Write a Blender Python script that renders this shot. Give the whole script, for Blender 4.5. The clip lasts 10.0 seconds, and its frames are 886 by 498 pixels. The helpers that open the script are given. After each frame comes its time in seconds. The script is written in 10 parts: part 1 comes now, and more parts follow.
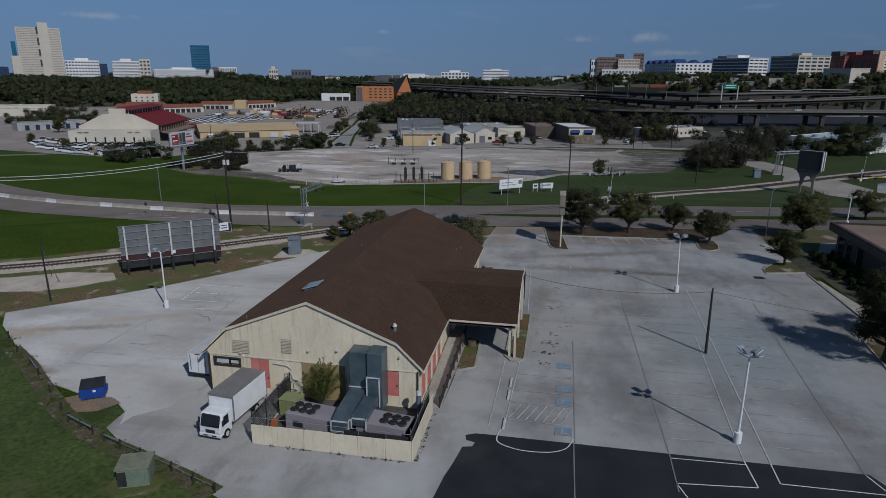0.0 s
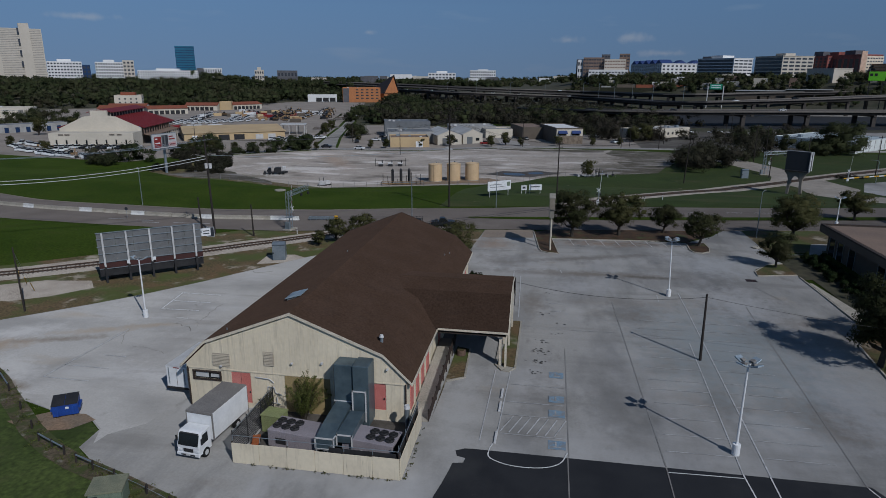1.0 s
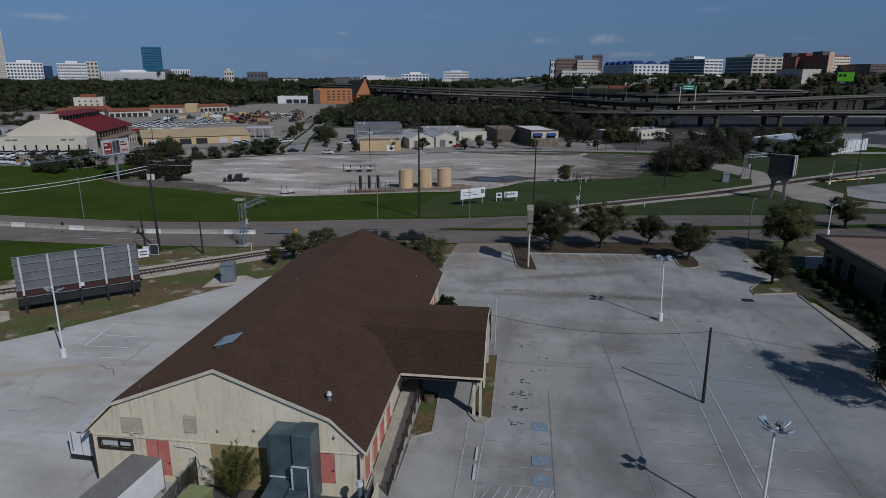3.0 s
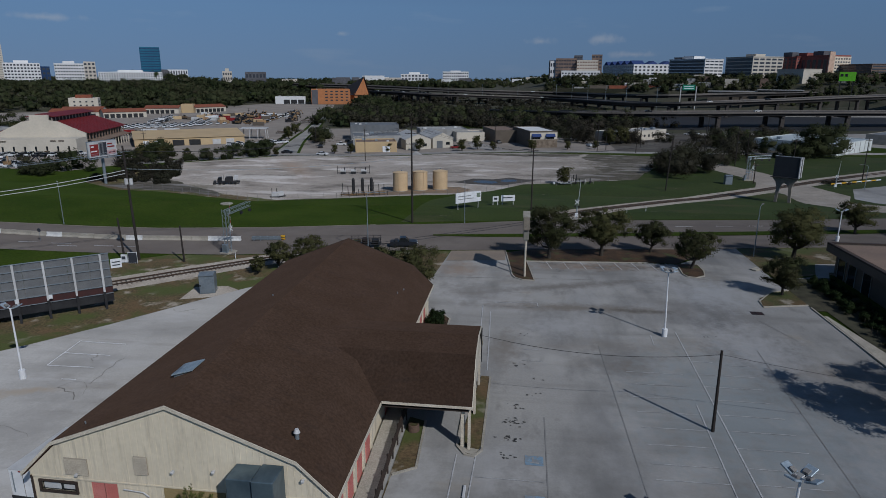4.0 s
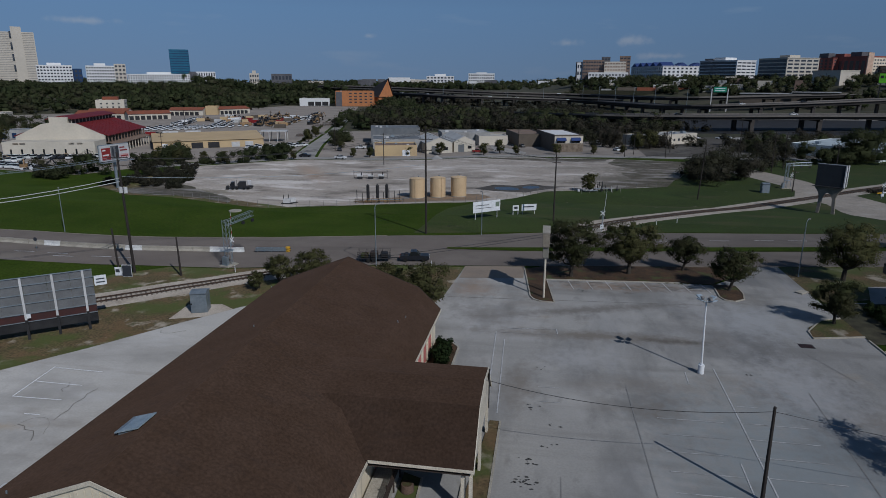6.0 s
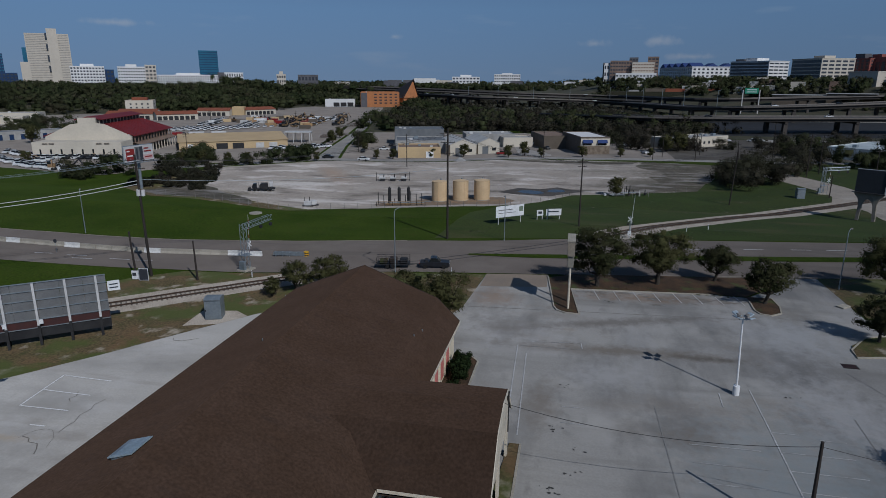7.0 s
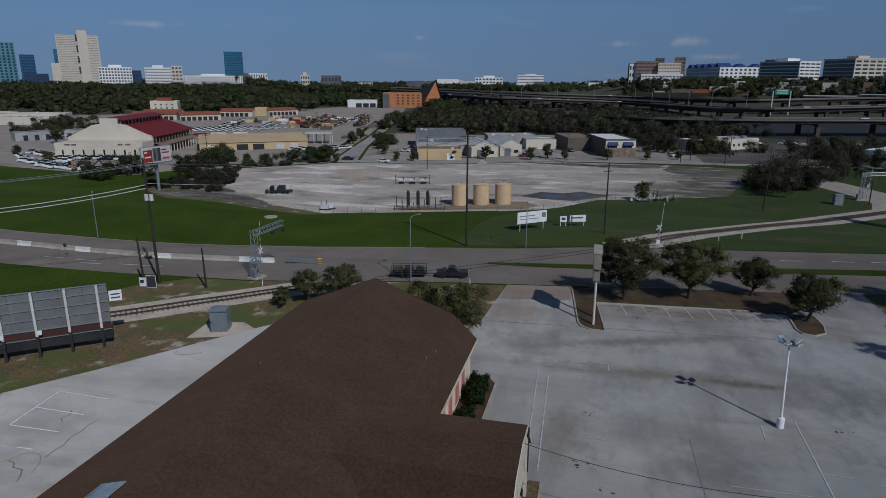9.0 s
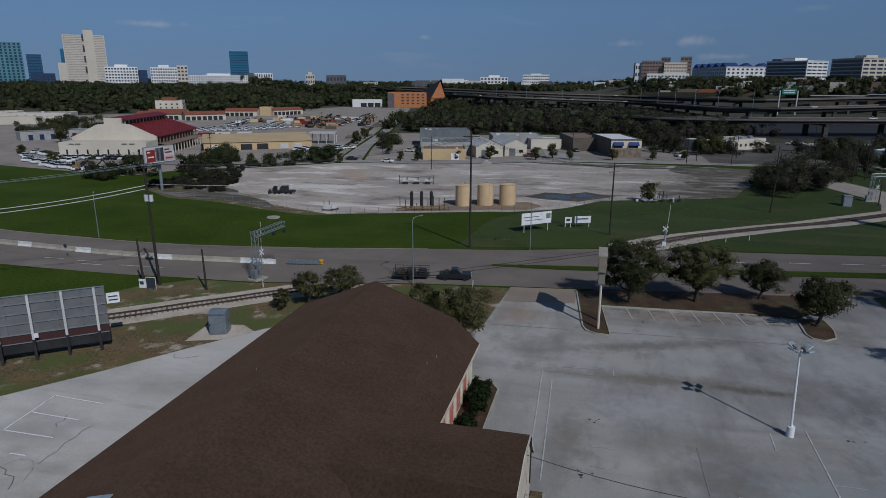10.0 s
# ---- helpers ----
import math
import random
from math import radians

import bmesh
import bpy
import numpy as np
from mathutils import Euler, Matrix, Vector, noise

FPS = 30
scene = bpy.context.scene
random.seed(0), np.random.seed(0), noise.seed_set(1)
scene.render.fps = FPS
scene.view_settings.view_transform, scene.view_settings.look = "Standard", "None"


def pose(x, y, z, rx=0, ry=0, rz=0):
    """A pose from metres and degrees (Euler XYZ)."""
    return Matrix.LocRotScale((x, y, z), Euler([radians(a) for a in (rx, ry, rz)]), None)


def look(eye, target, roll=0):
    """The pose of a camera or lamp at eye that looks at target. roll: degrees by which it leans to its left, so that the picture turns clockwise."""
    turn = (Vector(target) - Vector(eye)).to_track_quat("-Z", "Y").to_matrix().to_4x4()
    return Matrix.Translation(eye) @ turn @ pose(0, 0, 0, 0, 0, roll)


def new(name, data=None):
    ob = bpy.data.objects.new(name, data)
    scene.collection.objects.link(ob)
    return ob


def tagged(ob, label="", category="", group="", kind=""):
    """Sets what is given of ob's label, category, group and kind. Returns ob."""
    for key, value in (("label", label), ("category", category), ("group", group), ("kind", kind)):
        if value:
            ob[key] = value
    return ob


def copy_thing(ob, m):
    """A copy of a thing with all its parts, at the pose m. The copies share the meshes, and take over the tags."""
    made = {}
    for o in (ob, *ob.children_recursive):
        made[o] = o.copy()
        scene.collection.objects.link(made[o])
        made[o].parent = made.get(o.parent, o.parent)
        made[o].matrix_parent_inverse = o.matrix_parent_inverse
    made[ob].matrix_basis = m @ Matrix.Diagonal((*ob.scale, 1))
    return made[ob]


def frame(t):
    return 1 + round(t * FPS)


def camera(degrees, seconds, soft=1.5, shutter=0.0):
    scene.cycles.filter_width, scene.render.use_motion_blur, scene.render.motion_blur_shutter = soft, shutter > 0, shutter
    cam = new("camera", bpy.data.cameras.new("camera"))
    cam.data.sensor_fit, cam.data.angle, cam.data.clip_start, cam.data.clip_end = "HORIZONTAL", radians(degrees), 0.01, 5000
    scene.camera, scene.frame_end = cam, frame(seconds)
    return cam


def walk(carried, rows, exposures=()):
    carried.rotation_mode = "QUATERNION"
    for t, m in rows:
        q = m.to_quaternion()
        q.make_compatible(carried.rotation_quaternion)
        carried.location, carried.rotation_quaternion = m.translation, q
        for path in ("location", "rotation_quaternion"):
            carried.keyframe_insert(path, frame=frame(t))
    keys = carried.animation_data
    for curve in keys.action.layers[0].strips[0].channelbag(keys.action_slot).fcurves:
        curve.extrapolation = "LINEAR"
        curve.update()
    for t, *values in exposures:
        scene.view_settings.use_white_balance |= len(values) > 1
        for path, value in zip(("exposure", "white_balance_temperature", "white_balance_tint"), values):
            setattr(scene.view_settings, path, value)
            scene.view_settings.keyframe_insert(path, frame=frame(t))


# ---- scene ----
cam = camera(70.4, 10.0, soft=0.86)
PATH = [
    (0, (0.206, 9.738, 28.464), (-0.15, 11.633, 27.931), 0.4),
    (0.5, (0.03, 10.425, 28.49), (-0.311, 12.323, 27.959), 0.3),
    (1, (-0.15, 11.71, 28.546), (-0.469, 13.612, 28.015), 0.3),
    (1.5, (-0.388, 13.657, 28.592), (-0.685, 15.562, 28.062), 0.3),
    (2, (-0.664, 16.112, 28.548), (-0.931, 18.022, 28.019), 0.3),
    (2.5, (-0.71, 18.77, 28.553), (-0.955, 20.684, 28.025), 0.3),
    (4, (-0.106, 26.54, 28.471), (-0.348, 28.454, 27.944), 0.2),
    (4.5, (0.193, 28.781, 28.46), (-0.055, 30.695, 27.935), 0.1),
    (5, (0.444, 30.853, 28.482), (0.181, 32.765, 27.958), 0.2),
    (5.5, (0.595, 32.754, 28.493), (0.309, 34.663, 27.97), 0.2),
    (7, (0.509, 37.511, 28.653), (0.115, 39.402, 28.133), 0.2),
    (7.5, (0.354, 38.91, 28.677), (-0.068, 40.795, 28.158), 0.2),
    (8, (0.243, 40.125, 28.712), (-0.197, 42.006, 28.193), 0.1),
    (8.5, (0.149, 41.222, 28.725), (-0.301, 43.1, 28.205), 0.1),
    (9, (0.032, 42.164, 28.662), (-0.429, 44.04, 28.144), 0.2),
    (9.5, (0.034, 42.911, 28.666), (-0.436, 44.784, 28.146), 0.1),
    (10, (0.033, 43.438, 28.638), (-0.443, 45.31, 28.119), 0.2),
]
walk(cam, [(t, look(eye, target, roll)) for t, eye, target, roll in PATH],
     exposures=[(0, -0.05, 6150, 10), (10, -0.05, 6150, 10)])

# ---------------- world, sun, exposure ----------------
world = bpy.data.worlds.new("sky_world")
scene.world = world
world.use_nodes = True
wn = world.node_tree.nodes
sky = wn.new("ShaderNodeTexSky")
sky.sky_type = "NISHITA"
sky.sun_disc = False
sky.sun_elevation = radians(39)
sky.sun_rotation = radians(136)
sky.altitude = 200
sky.air_density, sky.dust_density, sky.ozone_density = 1.0, 0.1, 2.0
wn["Background"].inputs["Strength"].default_value = 0.061
wl = world.node_tree.links
coord, lift = wn.new("ShaderNodeTexCoord"), wn.new("ShaderNodeVectorMath")
lift.inputs[1].default_value = (0, 0, 0.22)
wl.new(coord.outputs["Generated"], lift.inputs[0])
wl.new(lift.outputs[0], sky.inputs["Vector"])
# thin far clouds
cmap, cno, crange, cmix = wn.new("ShaderNodeMapping"), wn.new("ShaderNodeTexNoise"), wn.new("ShaderNodeMapRange"), wn.new("ShaderNodeMix")
cmap.inputs["Scale"].default_value = (5, 5, 26)
cno.inputs["Scale"].default_value, cno.inputs["Detail"].default_value = 1.2, 6
crange.inputs["From Min"].default_value, crange.inputs["From Max"].default_value, crange.inputs["To Max"].default_value = 0.58, 0.85, 0.25
cmix.data_type = "RGBA"
wl.new(coord.outputs["Generated"], cmap.inputs["Vector"])
wl.new(cmap.outputs[0], cno.inputs["Vector"])
wl.new(cno.outputs["Fac"], crange.inputs["Value"])
wl.new(crange.outputs["Result"], cmix.inputs[0])
wl.new(sky.outputs["Color"], cmix.inputs[6])
cmix.inputs[7].default_value = (5.4, 5.8, 6.4, 1)
# small fair-weather puffs low over the horizon
puffs = cmix.outputs[2]
for az, el, wide, high in ((1.2, 3.0, 0.026, 0.0075), (6.4, 3.15, 0.032, 0.0085), (-16.0, 3.6, 0.012, 0.005), (9.0, 1.9, 0.05, 0.006), (-38.0, 4.2, 0.06, 0.006)):
    d = Vector((math.sin(radians(az)), math.cos(radians(az)), math.tan(radians(el)))).normalized()
    pm, pl, pn, pa, pr_, px_ = (wn.new("ShaderNode" + k) for k in ("Mapping", "VectorMath", "TexNoise", "Math", "MapRange", "Mix"))
    pm.vector_type = "TEXTURE"
    pm.inputs["Location"].default_value, pm.inputs["Rotation"].default_value, pm.inputs["Scale"].default_value = d, (0, 0, radians(-az)), (wide, 0.3, high)
    wl.new(coord.outputs["Generated"], pm.inputs["Vector"])
    pl.operation = "LENGTH"
    wl.new(pm.outputs[0], pl.inputs[0])
    pn.inputs["Scale"].default_value, pn.inputs["Detail"].default_value = 55, 5
    wl.new(coord.outputs["Generated"], pn.inputs["Vector"])
    pa.operation = "MULTIPLY_ADD"
    pa.inputs[1].default_value = 1.8
    wl.new(pn.outputs["Fac"], pa.inputs[0])
    wl.new(pl.outputs["Value"], pa.inputs[2])
    pr_.interpolation_type = "SMOOTHSTEP"
    pr_.inputs["From Min"].default_value, pr_.inputs["From Max"].default_value, pr_.inputs["To Max"].default_value = 1.9, 0.7, 0.42
    wl.new(pa.outputs[0], pr_.inputs["Value"])
    px_.data_type = "RGBA"
    wl.new(pr_.outputs["Result"], px_.inputs[0])
    wl.new(puffs, px_.inputs[6])
    px_.inputs[7].default_value = (5.6, 5.7, 6.2, 1)
    puffs = px_.outputs[2]
# a dull haze band at the horizon below clearer air
split, band_, tint, mul = (wn.new("ShaderNode" + k) for k in ("SeparateXYZ", "MapRange", "Mix", "VectorMath"))
wl.new(coord.outputs["Generated"], split.inputs[0])
wl.new(split.outputs["Z"], band_.inputs["Value"])
band_.inputs["From Min"].default_value, band_.inputs["From Max"].default_value = 0.0, 0.10
tint.data_type = "RGBA"
wl.new(band_.outputs["Result"], tint.inputs[0])
tint.inputs[6].default_value = (0.80, 0.76, 0.755, 1)
tint.inputs[7].default_value = (1.04, 1.13, 1.14, 1)
mul.operation = "MULTIPLY"
wl.new(puffs, mul.inputs[0])
wl.new(tint.outputs[2], mul.inputs[1])
wl.new(mul.outputs[0], wn["Background"].inputs["Color"])

sun = new("sun", bpy.data.lights.new("sun", "SUN"))
sun.data.energy = 2.6
sun.data.angle = radians(0.5)
sun.data.color = (1.0, 0.97, 0.93)
sun.matrix_world = look((0.53 * 100, -0.56 * 100, 63), (0, 0, 0))


# ---------------- ground height ----------------
FX = ((-95, 0), (-70, -0.7), (-48, -0.7), (-25, 0))
GY = ((92, 0), (112, 0.4), (165, 0.4), (195, -1.8))


def gz(x, y):
    return float(np.interp(x, *zip(*FX)) + np.interp(y, *zip(*GY)))


# ---------------- materials ----------------
def mat(name, c1, c2=None, scale=0.5, rough=0.85, metal=0.0, fine=12.0, grain=0.18, bump=0.15, stretch=(1, 1, 1), spec=0.3):
    """Two tones in a large pattern, a fine grain over both, and a little relief."""
    m = bpy.data.materials.new(name)
    m.use_nodes = True
    n, l = m.node_tree.nodes, m.node_tree.links
    b = n["Principled BSDF"]
    b.inputs["Roughness"].default_value, b.inputs["Metallic"].default_value = rough, metal
    b.inputs["Specular IOR Level"].default_value = spec
    geo, mp = n.new("ShaderNodeNewGeometry"), n.new("ShaderNodeMapping")
    mp.inputs["Scale"].default_value = stretch
    l.new(geo.outputs["Position"], mp.inputs["Vector"])
    big, small = n.new("ShaderNodeTexNoise"), n.new("ShaderNodeTexNoise")
    big.inputs["Scale"].default_value, big.inputs["Detail"].default_value = scale, 6
    small.inputs["Scale"].default_value, small.inputs["Detail"].default_value = fine, 3
    l.new(mp.outputs[0], big.inputs["Vector"])
    l.new(mp.outputs[0], small.inputs["Vector"])
    ramp = n.new("ShaderNodeValToRGB")
    ramp.color_ramp.elements[0].position, ramp.color_ramp.elements[1].position = 0.36, 0.64
    ramp.color_ramp.elements[0].color = (*c1, 1)
    ramp.color_ramp.elements[1].color = (*(c2 or tuple(v * 0.86 for v in c1)), 1)
    l.new(big.outputs["Fac"], ramp.inputs["Fac"])
    rng = n.new("ShaderNodeMapRange")
    rng.inputs["From Min"].default_value, rng.inputs["From Max"].default_value = 0.3, 0.7
    rng.inputs["To Min"].default_value, rng.inputs["To Max"].default_value = 1 - grain, 1 + grain
    l.new(small.outputs["Fac"], rng.inputs["Value"])
    mix = n.new("ShaderNodeVectorMath")
    mix.operation = "SCALE"
    l.new(ramp.outputs["Color"], mix.inputs[0])
    l.new(rng.outputs["Result"], mix.inputs["Scale"])
    l.new(mix.outputs[0], b.inputs["Base Color"])
    if bump:
        bp = n.new("ShaderNodeBump")
        bp.inputs["Strength"].default_value, bp.inputs["Distance"].default_value = bump, 0.02
        l.new(small.outputs["Fac"], bp.inputs["Height"])
        l.new(bp.outputs[0], b.inputs["Normal"])
    return m


def matte(m, value=1.0):
    """A rough, dusty diffuse surface."""
    m.node_tree.nodes["Principled BSDF"].inputs["Diffuse Roughness"].default_value = value
    return m


def layer(m, colour, scale, low, high, stretch=(1, 1, 1), amount=1.0, seed=0.0):
    """Lays patches of another colour over a material, with a shape of their own."""
    n, l = m.node_tree.nodes, m.node_tree.links
    b = n["Principled BSDF"]
    old = b.inputs["Base Color"].links[0].from_socket
    geo, mp, no = n.new("ShaderNodeNewGeometry"), n.new("ShaderNodeMapping"), n.new("ShaderNodeTexNoise")
    mp.inputs["Scale"].default_value, mp.inputs["Location"].default_value = stretch, (seed, seed * 1.7, 0)
    no.inputs["Scale"].default_value, no.inputs["Detail"].default_value, no.inputs["Roughness"].default_value = scale, 8, 0.6
    l.new(geo.outputs["Position"], mp.inputs["Vector"])
    l.new(mp.outputs[0], no.inputs["Vector"])
    r = n.new("ShaderNodeMapRange")
    r.inputs["From Min"].default_value, r.inputs["From Max"].default_value, r.inputs["To Max"].default_value = low, high, amount
    l.new(no.outputs["Fac"], r.inputs["Value"])
    mx = n.new("ShaderNodeMix")
    mx.data_type = "RGBA"
    l.new(r.outputs["Result"], mx.inputs[0])
    l.new(old, mx.inputs[6])
    mx.inputs[7].default_value = (*colour, 1)
    l.new(mx.outputs[2], b.inputs["Base Color"])
    return m


def island_vary(m, amount=0.35):
    """Varies a joined mesh piece by piece."""
    n, l = m.node_tree.nodes, m.node_tree.links
    b = n["Principled BSDF"]
    old = b.inputs["Base Color"].links[0].from_socket
    geo, r, v = n.new("ShaderNodeNewGeometry"), n.new("ShaderNodeMapRange"), n.new("ShaderNodeVectorMath")
    r.inputs["To Min"].default_value, r.inputs["To Max"].default_value = 1 - amount, 1 + amount
    l.new(geo.outputs["Random Per Island"], r.inputs["Value"])
    v.operation = "SCALE"
    l.new(old, v.inputs[0])
    l.new(r.outputs["Result"], v.inputs["Scale"])
    l.new(v.outputs[0], b.inputs["Base Color"])
    return m


def object_vary(m, amount=0.12):
    n, l = m.node_tree.nodes, m.node_tree.links
    b = n["Principled BSDF"]
    old = b.inputs["Base Color"].links[0].from_socket
    info, r, v = n.new("ShaderNodeObjectInfo"), n.new("ShaderNodeMapRange"), n.new("ShaderNodeVectorMath")
    r.inputs["To Min"].default_value, r.inputs["To Max"].default_value = 1 - amount, 1 + amount
    l.new(info.outputs["Random"], r.inputs["Value"])
    v.operation = "SCALE"
    l.new(old, v.inputs[0])
    l.new(r.outputs["Result"], v.inputs["Scale"])
    l.new(v.outputs[0], b.inputs["Base Color"])
    return m


NEARGRASS = layer(layer(mat("rough_lawn", (0.044, 0.066, 0.012), (0.062, 0.085, 0.019), 0.22, 0.95, fine=2.5, grain=0.4, bump=0.6), (0.095, 0.095, 0.038), 0.35, 0.54, 0.72, amount=0.7, seed=23), (0.026, 0.042, 0.007), 0.12, 0.52, 0.64, amount=0.7, seed=29)
GRASS = layer(layer(layer(mat("grass", (0.0185, 0.0335, 0.0035), (0.027, 0.043, 0.0055), 0.08, 0.95, fine=3, grain=0.35, bump=0.5), (0.033, 0.052, 0.008), 0.035, 0.5, 0.68, (0.5, 1.6, 1), 0.6, 51), (0.034, 0.040, 0.010), 0.25, 0.55, 0.75, amount=0.6), (0.065, 0.058, 0.034), 0.9, 0.66, 0.8, amount=0.6, seed=7)
FIELD = layer(layer(layer(mat("rough_field_grass", (0.017, 0.0295, 0.003), (0.025, 0.037, 0.005), 0.06, 0.95, fine=2.5, grain=0.35, bump=0.5), (0.052, 0.047, 0.020), 0.09, 0.54, 0.70, (0.5, 1.3, 1), 0.7, 91), (0.024, 0.042, 0.005), 0.05, 0.52, 0.66, amount=0.7, seed=93), (0.17, 0.15, 0.12), 0.35, 0.66, 0.76, amount=0.7, seed=95)
DRY = layer(layer(layer(layer(mat("dry_verge_grass", (0.062, 0.052, 0.024), (0.085, 0.060, 0.032), 0.25, 0.95, fine=4, grain=0.45, bump=0.8), (0.105, 0.065, 0.034), 0.2, 0.5, 0.66, amount=0.7, seed=101), (0.030, 0.038, 0.012), 0.8, 0.55, 0.7, amount=0.7, seed=103), (0.26, 0.23, 0.19), 0.3, 0.56, 0.66, amount=0.9, seed=3), (0.048, 0.063, 0.016), 0.14, 0.47, 0.58, amount=0.85, seed=11)
EDGE = layer(layer(mat("trodden_edge_soil", (0.115, 0.088, 0.058), (0.075, 0.062, 0.036), 0.6, 0.95, fine=5, grain=0.4, bump=0.6), (0.052, 0.07, 0.017), 0.7, 0.46, 0.58, amount=0.9, seed=111), (0.24, 0.215, 0.18), 0.9, 0.6, 0.7, amount=0.8, seed=113)
MULCH = layer(mat("brown_mulch", (0.074, 0.043, 0.024), (0.045, 0.029, 0.018), 0.6, 0.95, fine=6, grain=0.4, bump=0.5), (0.06, 0.07, 0.025), 0.5, 0.55, 0.65, seed=5)
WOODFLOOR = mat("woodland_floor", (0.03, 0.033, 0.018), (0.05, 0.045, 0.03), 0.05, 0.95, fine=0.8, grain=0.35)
CONCRETE = layer(layer(layer(layer(mat("old_concrete", (0.205, 0.202, 0.197), (0.25, 0.246, 0.238), 0.06, 0.8, fine=5, grain=0.07, bump=0.1), (0.12, 0.12, 0.12), 0.12, 0.47, 0.64, (1.0, 0.3, 1), 0.8, 4), (0.31, 0.305, 0.295), 0.07, 0.52, 0.66, (1, 1, 1), 0.75, 21), (0.115, 0.11, 0.105), 0.45, 0.58, 0.72, (1, 0.5, 1), 0.6, 9), (0.24, 0.20, 0.15), 0.09, 0.64, 0.76, (1, 1.6, 1), 0.6, 31)
CONCRETE = layer(CONCRETE, (0.125, 0.12, 0.113), 0.32, 0.53, 0.68, (0.10, 0.62, 1), 0.6, 37)
CONCRETE = layer(CONCRETE, (0.27, 0.27, 0.275), 0.35, 0.56, 0.7, (0.5, 0.09, 1), 0.55, 43)
CONCRETE = layer(layer(CONCRETE, (0.34, 0.34, 0.345), 0.045, 0.53, 0.66, (1.0, 0.8, 1), 0.6, 71), (0.15, 0.13, 0.11), 0.06, 0.56, 0.70, (0.6, 1.3, 1), 0.65, 73)
ASPHALT = layer(layer(mat("fresh_asphalt", (0.015, 0.016, 0.019), (0.022, 0.023, 0.026), 0.3, 0.85, fine=20, grain=0.2), (0.045, 0.045, 0.045), 0.12, 0.54, 0.74, amount=0.6, seed=2), (0.09, 0.085, 0.08), 0.7, 0.66, 0.8, amount=0.6, seed=8)
ROAD = layer(layer(mat("worn_road", (0.096, 0.082, 0.073), (0.117, 0.101, 0.091), 0.15, 0.85, fine=8, grain=0.1), (0.072, 0.063, 0.056), 0.3, 0.55, 0.7, (0.12, 1, 1), 0.7, 3), (0.15, 0.135, 0.12), 0.06, 0.58, 0.72, amount=0.6, seed=14)
GRAVEL = layer(layer(layer(mat("pale_gravel_yard", (0.265, 0.24, 0.218), (0.21, 0.188, 0.168), 0.05, 0.95, fine=2, grain=0.14), (0.10, 0.088, 0.078), 0.11, 0.54, 0.66, (0.5, 1.3, 1), 0.85, 6), (0.44, 0.415, 0.40), 0.09, 0.53, 0.66, (0.6, 1.4, 1), 0.8, 17), (0.22, 0.17, 0.13), 0.3, 0.58, 0.72, (0.5, 1.6, 1), 0.6, 27)
GRAVEL = layer(layer(GRAVEL, (0.085, 0.078, 0.07), 0.55, 0.58, 0.70, (0.5, 1.4, 1), 0.7, 47), (0.42, 0.40, 0.385), 0.4, 0.6, 0.72, (0.4, 1.2, 1), 0.7, 57)
BALLAST = layer(mat("pale_ballast", (0.30, 0.27, 0.235), (0.24, 0.21, 0.18), 0.4, 0.95, fine=9, grain=0.3, bump=0.4), (0.12, 0.10, 0.075), 0.5, 0.6, 0.72, amount=0.6, seed=4)
YARD = layer(layer(mat("grey_yard_paving", (0.19, 0.168, 0.15), (0.15, 0.134, 0.12), 0.05, 0.9, fine=2, grain=0.14), (0.09, 0.08, 0.07), 0.08, 0.54, 0.70, amount=0.7, seed=9), (0.23, 0.21, 0.19), 0.07, 0.56, 0.7, amount=0.6, seed=19)
STREET = layer(layer(mat("pale_side_street", (0.30, 0.285, 0.265), (0.25, 0.238, 0.225), 0.08, 0.9, fine=2, grain=0.1), (0.12, 0.115, 0.108), 0.15, 0.52, 0.66, amount=0.6, seed=61), (0.10, 0.095, 0.09), 0.5, 0.6, 0.7, amount=0.5, seed=62)
DIRT = mat("bare_orange_dirt", (0.25, 0.17, 0.11), (0.19, 0.15, 0.11), 0.5, 0.95, fine=6, grain=0.25)
KERB = mat("kerb_concrete", (0.36, 0.33, 0.28), (0.28, 0.26, 0.22), 0.6, 0.85, fine=8)
WHITELINE = layer(mat("worn_white_line", (0.46, 0.46, 0.46), (0.39, 0.39, 0.39), 1.0, 0.7, fine=6), (0.25, 0.248, 0.24), 1.0, 0.5, 0.66, amount=0.75, seed=6)
FAINTLINE = layer(mat("ghost_white_line", (0.40, 0.40, 0.40), (0.34, 0.34, 0.34), 1.0, 0.7, fine=6), (0.22, 0.22, 0.218), 0.7, 0.44, 0.58, amount=0.85, seed=16)
FRESHLINE = mat("white_line_paint", (0.62, 0.62, 0.60), (0.5, 0.5, 0.5), 1.5, 0.6, fine=9)
BLUEPAINT = layer(mat("worn_blue_paint", (0.16, 0.25, 0.34), (0.19, 0.27, 0.34), 1.0, 0.7), (0.21, 0.21, 0.21), 1.8, 0.44, 0.6, amount=0.85, seed=3)
SEAM = mat("dark_joint", (0.15, 0.137, 0.123), (0.215, 0.20, 0.188), 0.25, 0.95)
FAINTSEAM = layer(mat("faint_joint", (0.185, 0.18, 0.173), (0.207, 0.203, 0.198), 0.3, 0.95), (0.21, 0.206, 0.20), 0.5, 0.44, 0.58, amount=0.9, seed=83)
GRIME = layer(mat("brown_grime", (0.15, 0.132, 0.115), (0.185, 0.168, 0.15), 0.8, 0.9, fine=4, grain=0.15), (0.21, 0.205, 0.20), 0.9, 0.5, 0.6, amount=0.9, seed=81)
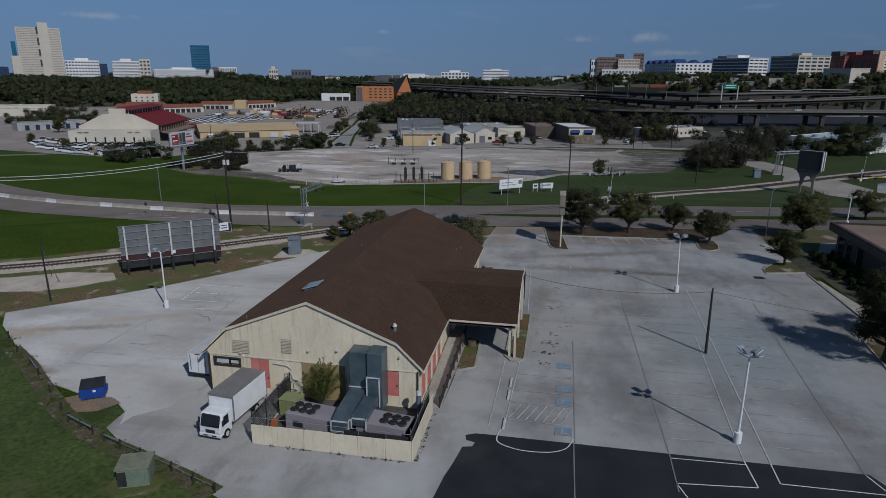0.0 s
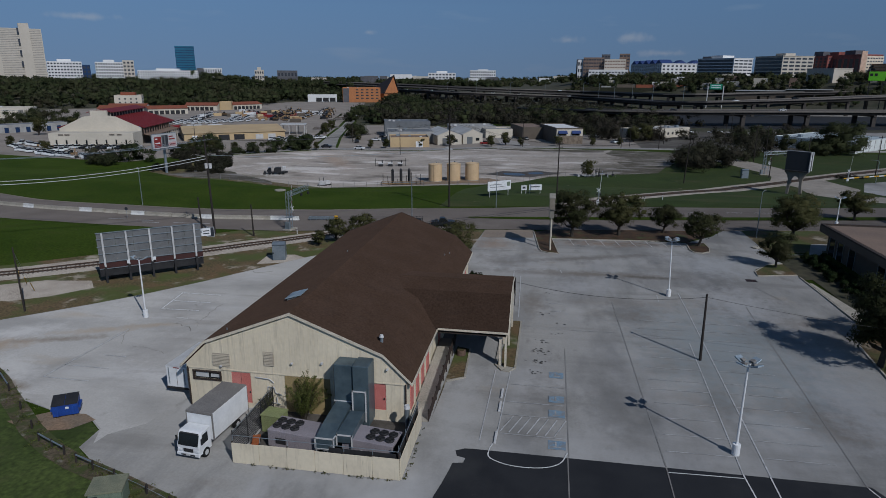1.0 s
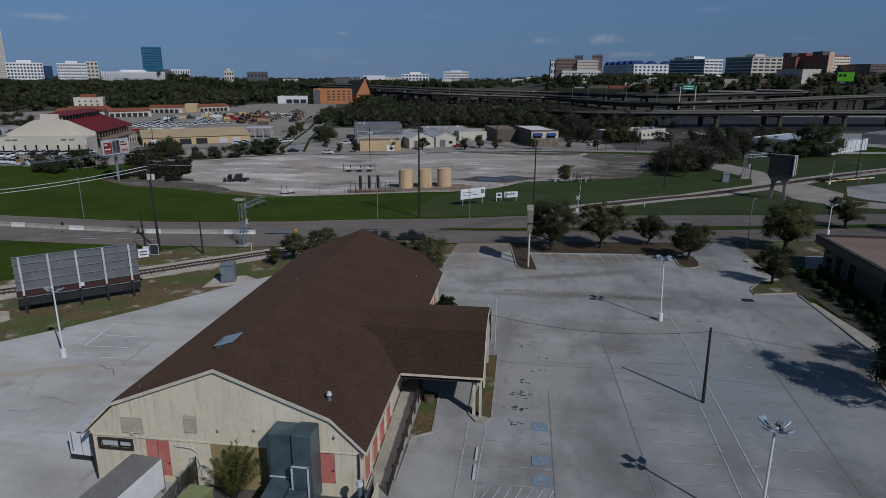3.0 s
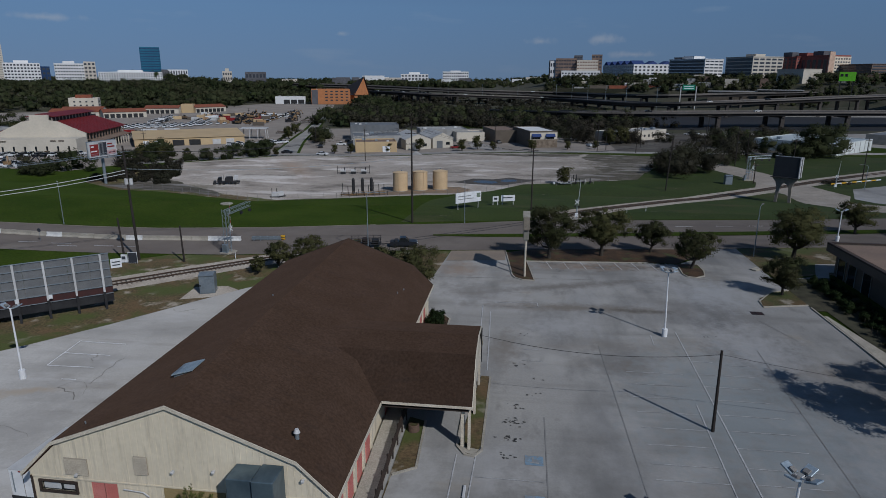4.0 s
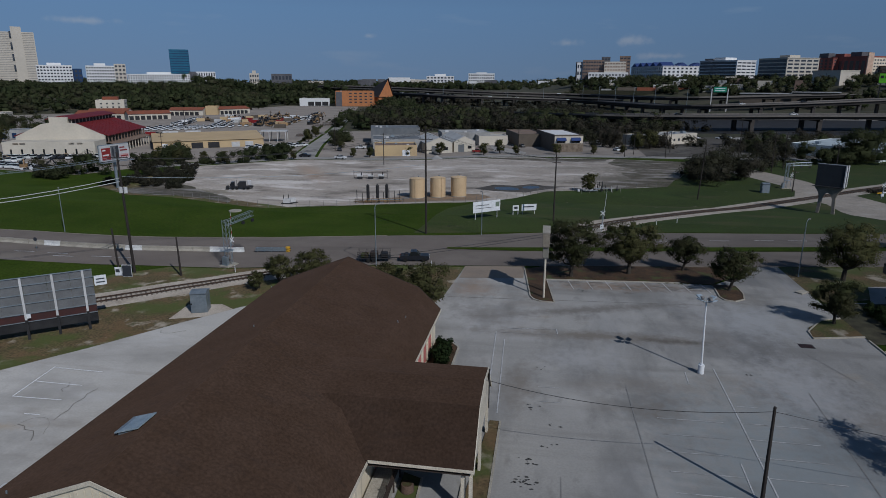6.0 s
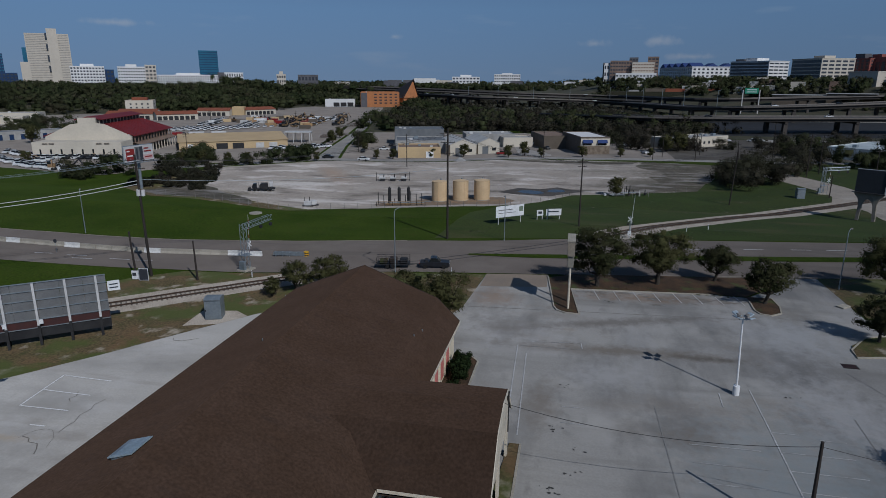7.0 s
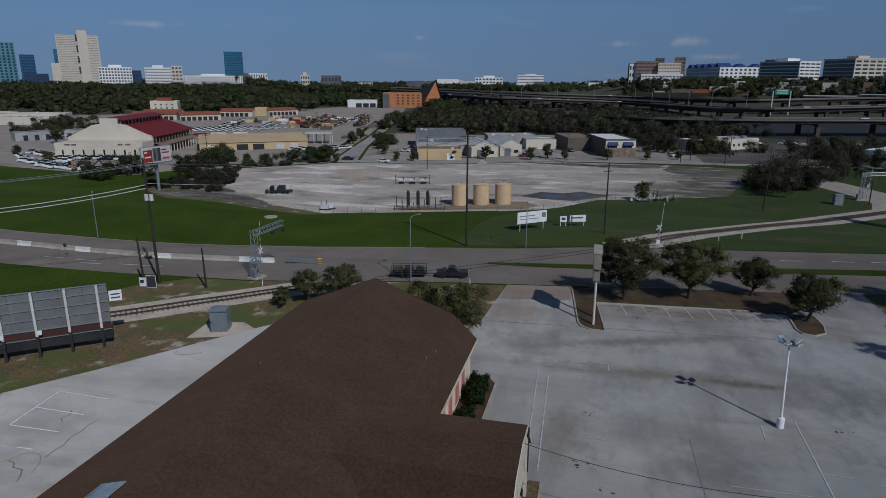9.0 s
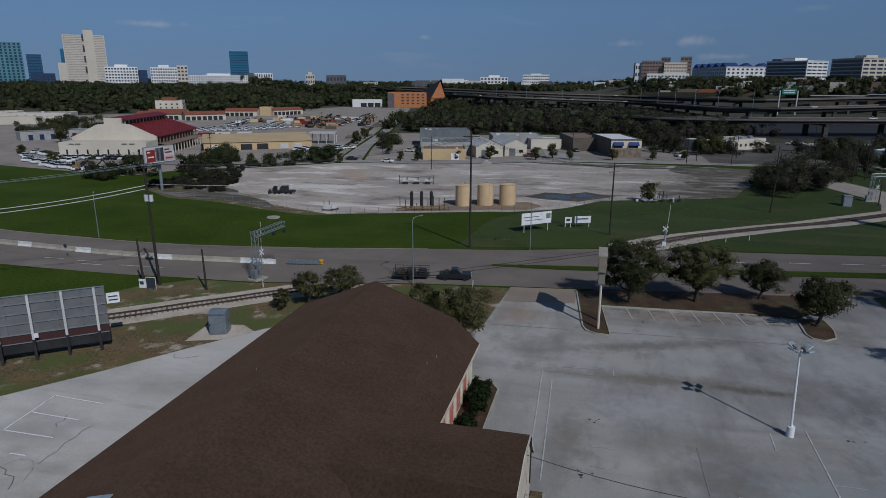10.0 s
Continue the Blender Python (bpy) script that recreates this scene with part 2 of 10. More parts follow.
STAIN = mat("oil_stain", (0.035, 0.034, 0.033), (0.07, 0.068, 0.065), 1.2, 0.7)
PUDDLE = mat("puddle_water", (0.045, 0.046, 0.05), (0.03, 0.032, 0.036), 0.3, 0.2, bump=0.0, spec=0.35)
PALECONCRETE = layer(layer(layer(layer(layer(mat("bleached_concrete", (0.325, 0.319, 0.31), (0.275, 0.27, 0.262), 0.07, 0.85, fine=5, grain=0.07, bump=0.1), (0.19, 0.186, 0.18), 0.1, 0.5, 0.70, (0.6, 1.2, 1), 0.8, 14), (0.28, 0.24, 0.19), 0.1, 0.6, 0.74, (0.5, 1.3, 1), 0.7, 33), (0.17, 0.165, 0.16), 0.5, 0.66, 0.78, amount=0.5, seed=41), (0.37, 0.37, 0.375), 0.09, 0.54, 0.68, (0.5, 1.2, 1), 0.7, 75), (0.16, 0.145, 0.13), 0.14, 0.58, 0.72, (0.4, 1.4, 1), 0.7, 77)
ROOF = island_vary(layer(layer(mat("brown_shingle", (0.050, 0.031, 0.0215), (0.057, 0.036, 0.026), 0.35, 0.92, fine=5, grain=0.22, bump=0.5), (0.031, 0.023, 0.020), 0.9, 0.55, 0.75, (0.5, 1.6, 1), 0.45, 5), (0.068, 0.041, 0.028), 0.7, 0.56, 0.74, (0.4, 2.0, 1), 0.4, 13), 0.09)
CREAM = layer(layer(layer(mat("cream_siding", (0.68, 0.605, 0.465), (0.61, 0.54, 0.415), 0.35, 0.75, fine=3, grain=0.04), (0.30, 0.255, 0.195), 0.5, 0.57, 0.75, (3, 3, 0.5), 0.4, 8), (0.20, 0.17, 0.135), 1.3, 0.56, 0.72, (2.2, 2.2, 0.16), 0.38, 18), (0.13, 0.115, 0.09), 2.2, 0.64, 0.76, (2.6, 2.6, 0.3), 0.35, 28)
CREAM = object_vary(CREAM, 0.02)
LOUVRE = mat("grey_beige_louvre_paint", (0.40, 0.355, 0.28), (0.34, 0.30, 0.24), 0.8, 0.8)
OLIVE = mat("olive_tan_panel", (0.31, 0.235, 0.115), (0.27, 0.205, 0.10), 0.6, 0.8)
REDDOOR = layer(mat("faded_red_paint", (0.52, 0.17, 0.15), (0.46, 0.145, 0.125), 1.0, 0.6), (0.56, 0.26, 0.23), 0.8, 0.5, 0.7, amount=0.6, seed=3)
TRIM = mat("cream_trim", (0.60, 0.54, 0.44), (0.5, 0.45, 0.36), 1.0, 0.7)
DARKTRIM = mat("dark_brown_trim", (0.05, 0.035, 0.028), (0.035, 0.026, 0.022), 1.0, 0.7)
LAMPHEAD = mat("lamp_housing", (0.36, 0.42, 0.47), (0.24, 0.30, 0.35), 3.0, 0.3, 0.2)
WHITE = mat("white_paint", (0.72, 0.73, 0.74), (0.64, 0.65, 0.66), 0.8, 0.4, fine=4, grain=0.04, bump=0.0)
DULLWHITE = mat("weathered_white", (0.52, 0.52, 0.52), (0.42, 0.42, 0.42), 0.7, 0.6, grain=0.08)
GREYTOP = mat("dusty_grey_roof_sheet", (0.20, 0.19, 0.18), (0.16, 0.15, 0.145), 0.6, 0.7)
GLASS = mat("dark_glass", (0.015, 0.018, 0.02), None, 0.6, 0.08, bump=0.0, spec=0.6)
RUBBER = mat("black_rubber", (0.012, 0.012, 0.012), None, 2, 0.8)
BLACK = mat("black_metal", (0.018, 0.018, 0.02), (0.03, 0.03, 0.032), 0.9, 0.6)
GALV = mat("galvanised_steel", (0.30, 0.34, 0.37), (0.24, 0.28, 0.31), 0.9, 0.45, 0.55, fine=4, grain=0.08)
DUCT = mat("blue_grey_duct_sheet", (0.12, 0.165, 0.19), (0.075, 0.11, 0.135), 0.7, 0.42, 0.5, fine=3, grain=0.08)
HVAC = mat("mauve_grey_unit", (0.27, 0.245, 0.265), (0.23, 0.21, 0.23), 0.8, 0.6)
BLUEBIN = mat("blue_bin_paint", (0.018, 0.065, 0.30), (0.014, 0.05, 0.24), 1.2, 0.45)
GREENBOX = mat("sage_green_box", (0.16, 0.20, 0.15), (0.13, 0.165, 0.125), 1.0, 0.6)
OLIVEBOX = mat("yellow_green_cabinet", (0.22, 0.25, 0.11), (0.19, 0.21, 0.10), 1.0, 0.6)
WOOD = mat("weathered_pole_wood", (0.038, 0.031, 0.027), (0.026, 0.022, 0.02), 1.2, 0.9, fine=10, stretch=(4, 4, 0.3))
TIE = object_vary(mat("creosote_tie", (0.175, 0.152, 0.128), (0.12, 0.104, 0.088), 1.5, 0.9), 0.4)
RAILSTEEL = mat("rusty_rail", (0.085, 0.055, 0.04), (0.065, 0.044, 0.034), 1.0, 0.6, 0.4)
RUSTRED = mat("dark_rust_board", (0.06, 0.022, 0.02), (0.045, 0.02, 0.02), 1.0, 0.7)
SLATE = mat("grey_board_back", (0.16, 0.165, 0.17), (0.13, 0.135, 0.14), 0.7, 0.6, 0.2)
BARK = mat("bark", (0.06, 0.05, 0.04), (0.04, 0.034, 0.028), 2.0, 0.95)
LEAF = island_vary(mat("oak_leaf", (0.047, 0.056, 0.024), (0.066, 0.066, 0.034), 0.5, 0.75, fine=2, grain=0.2, bump=0), 0.16)
LEAFWARM = island_vary(mat("spring_oak_leaf", (0.098, 0.096, 0.042), (0.075, 0.080, 0.034), 0.5, 0.75, fine=2, grain=0.2, bump=0), 0.25)
LEAFBRIGHT = island_vary(mat("bright_shrub_leaf", (0.15, 0.165, 0.05), (0.11, 0.13, 0.038), 0.6, 0.75, fine=2, grain=0.2, bump=0), 0.25)
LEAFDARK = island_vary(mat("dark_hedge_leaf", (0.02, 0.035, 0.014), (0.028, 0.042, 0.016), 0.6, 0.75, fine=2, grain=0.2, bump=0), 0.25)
WOODS = island_vary(layer(layer(mat("woodland_leaf", (0.043, 0.058, 0.026), (0.068, 0.074, 0.038), 0.02, 0.85, fine=0.12, grain=0.3, bump=0), (0.078, 0.066, 0.048), 0.05, 0.54, 0.66, amount=0.75, seed=63), (0.062, 0.084, 0.03), 0.09, 0.56, 0.68, amount=0.7, seed=67), 0.12)
BRUSH = island_vary(layer(mat("bare_brush_twigs", (0.060, 0.053, 0.043), (0.046, 0.048, 0.03), 0.05, 0.9, fine=0.4, grain=0.25, bump=0), (0.078, 0.069, 0.06), 0.15, 0.54, 0.68, amount=0.7, seed=69), 0.16)
TANSHED = mat("tan_metal_shed", (0.50, 0.37, 0.21), (0.44, 0.325, 0.19), 0.15, 0.6, fine=2, grain=0.05)
PALEWALL = mat("pale_stucco", (0.55, 0.50, 0.42), (0.48, 0.44, 0.37), 0.1, 0.85, fine=1.5, grain=0.05)
REDROOF = mat("red_metal_roof", (0.17, 0.018, 0.020), (0.13, 0.016, 0.018), 0.2, 0.55, fine=2, grain=0.1)
TILEROOF = mat("clay_tile_roof", (0.24, 0.075, 0.04), (0.19, 0.065, 0.04), 0.3, 0.85)
BRICKORANGE = mat("orange_brick", (0.42, 0.17, 0.07), (0.36, 0.15, 0.065), 0.3, 0.85)
PALEROOF = layer(mat("pale_flat_roof", (0.36, 0.36, 0.35), (0.29, 0.29, 0.285), 0.1, 0.8, fine=0.6, grain=0.08), (0.20, 0.19, 0.18), 0.15, 0.5, 0.68, amount=0.7, seed=12)
GREYROOF = layer(mat("grey_metal_roof", (0.165, 0.175, 0.185), (0.13, 0.14, 0.15), 0.1, 0.6, fine=0.5, grain=0.1), (0.10, 0.095, 0.09), 0.2, 0.52, 0.7, amount=0.6, seed=15)
BROWNROOF = mat("brown_gravel_roof", (0.21, 0.15, 0.115), (0.17, 0.125, 0.10), 0.2, 0.9)
BROWNWALL = mat("dark_brown_wall", (0.12, 0.098, 0.078), (0.10, 0.083, 0.066), 0.3, 0.8)
DECK = layer(mat("viaduct_concrete", (0.066, 0.058, 0.053), (0.05, 0.044, 0.04), 0.06, 0.85, fine=0.6, grain=0.1), (0.045, 0.04, 0.037), 0.08, 0.5, 0.65, (1, 1, 3), 0.7, 3)
RAILPALE = mat("freeway_barrier", (0.16, 0.145, 0.132), (0.105, 0.096, 0.088), 0.02, 0.85, fine=0.4, grain=0.15)
DECKDARK = mat("viaduct_girder", (0.030, 0.027, 0.025), (0.022, 0.020, 0.019), 0.1, 0.85)
TANKPAINT = mat("peach_tank_paint", (0.56, 0.41, 0.25), (0.50, 0.365, 0.22), 0.3, 0.55)
YELLOW = mat("yellow_paint", (0.6, 0.33, 0.02), None, 1, 0.6)
SIGNWHITE = mat("sign_white", (0.68, 0.70, 0.72), None, 1, 0.5)
SIGNRED = mat("poster_red", (0.24, 0.025, 0.022), (0.20, 0.03, 0.03), 0.5, 0.5)
SIGNDARK = mat("poster_dark", (0.04, 0.045, 0.055), None, 1, 0.5)
SIGNGREEN = mat("traffic_green", (0.02, 0.22, 0.14), None, 1, 0.5)
LIME = mat("lime_green_panel", (0.16, 0.55, 0.03), None, 1, 0.6)
BLUEAWN = mat("blue_awning", (0.025, 0.05, 0.16), None, 1, 0.7)
TOWERTAN = mat("pale_tower_concrete", (0.50, 0.455, 0.39), (0.46, 0.42, 0.36), 0.02, 0.8, fine=0.2, grain=0.04, bump=0)
TOWERWHITE = mat("white_office_wall", (0.66, 0.66, 0.66), (0.60, 0.60, 0.60), 0.03, 0.8, fine=0.2, grain=0.04, bump=0)
TOWERGREY = mat("grey_office_wall", (0.10, 0.10, 0.11), (0.08, 0.08, 0.09), 0.03, 0.8, fine=0.2, bump=0)
# darker tone of the tower concrete, with the ribs' shade painted in
TOWERRIB = mat("shaded_tower_rib", (0.30, 0.285, 0.26), (0.27, 0.255, 0.235), 0.03, 0.8, fine=0.2, bump=0)
TOWERRED = mat("red_brick_office", (0.26, 0.085, 0.07), (0.22, 0.075, 0.065), 0.03, 0.8, fine=0.2, bump=0)
TOWERBROWN = mat("brown_brick_office", (0.20, 0.135, 0.105), (0.16, 0.115, 0.095), 0.03, 0.8, fine=0.2, bump=0)
BLUEGLASS = mat("blue_curtain_wall", (0.02, 0.12, 0.20), (0.018, 0.10, 0.17), 0.02, 0.15, fine=0.3, grain=0.1, bump=0, spec=0.7)
TEALGLASS = mat("teal_curtain_wall", (0.09, 0.22, 0.24), (0.06, 0.16, 0.18), 0.03, 0.15, fine=0.3, grain=0.15, bump=0, spec=0.7)
NAVY = mat("navy_curtain_wall", (0.02, 0.045, 0.11), (0.016, 0.035, 0.085), 0.03, 0.2, fine=0.3, bump=0, spec=0.6)
WINDOWDARK = mat("office_window_glass", (0.05, 0.055, 0.065), (0.035, 0.04, 0.05), 0.1, 0.15, fine=1, bump=0, spec=0.6)
SHINGLEFAR = mat("charcoal_steep_roof", (0.035, 0.032, 0.035), None, 0.2, 0.8)
CARWHITE = mat("white_car_paint", (0.66, 0.67, 0.68), None, 1, 0.3, bump=0)
CARDARK = mat("dark_car_paint", (0.02, 0.022, 0.027), None, 1, 0.3, bump=0)
CARBLUE = mat("blue_machine_paint", (0.03, 0.12, 0.32), None, 1, 0.4, bump=0)
CARRED = mat("red_car_paint", (0.22, 0.02, 0.02), None, 1, 0.4, bump=0)
MACHINE = object_vary(mat("ochre_machine_paint", (0.27, 0.175, 0.085), (0.19, 0.12, 0.07), 0.5, 0.7), 0.5)
ORANGEBROWN = mat("rusty_orange", (0.30, 0.09, 0.03), None, 1, 0.7)

for m in (LEAF, LEAFWARM, LEAFBRIGHT, LEAFDARK, WOODS, BRUSH, GRASS, ROOF):
    m.node_tree.nodes["Principled BSDF"].inputs["Specular IOR Level"].default_value = 0.06
for m in (FIELD, WOODFLOOR, ROOF, CONCRETE, PALECONCRETE, GRAVEL, GRASS, DRY, ROAD, BALLAST, YARD):
    matte(m)




def let_light_through(m, share):
    """Thin leaves pass part of the light on."""
    n, l = m.node_tree.nodes, m.node_tree.links
    b, thin, mx = n["Principled BSDF"], n.new("ShaderNodeBsdfTranslucent"), n.new("ShaderNodeMixShader")
    l.new(b.inputs["Base Color"].links[0].from_socket, thin.inputs["Color"])
    mx.inputs[0].default_value = share
    l.new(b.outputs[0], mx.inputs[1])
    l.new(thin.outputs[0], mx.inputs[2])
    l.new(mx.outputs[0], n["Material Output"].inputs["Surface"])


for m in (LEAF, LEAFWARM, LEAFBRIGHT, LEAFDARK, WOODS, BRUSH):
    let_light_through(m, 0.42)


def blotch(m, colour, x, y, lx, ly, turn, amount, seed):
    """One worn or dirty place on a pavement, with a ragged soft edge."""
    n, l = m.node_tree.nodes, m.node_tree.links
    b = n["Principled BSDF"]
    old = b.inputs["Base Color"].links[0].from_socket
    geo, mp, no, ln, add, r, mx = (n.new("ShaderNode" + k) for k in ("NewGeometry", "Mapping", "TexNoise", "VectorMath", "Math", "MapRange", "Mix"))
    mp.vector_type = "TEXTURE"
    mp.inputs["Location"].default_value, mp.inputs["Rotation"].default_value, mp.inputs["Scale"].default_value = (x, y, 0), (0, 0, radians(turn)), (lx, ly, 1000)
    l.new(geo.outputs["Position"], mp.inputs["Vector"])
    ln.operation = "LENGTH"
    l.new(mp.outputs[0], ln.inputs[0])
    no.noise_dimensions = "4D"
    no.inputs["W"].default_value = seed
    no.inputs["Scale"].default_value, no.inputs["Detail"].default_value, no.inputs["Roughness"].default_value = 0.8, 6, 0.7
    l.new(geo.outputs["Position"], no.inputs["Vector"])
    add.operation = "MULTIPLY_ADD"
    add.inputs[1].default_value = 2.6
    l.new(no.outputs["Fac"], add.inputs[0])
    l.new(ln.outputs["Value"], add.inputs[2])
    r.inputs["From Min"].default_value, r.inputs["From Max"].default_value = 2.35, 1.45
    r.inputs["To Max"].default_value = amount
    l.new(add.outputs[0], r.inputs["Value"])
    mx.data_type = "RGBA"
    l.new(r.outputs["Result"], mx.inputs[0])
    l.new(old, mx.inputs[6])
    mx.inputs[7].default_value = (*colour, 1)
    l.new(mx.outputs[2], b.inputs["Base Color"])


for k, spot in enumerate((((0.115, 0.105, 0.095), 6, 111.2, 17, 1.6, 18, 0.75), ((0.125, 0.108, 0.09), 7, 103.2, 15, 1.7, 1, 0.75), ((0.085, 0.075, 0.065), 15.5, 103.0, 5, 0.8, 0, 0.8), ((0.13, 0.128, 0.125), 11, 88.5, 5, 4.6, 10, 0.7),
                          ((0.14, 0.125, 0.11), -1.3, 90, 2.0, 5.5, 0, 0.75), ((0.12, 0.115, 0.11), 1.0, 64, 3.0, 4.2, 10, 0.65), ((0.14, 0.125, 0.11), 11.5, 87, 2.6, 2.2, 20, 0.7), ((0.13, 0.127, 0.123), 16.4, 67, 2.0, 8, -3, 0.7),
                          ((0.13, 0.127, 0.122), 7, 64, 3.0, 7, 6, 0.55), ((0.30, 0.30, 0.305), 28, 68, 4.5, 12, 12, 0.7), ((0.14, 0.13, 0.12), -7, 108, 3.5, 5, 30, 0.6), ((0.155, 0.112, 0.083), 11, 121.3, 13, 2.2, 5, 0.8),
                          ((0.29, 0.29, 0.295), 4.5, 97, 5, 3.5, 0, 0.6), ((0.29, 0.288, 0.285), -7, 62, 2.2, 9, 0, 0.6), ((0.30, 0.30, 0.305), 25.5, 93, 6, 9, 8, 0.75), ((0.15, 0.14, 0.125), 27.5, 118, 3, 4.5, 30, 0.6), ((0.19, 0.14, 0.105), -9, 117.5, 3.6, 4.5, 0, 0.7), ((0.195, 0.222, 0.236), 20, 78, 11, 17, 5, 0.7), ((0.28, 0.285, 0.292), 26.5, 111, 7, 7, 10, 0.75))):
    blotch(CONCRETE, *spot, 1.7 * k)
for k, spot in enumerate((((0.065, 0.058, 0.052), -7, 215.0, 11, 4.2, 14, 0.9), ((0.075, 0.066, 0.058), -16, 214, 14, 2.4, 8, 0.75), ((0.08, 0.07, 0.062), 22, 240, 12, 5, 20, 0.75), ((0.085, 0.075, 0.066), 30, 262, 10, 6, 10, 0.7),
                          ((0.40, 0.385, 0.37), -84, 214, 16, 6, 20, 0.75), ((0.38, 0.36, 0.34), -20, 262, 30, 5, 6, 0.6), ((0.23, 0.165, 0.12), -79, 238, 5, 26, 30, 0.6), ((0.07, 0.062, 0.043), 38, 250, 24, 32, 0, 0.88), ((0.10, 0.09, 0.072), 20, 238, 15, 8, 10, 0.7), ((0.12, 0.11, 0.09), 10, 262, 16, 7, 8, 0.6), ((0.08, 0.072, 0.044), -98, 190, 20, 8, 15, 0.85), ((0.09, 0.08, 0.066), 11, 230, 16, 5, 10, 0.75), ((0.10, 0.088, 0.078), -50, 205, 16, 3, 12, 0.6), ((0.36, 0.34, 0.325), -66, 192, 12, 3, 14, 0.7))):
    blotch(GRAVEL, *spot, 80 + 1.7 * k)
for k, spot in enumerate((((0.15, 0.125, 0.10), -55, 69.8, 7, 1.0, 18, 0.75), ((0.25, 0.20, 0.15), -60, 67.0, 5, 2.6, 30, 0.8), ((0.38, 0.375, 0.37), -60.5, 71, 5.5, 2.2, 35, 0.85), ((0.27, 0.225, 0.175), -51, 73.4, 6, 1.2, 20, 0.7),
                          ((0.38, 0.375, 0.37), -53, 62.5, 5, 2.2, -35, 0.8), ((0.16, 0.13, 0.10), -50.5, 59.6, 3.2, 0.8, -20, 0.8), ((0.20, 0.195, 0.19), -41, 70, 5, 9, 10, 0.55), ((0.26, 0.215, 0.165), -46, 75.6, 4, 0.9, 10, 0.7),
                          ((0.19, 0.186, 0.18), -46, 82, 4.5, 2.6, 0, 0.5))):
    blotch(PALECONCRETE, *spot, 40 + 1.7 * k)


# ---------------- mesh helpers ----------------
def box(bm, x0, x1, y0, y1, z0, z1, m=None):
    v = [bm.verts.new((x, y, z)) for z in (z0, z1) for x, y in ((x0, y0), (x1, y0), (x1, y1), (x0, y1))]
    if m:
        for p in v:
            p.co = m @ p.co
    for f in ((0, 3, 2, 1), (4, 5, 6, 7), (0, 1, 5, 4), (1, 2, 6, 5), (2, 3, 7, 6), (3, 0, 4, 7)):
        bm.faces.new([v[i] for i in f])
    return bm


def cyl(bm, p, q, r0, r1=None, n=8, caps=True):
    p, q = Vector(p), Vector(q)
    r1 = r0 if r1 is None else r1
    d = (q - p).normalized()
    a = d.orthogonal().normalized()
    b = d.cross(a)
    rings = []
    for c, r in ((p, r0), (q, r1)):
        rings.append([bm.verts.new(c + r * (math.cos(2 * math.pi * k / n) * a + math.sin(2 * math.pi * k / n) * b)) for k in range(n)])
    for k in range(n):
        bm.faces.new((rings[0][k], rings[0][(k + 1) % n], rings[1][(k + 1) % n], rings[1][k]))
    if caps:
        bm.faces.new(rings[0][::-1])
        bm.faces.new(rings[1])
    return bm


def prism(bm, pts, lo, hi, axis="z"):
    """A polygon pushed along an axis. pts are the two other coordinates in order x, y, z."""
    def at(p, h):
        return {"z": (p[0], p[1], h), "y": (p[0], h, p[1]), "x": (h, p[0], p[1])}[axis]
    a = [bm.verts.new(at(p, lo)) for p in pts]
    b = [bm.verts.new(at(p, hi)) for p in pts]
    n = len(pts)
    bm.faces.new(a[::-1])
    bm.faces.new(b)
    for k in range(n):
        bm.faces.new((a[k], a[(k + 1) % n], b[(k + 1) % n], b[k]))
    bmesh.ops.recalc_face_normals(bm, faces=bm.faces[:])
    return bm


def B():
    return bmesh.new()


def as_mesh(name, bm, material, bevel=0.0):
    if bevel:
        bmesh.ops.bevel(bm, geom=bm.edges[:], offset=bevel, segments=1, affect="EDGES")
    me = bpy.data.meshes.new(name)
    bm.to_mesh(me)
    bm.free()
    me.materials.append(material)
    return me


def part(name, bm, material, parent, label="", bevel=0.0):
    ob = new(name, as_mesh(name, bm, material, bevel))
    ob.parent = parent
    if label:
        ob["label"] = label
    return ob


def piece(name, me, parent, m):
    ob = new(name, me)
    ob.parent = parent
    ob.matrix_local = m
    return ob


def thing(name, label, category, group="", kind="", m=None):
    ob = new(name)
    ob.empty_display_size = 0.3
    if m is not None:
        ob.matrix_world = m
    return tagged(ob, label, category, group, kind)


def solo(name, bm, material, label, category, group="", kind="", bevel=0.0, m=None):
    ob = new(name, as_mesh(name, bm, material, bevel))
    if m is not None:
        ob.matrix_world = m
    return tagged(ob, label, category, group, kind)


def on(x, y, rz=0.0, dz=0.0):
    return pose(x, y, gz(x, y) + dz, 0, 0, rz)


def sheet(name, pts, lift, material, label="", category="ground", parent=None, reach=0.0):
    """A flat area that follows the ground's height."""
    bm = B()
    bm.faces.new([bm.verts.new((x, y, 0)) for x, y in pts])
    for axis, knots in ((0, FX), (1, GY)):
        for k, _ in knots:
            co, no = [0, 0, 0], [0, 0, 0]
            co[axis], no[axis] = k, 1
            bmesh.ops.bisect_plane(bm, geom=bm.verts[:] + bm.edges[:] + bm.faces[:], plane_co=co, plane_no=no)
    bmesh.ops.triangulate(bm, faces=bm.faces[:])
    for v in bm.verts:
        v.co.z = gz(v.co.x, v.co.y) + lift
    bmesh.ops.recalc_face_normals(bm, faces=bm.faces[:])
    for f in bm.faces:
        if f.normal.z < 0:
            f.normal_flip()
    if parent:
        return part(name, bm, material, parent, label)
    return solo(name, bm, material, label, category, kind="structure")


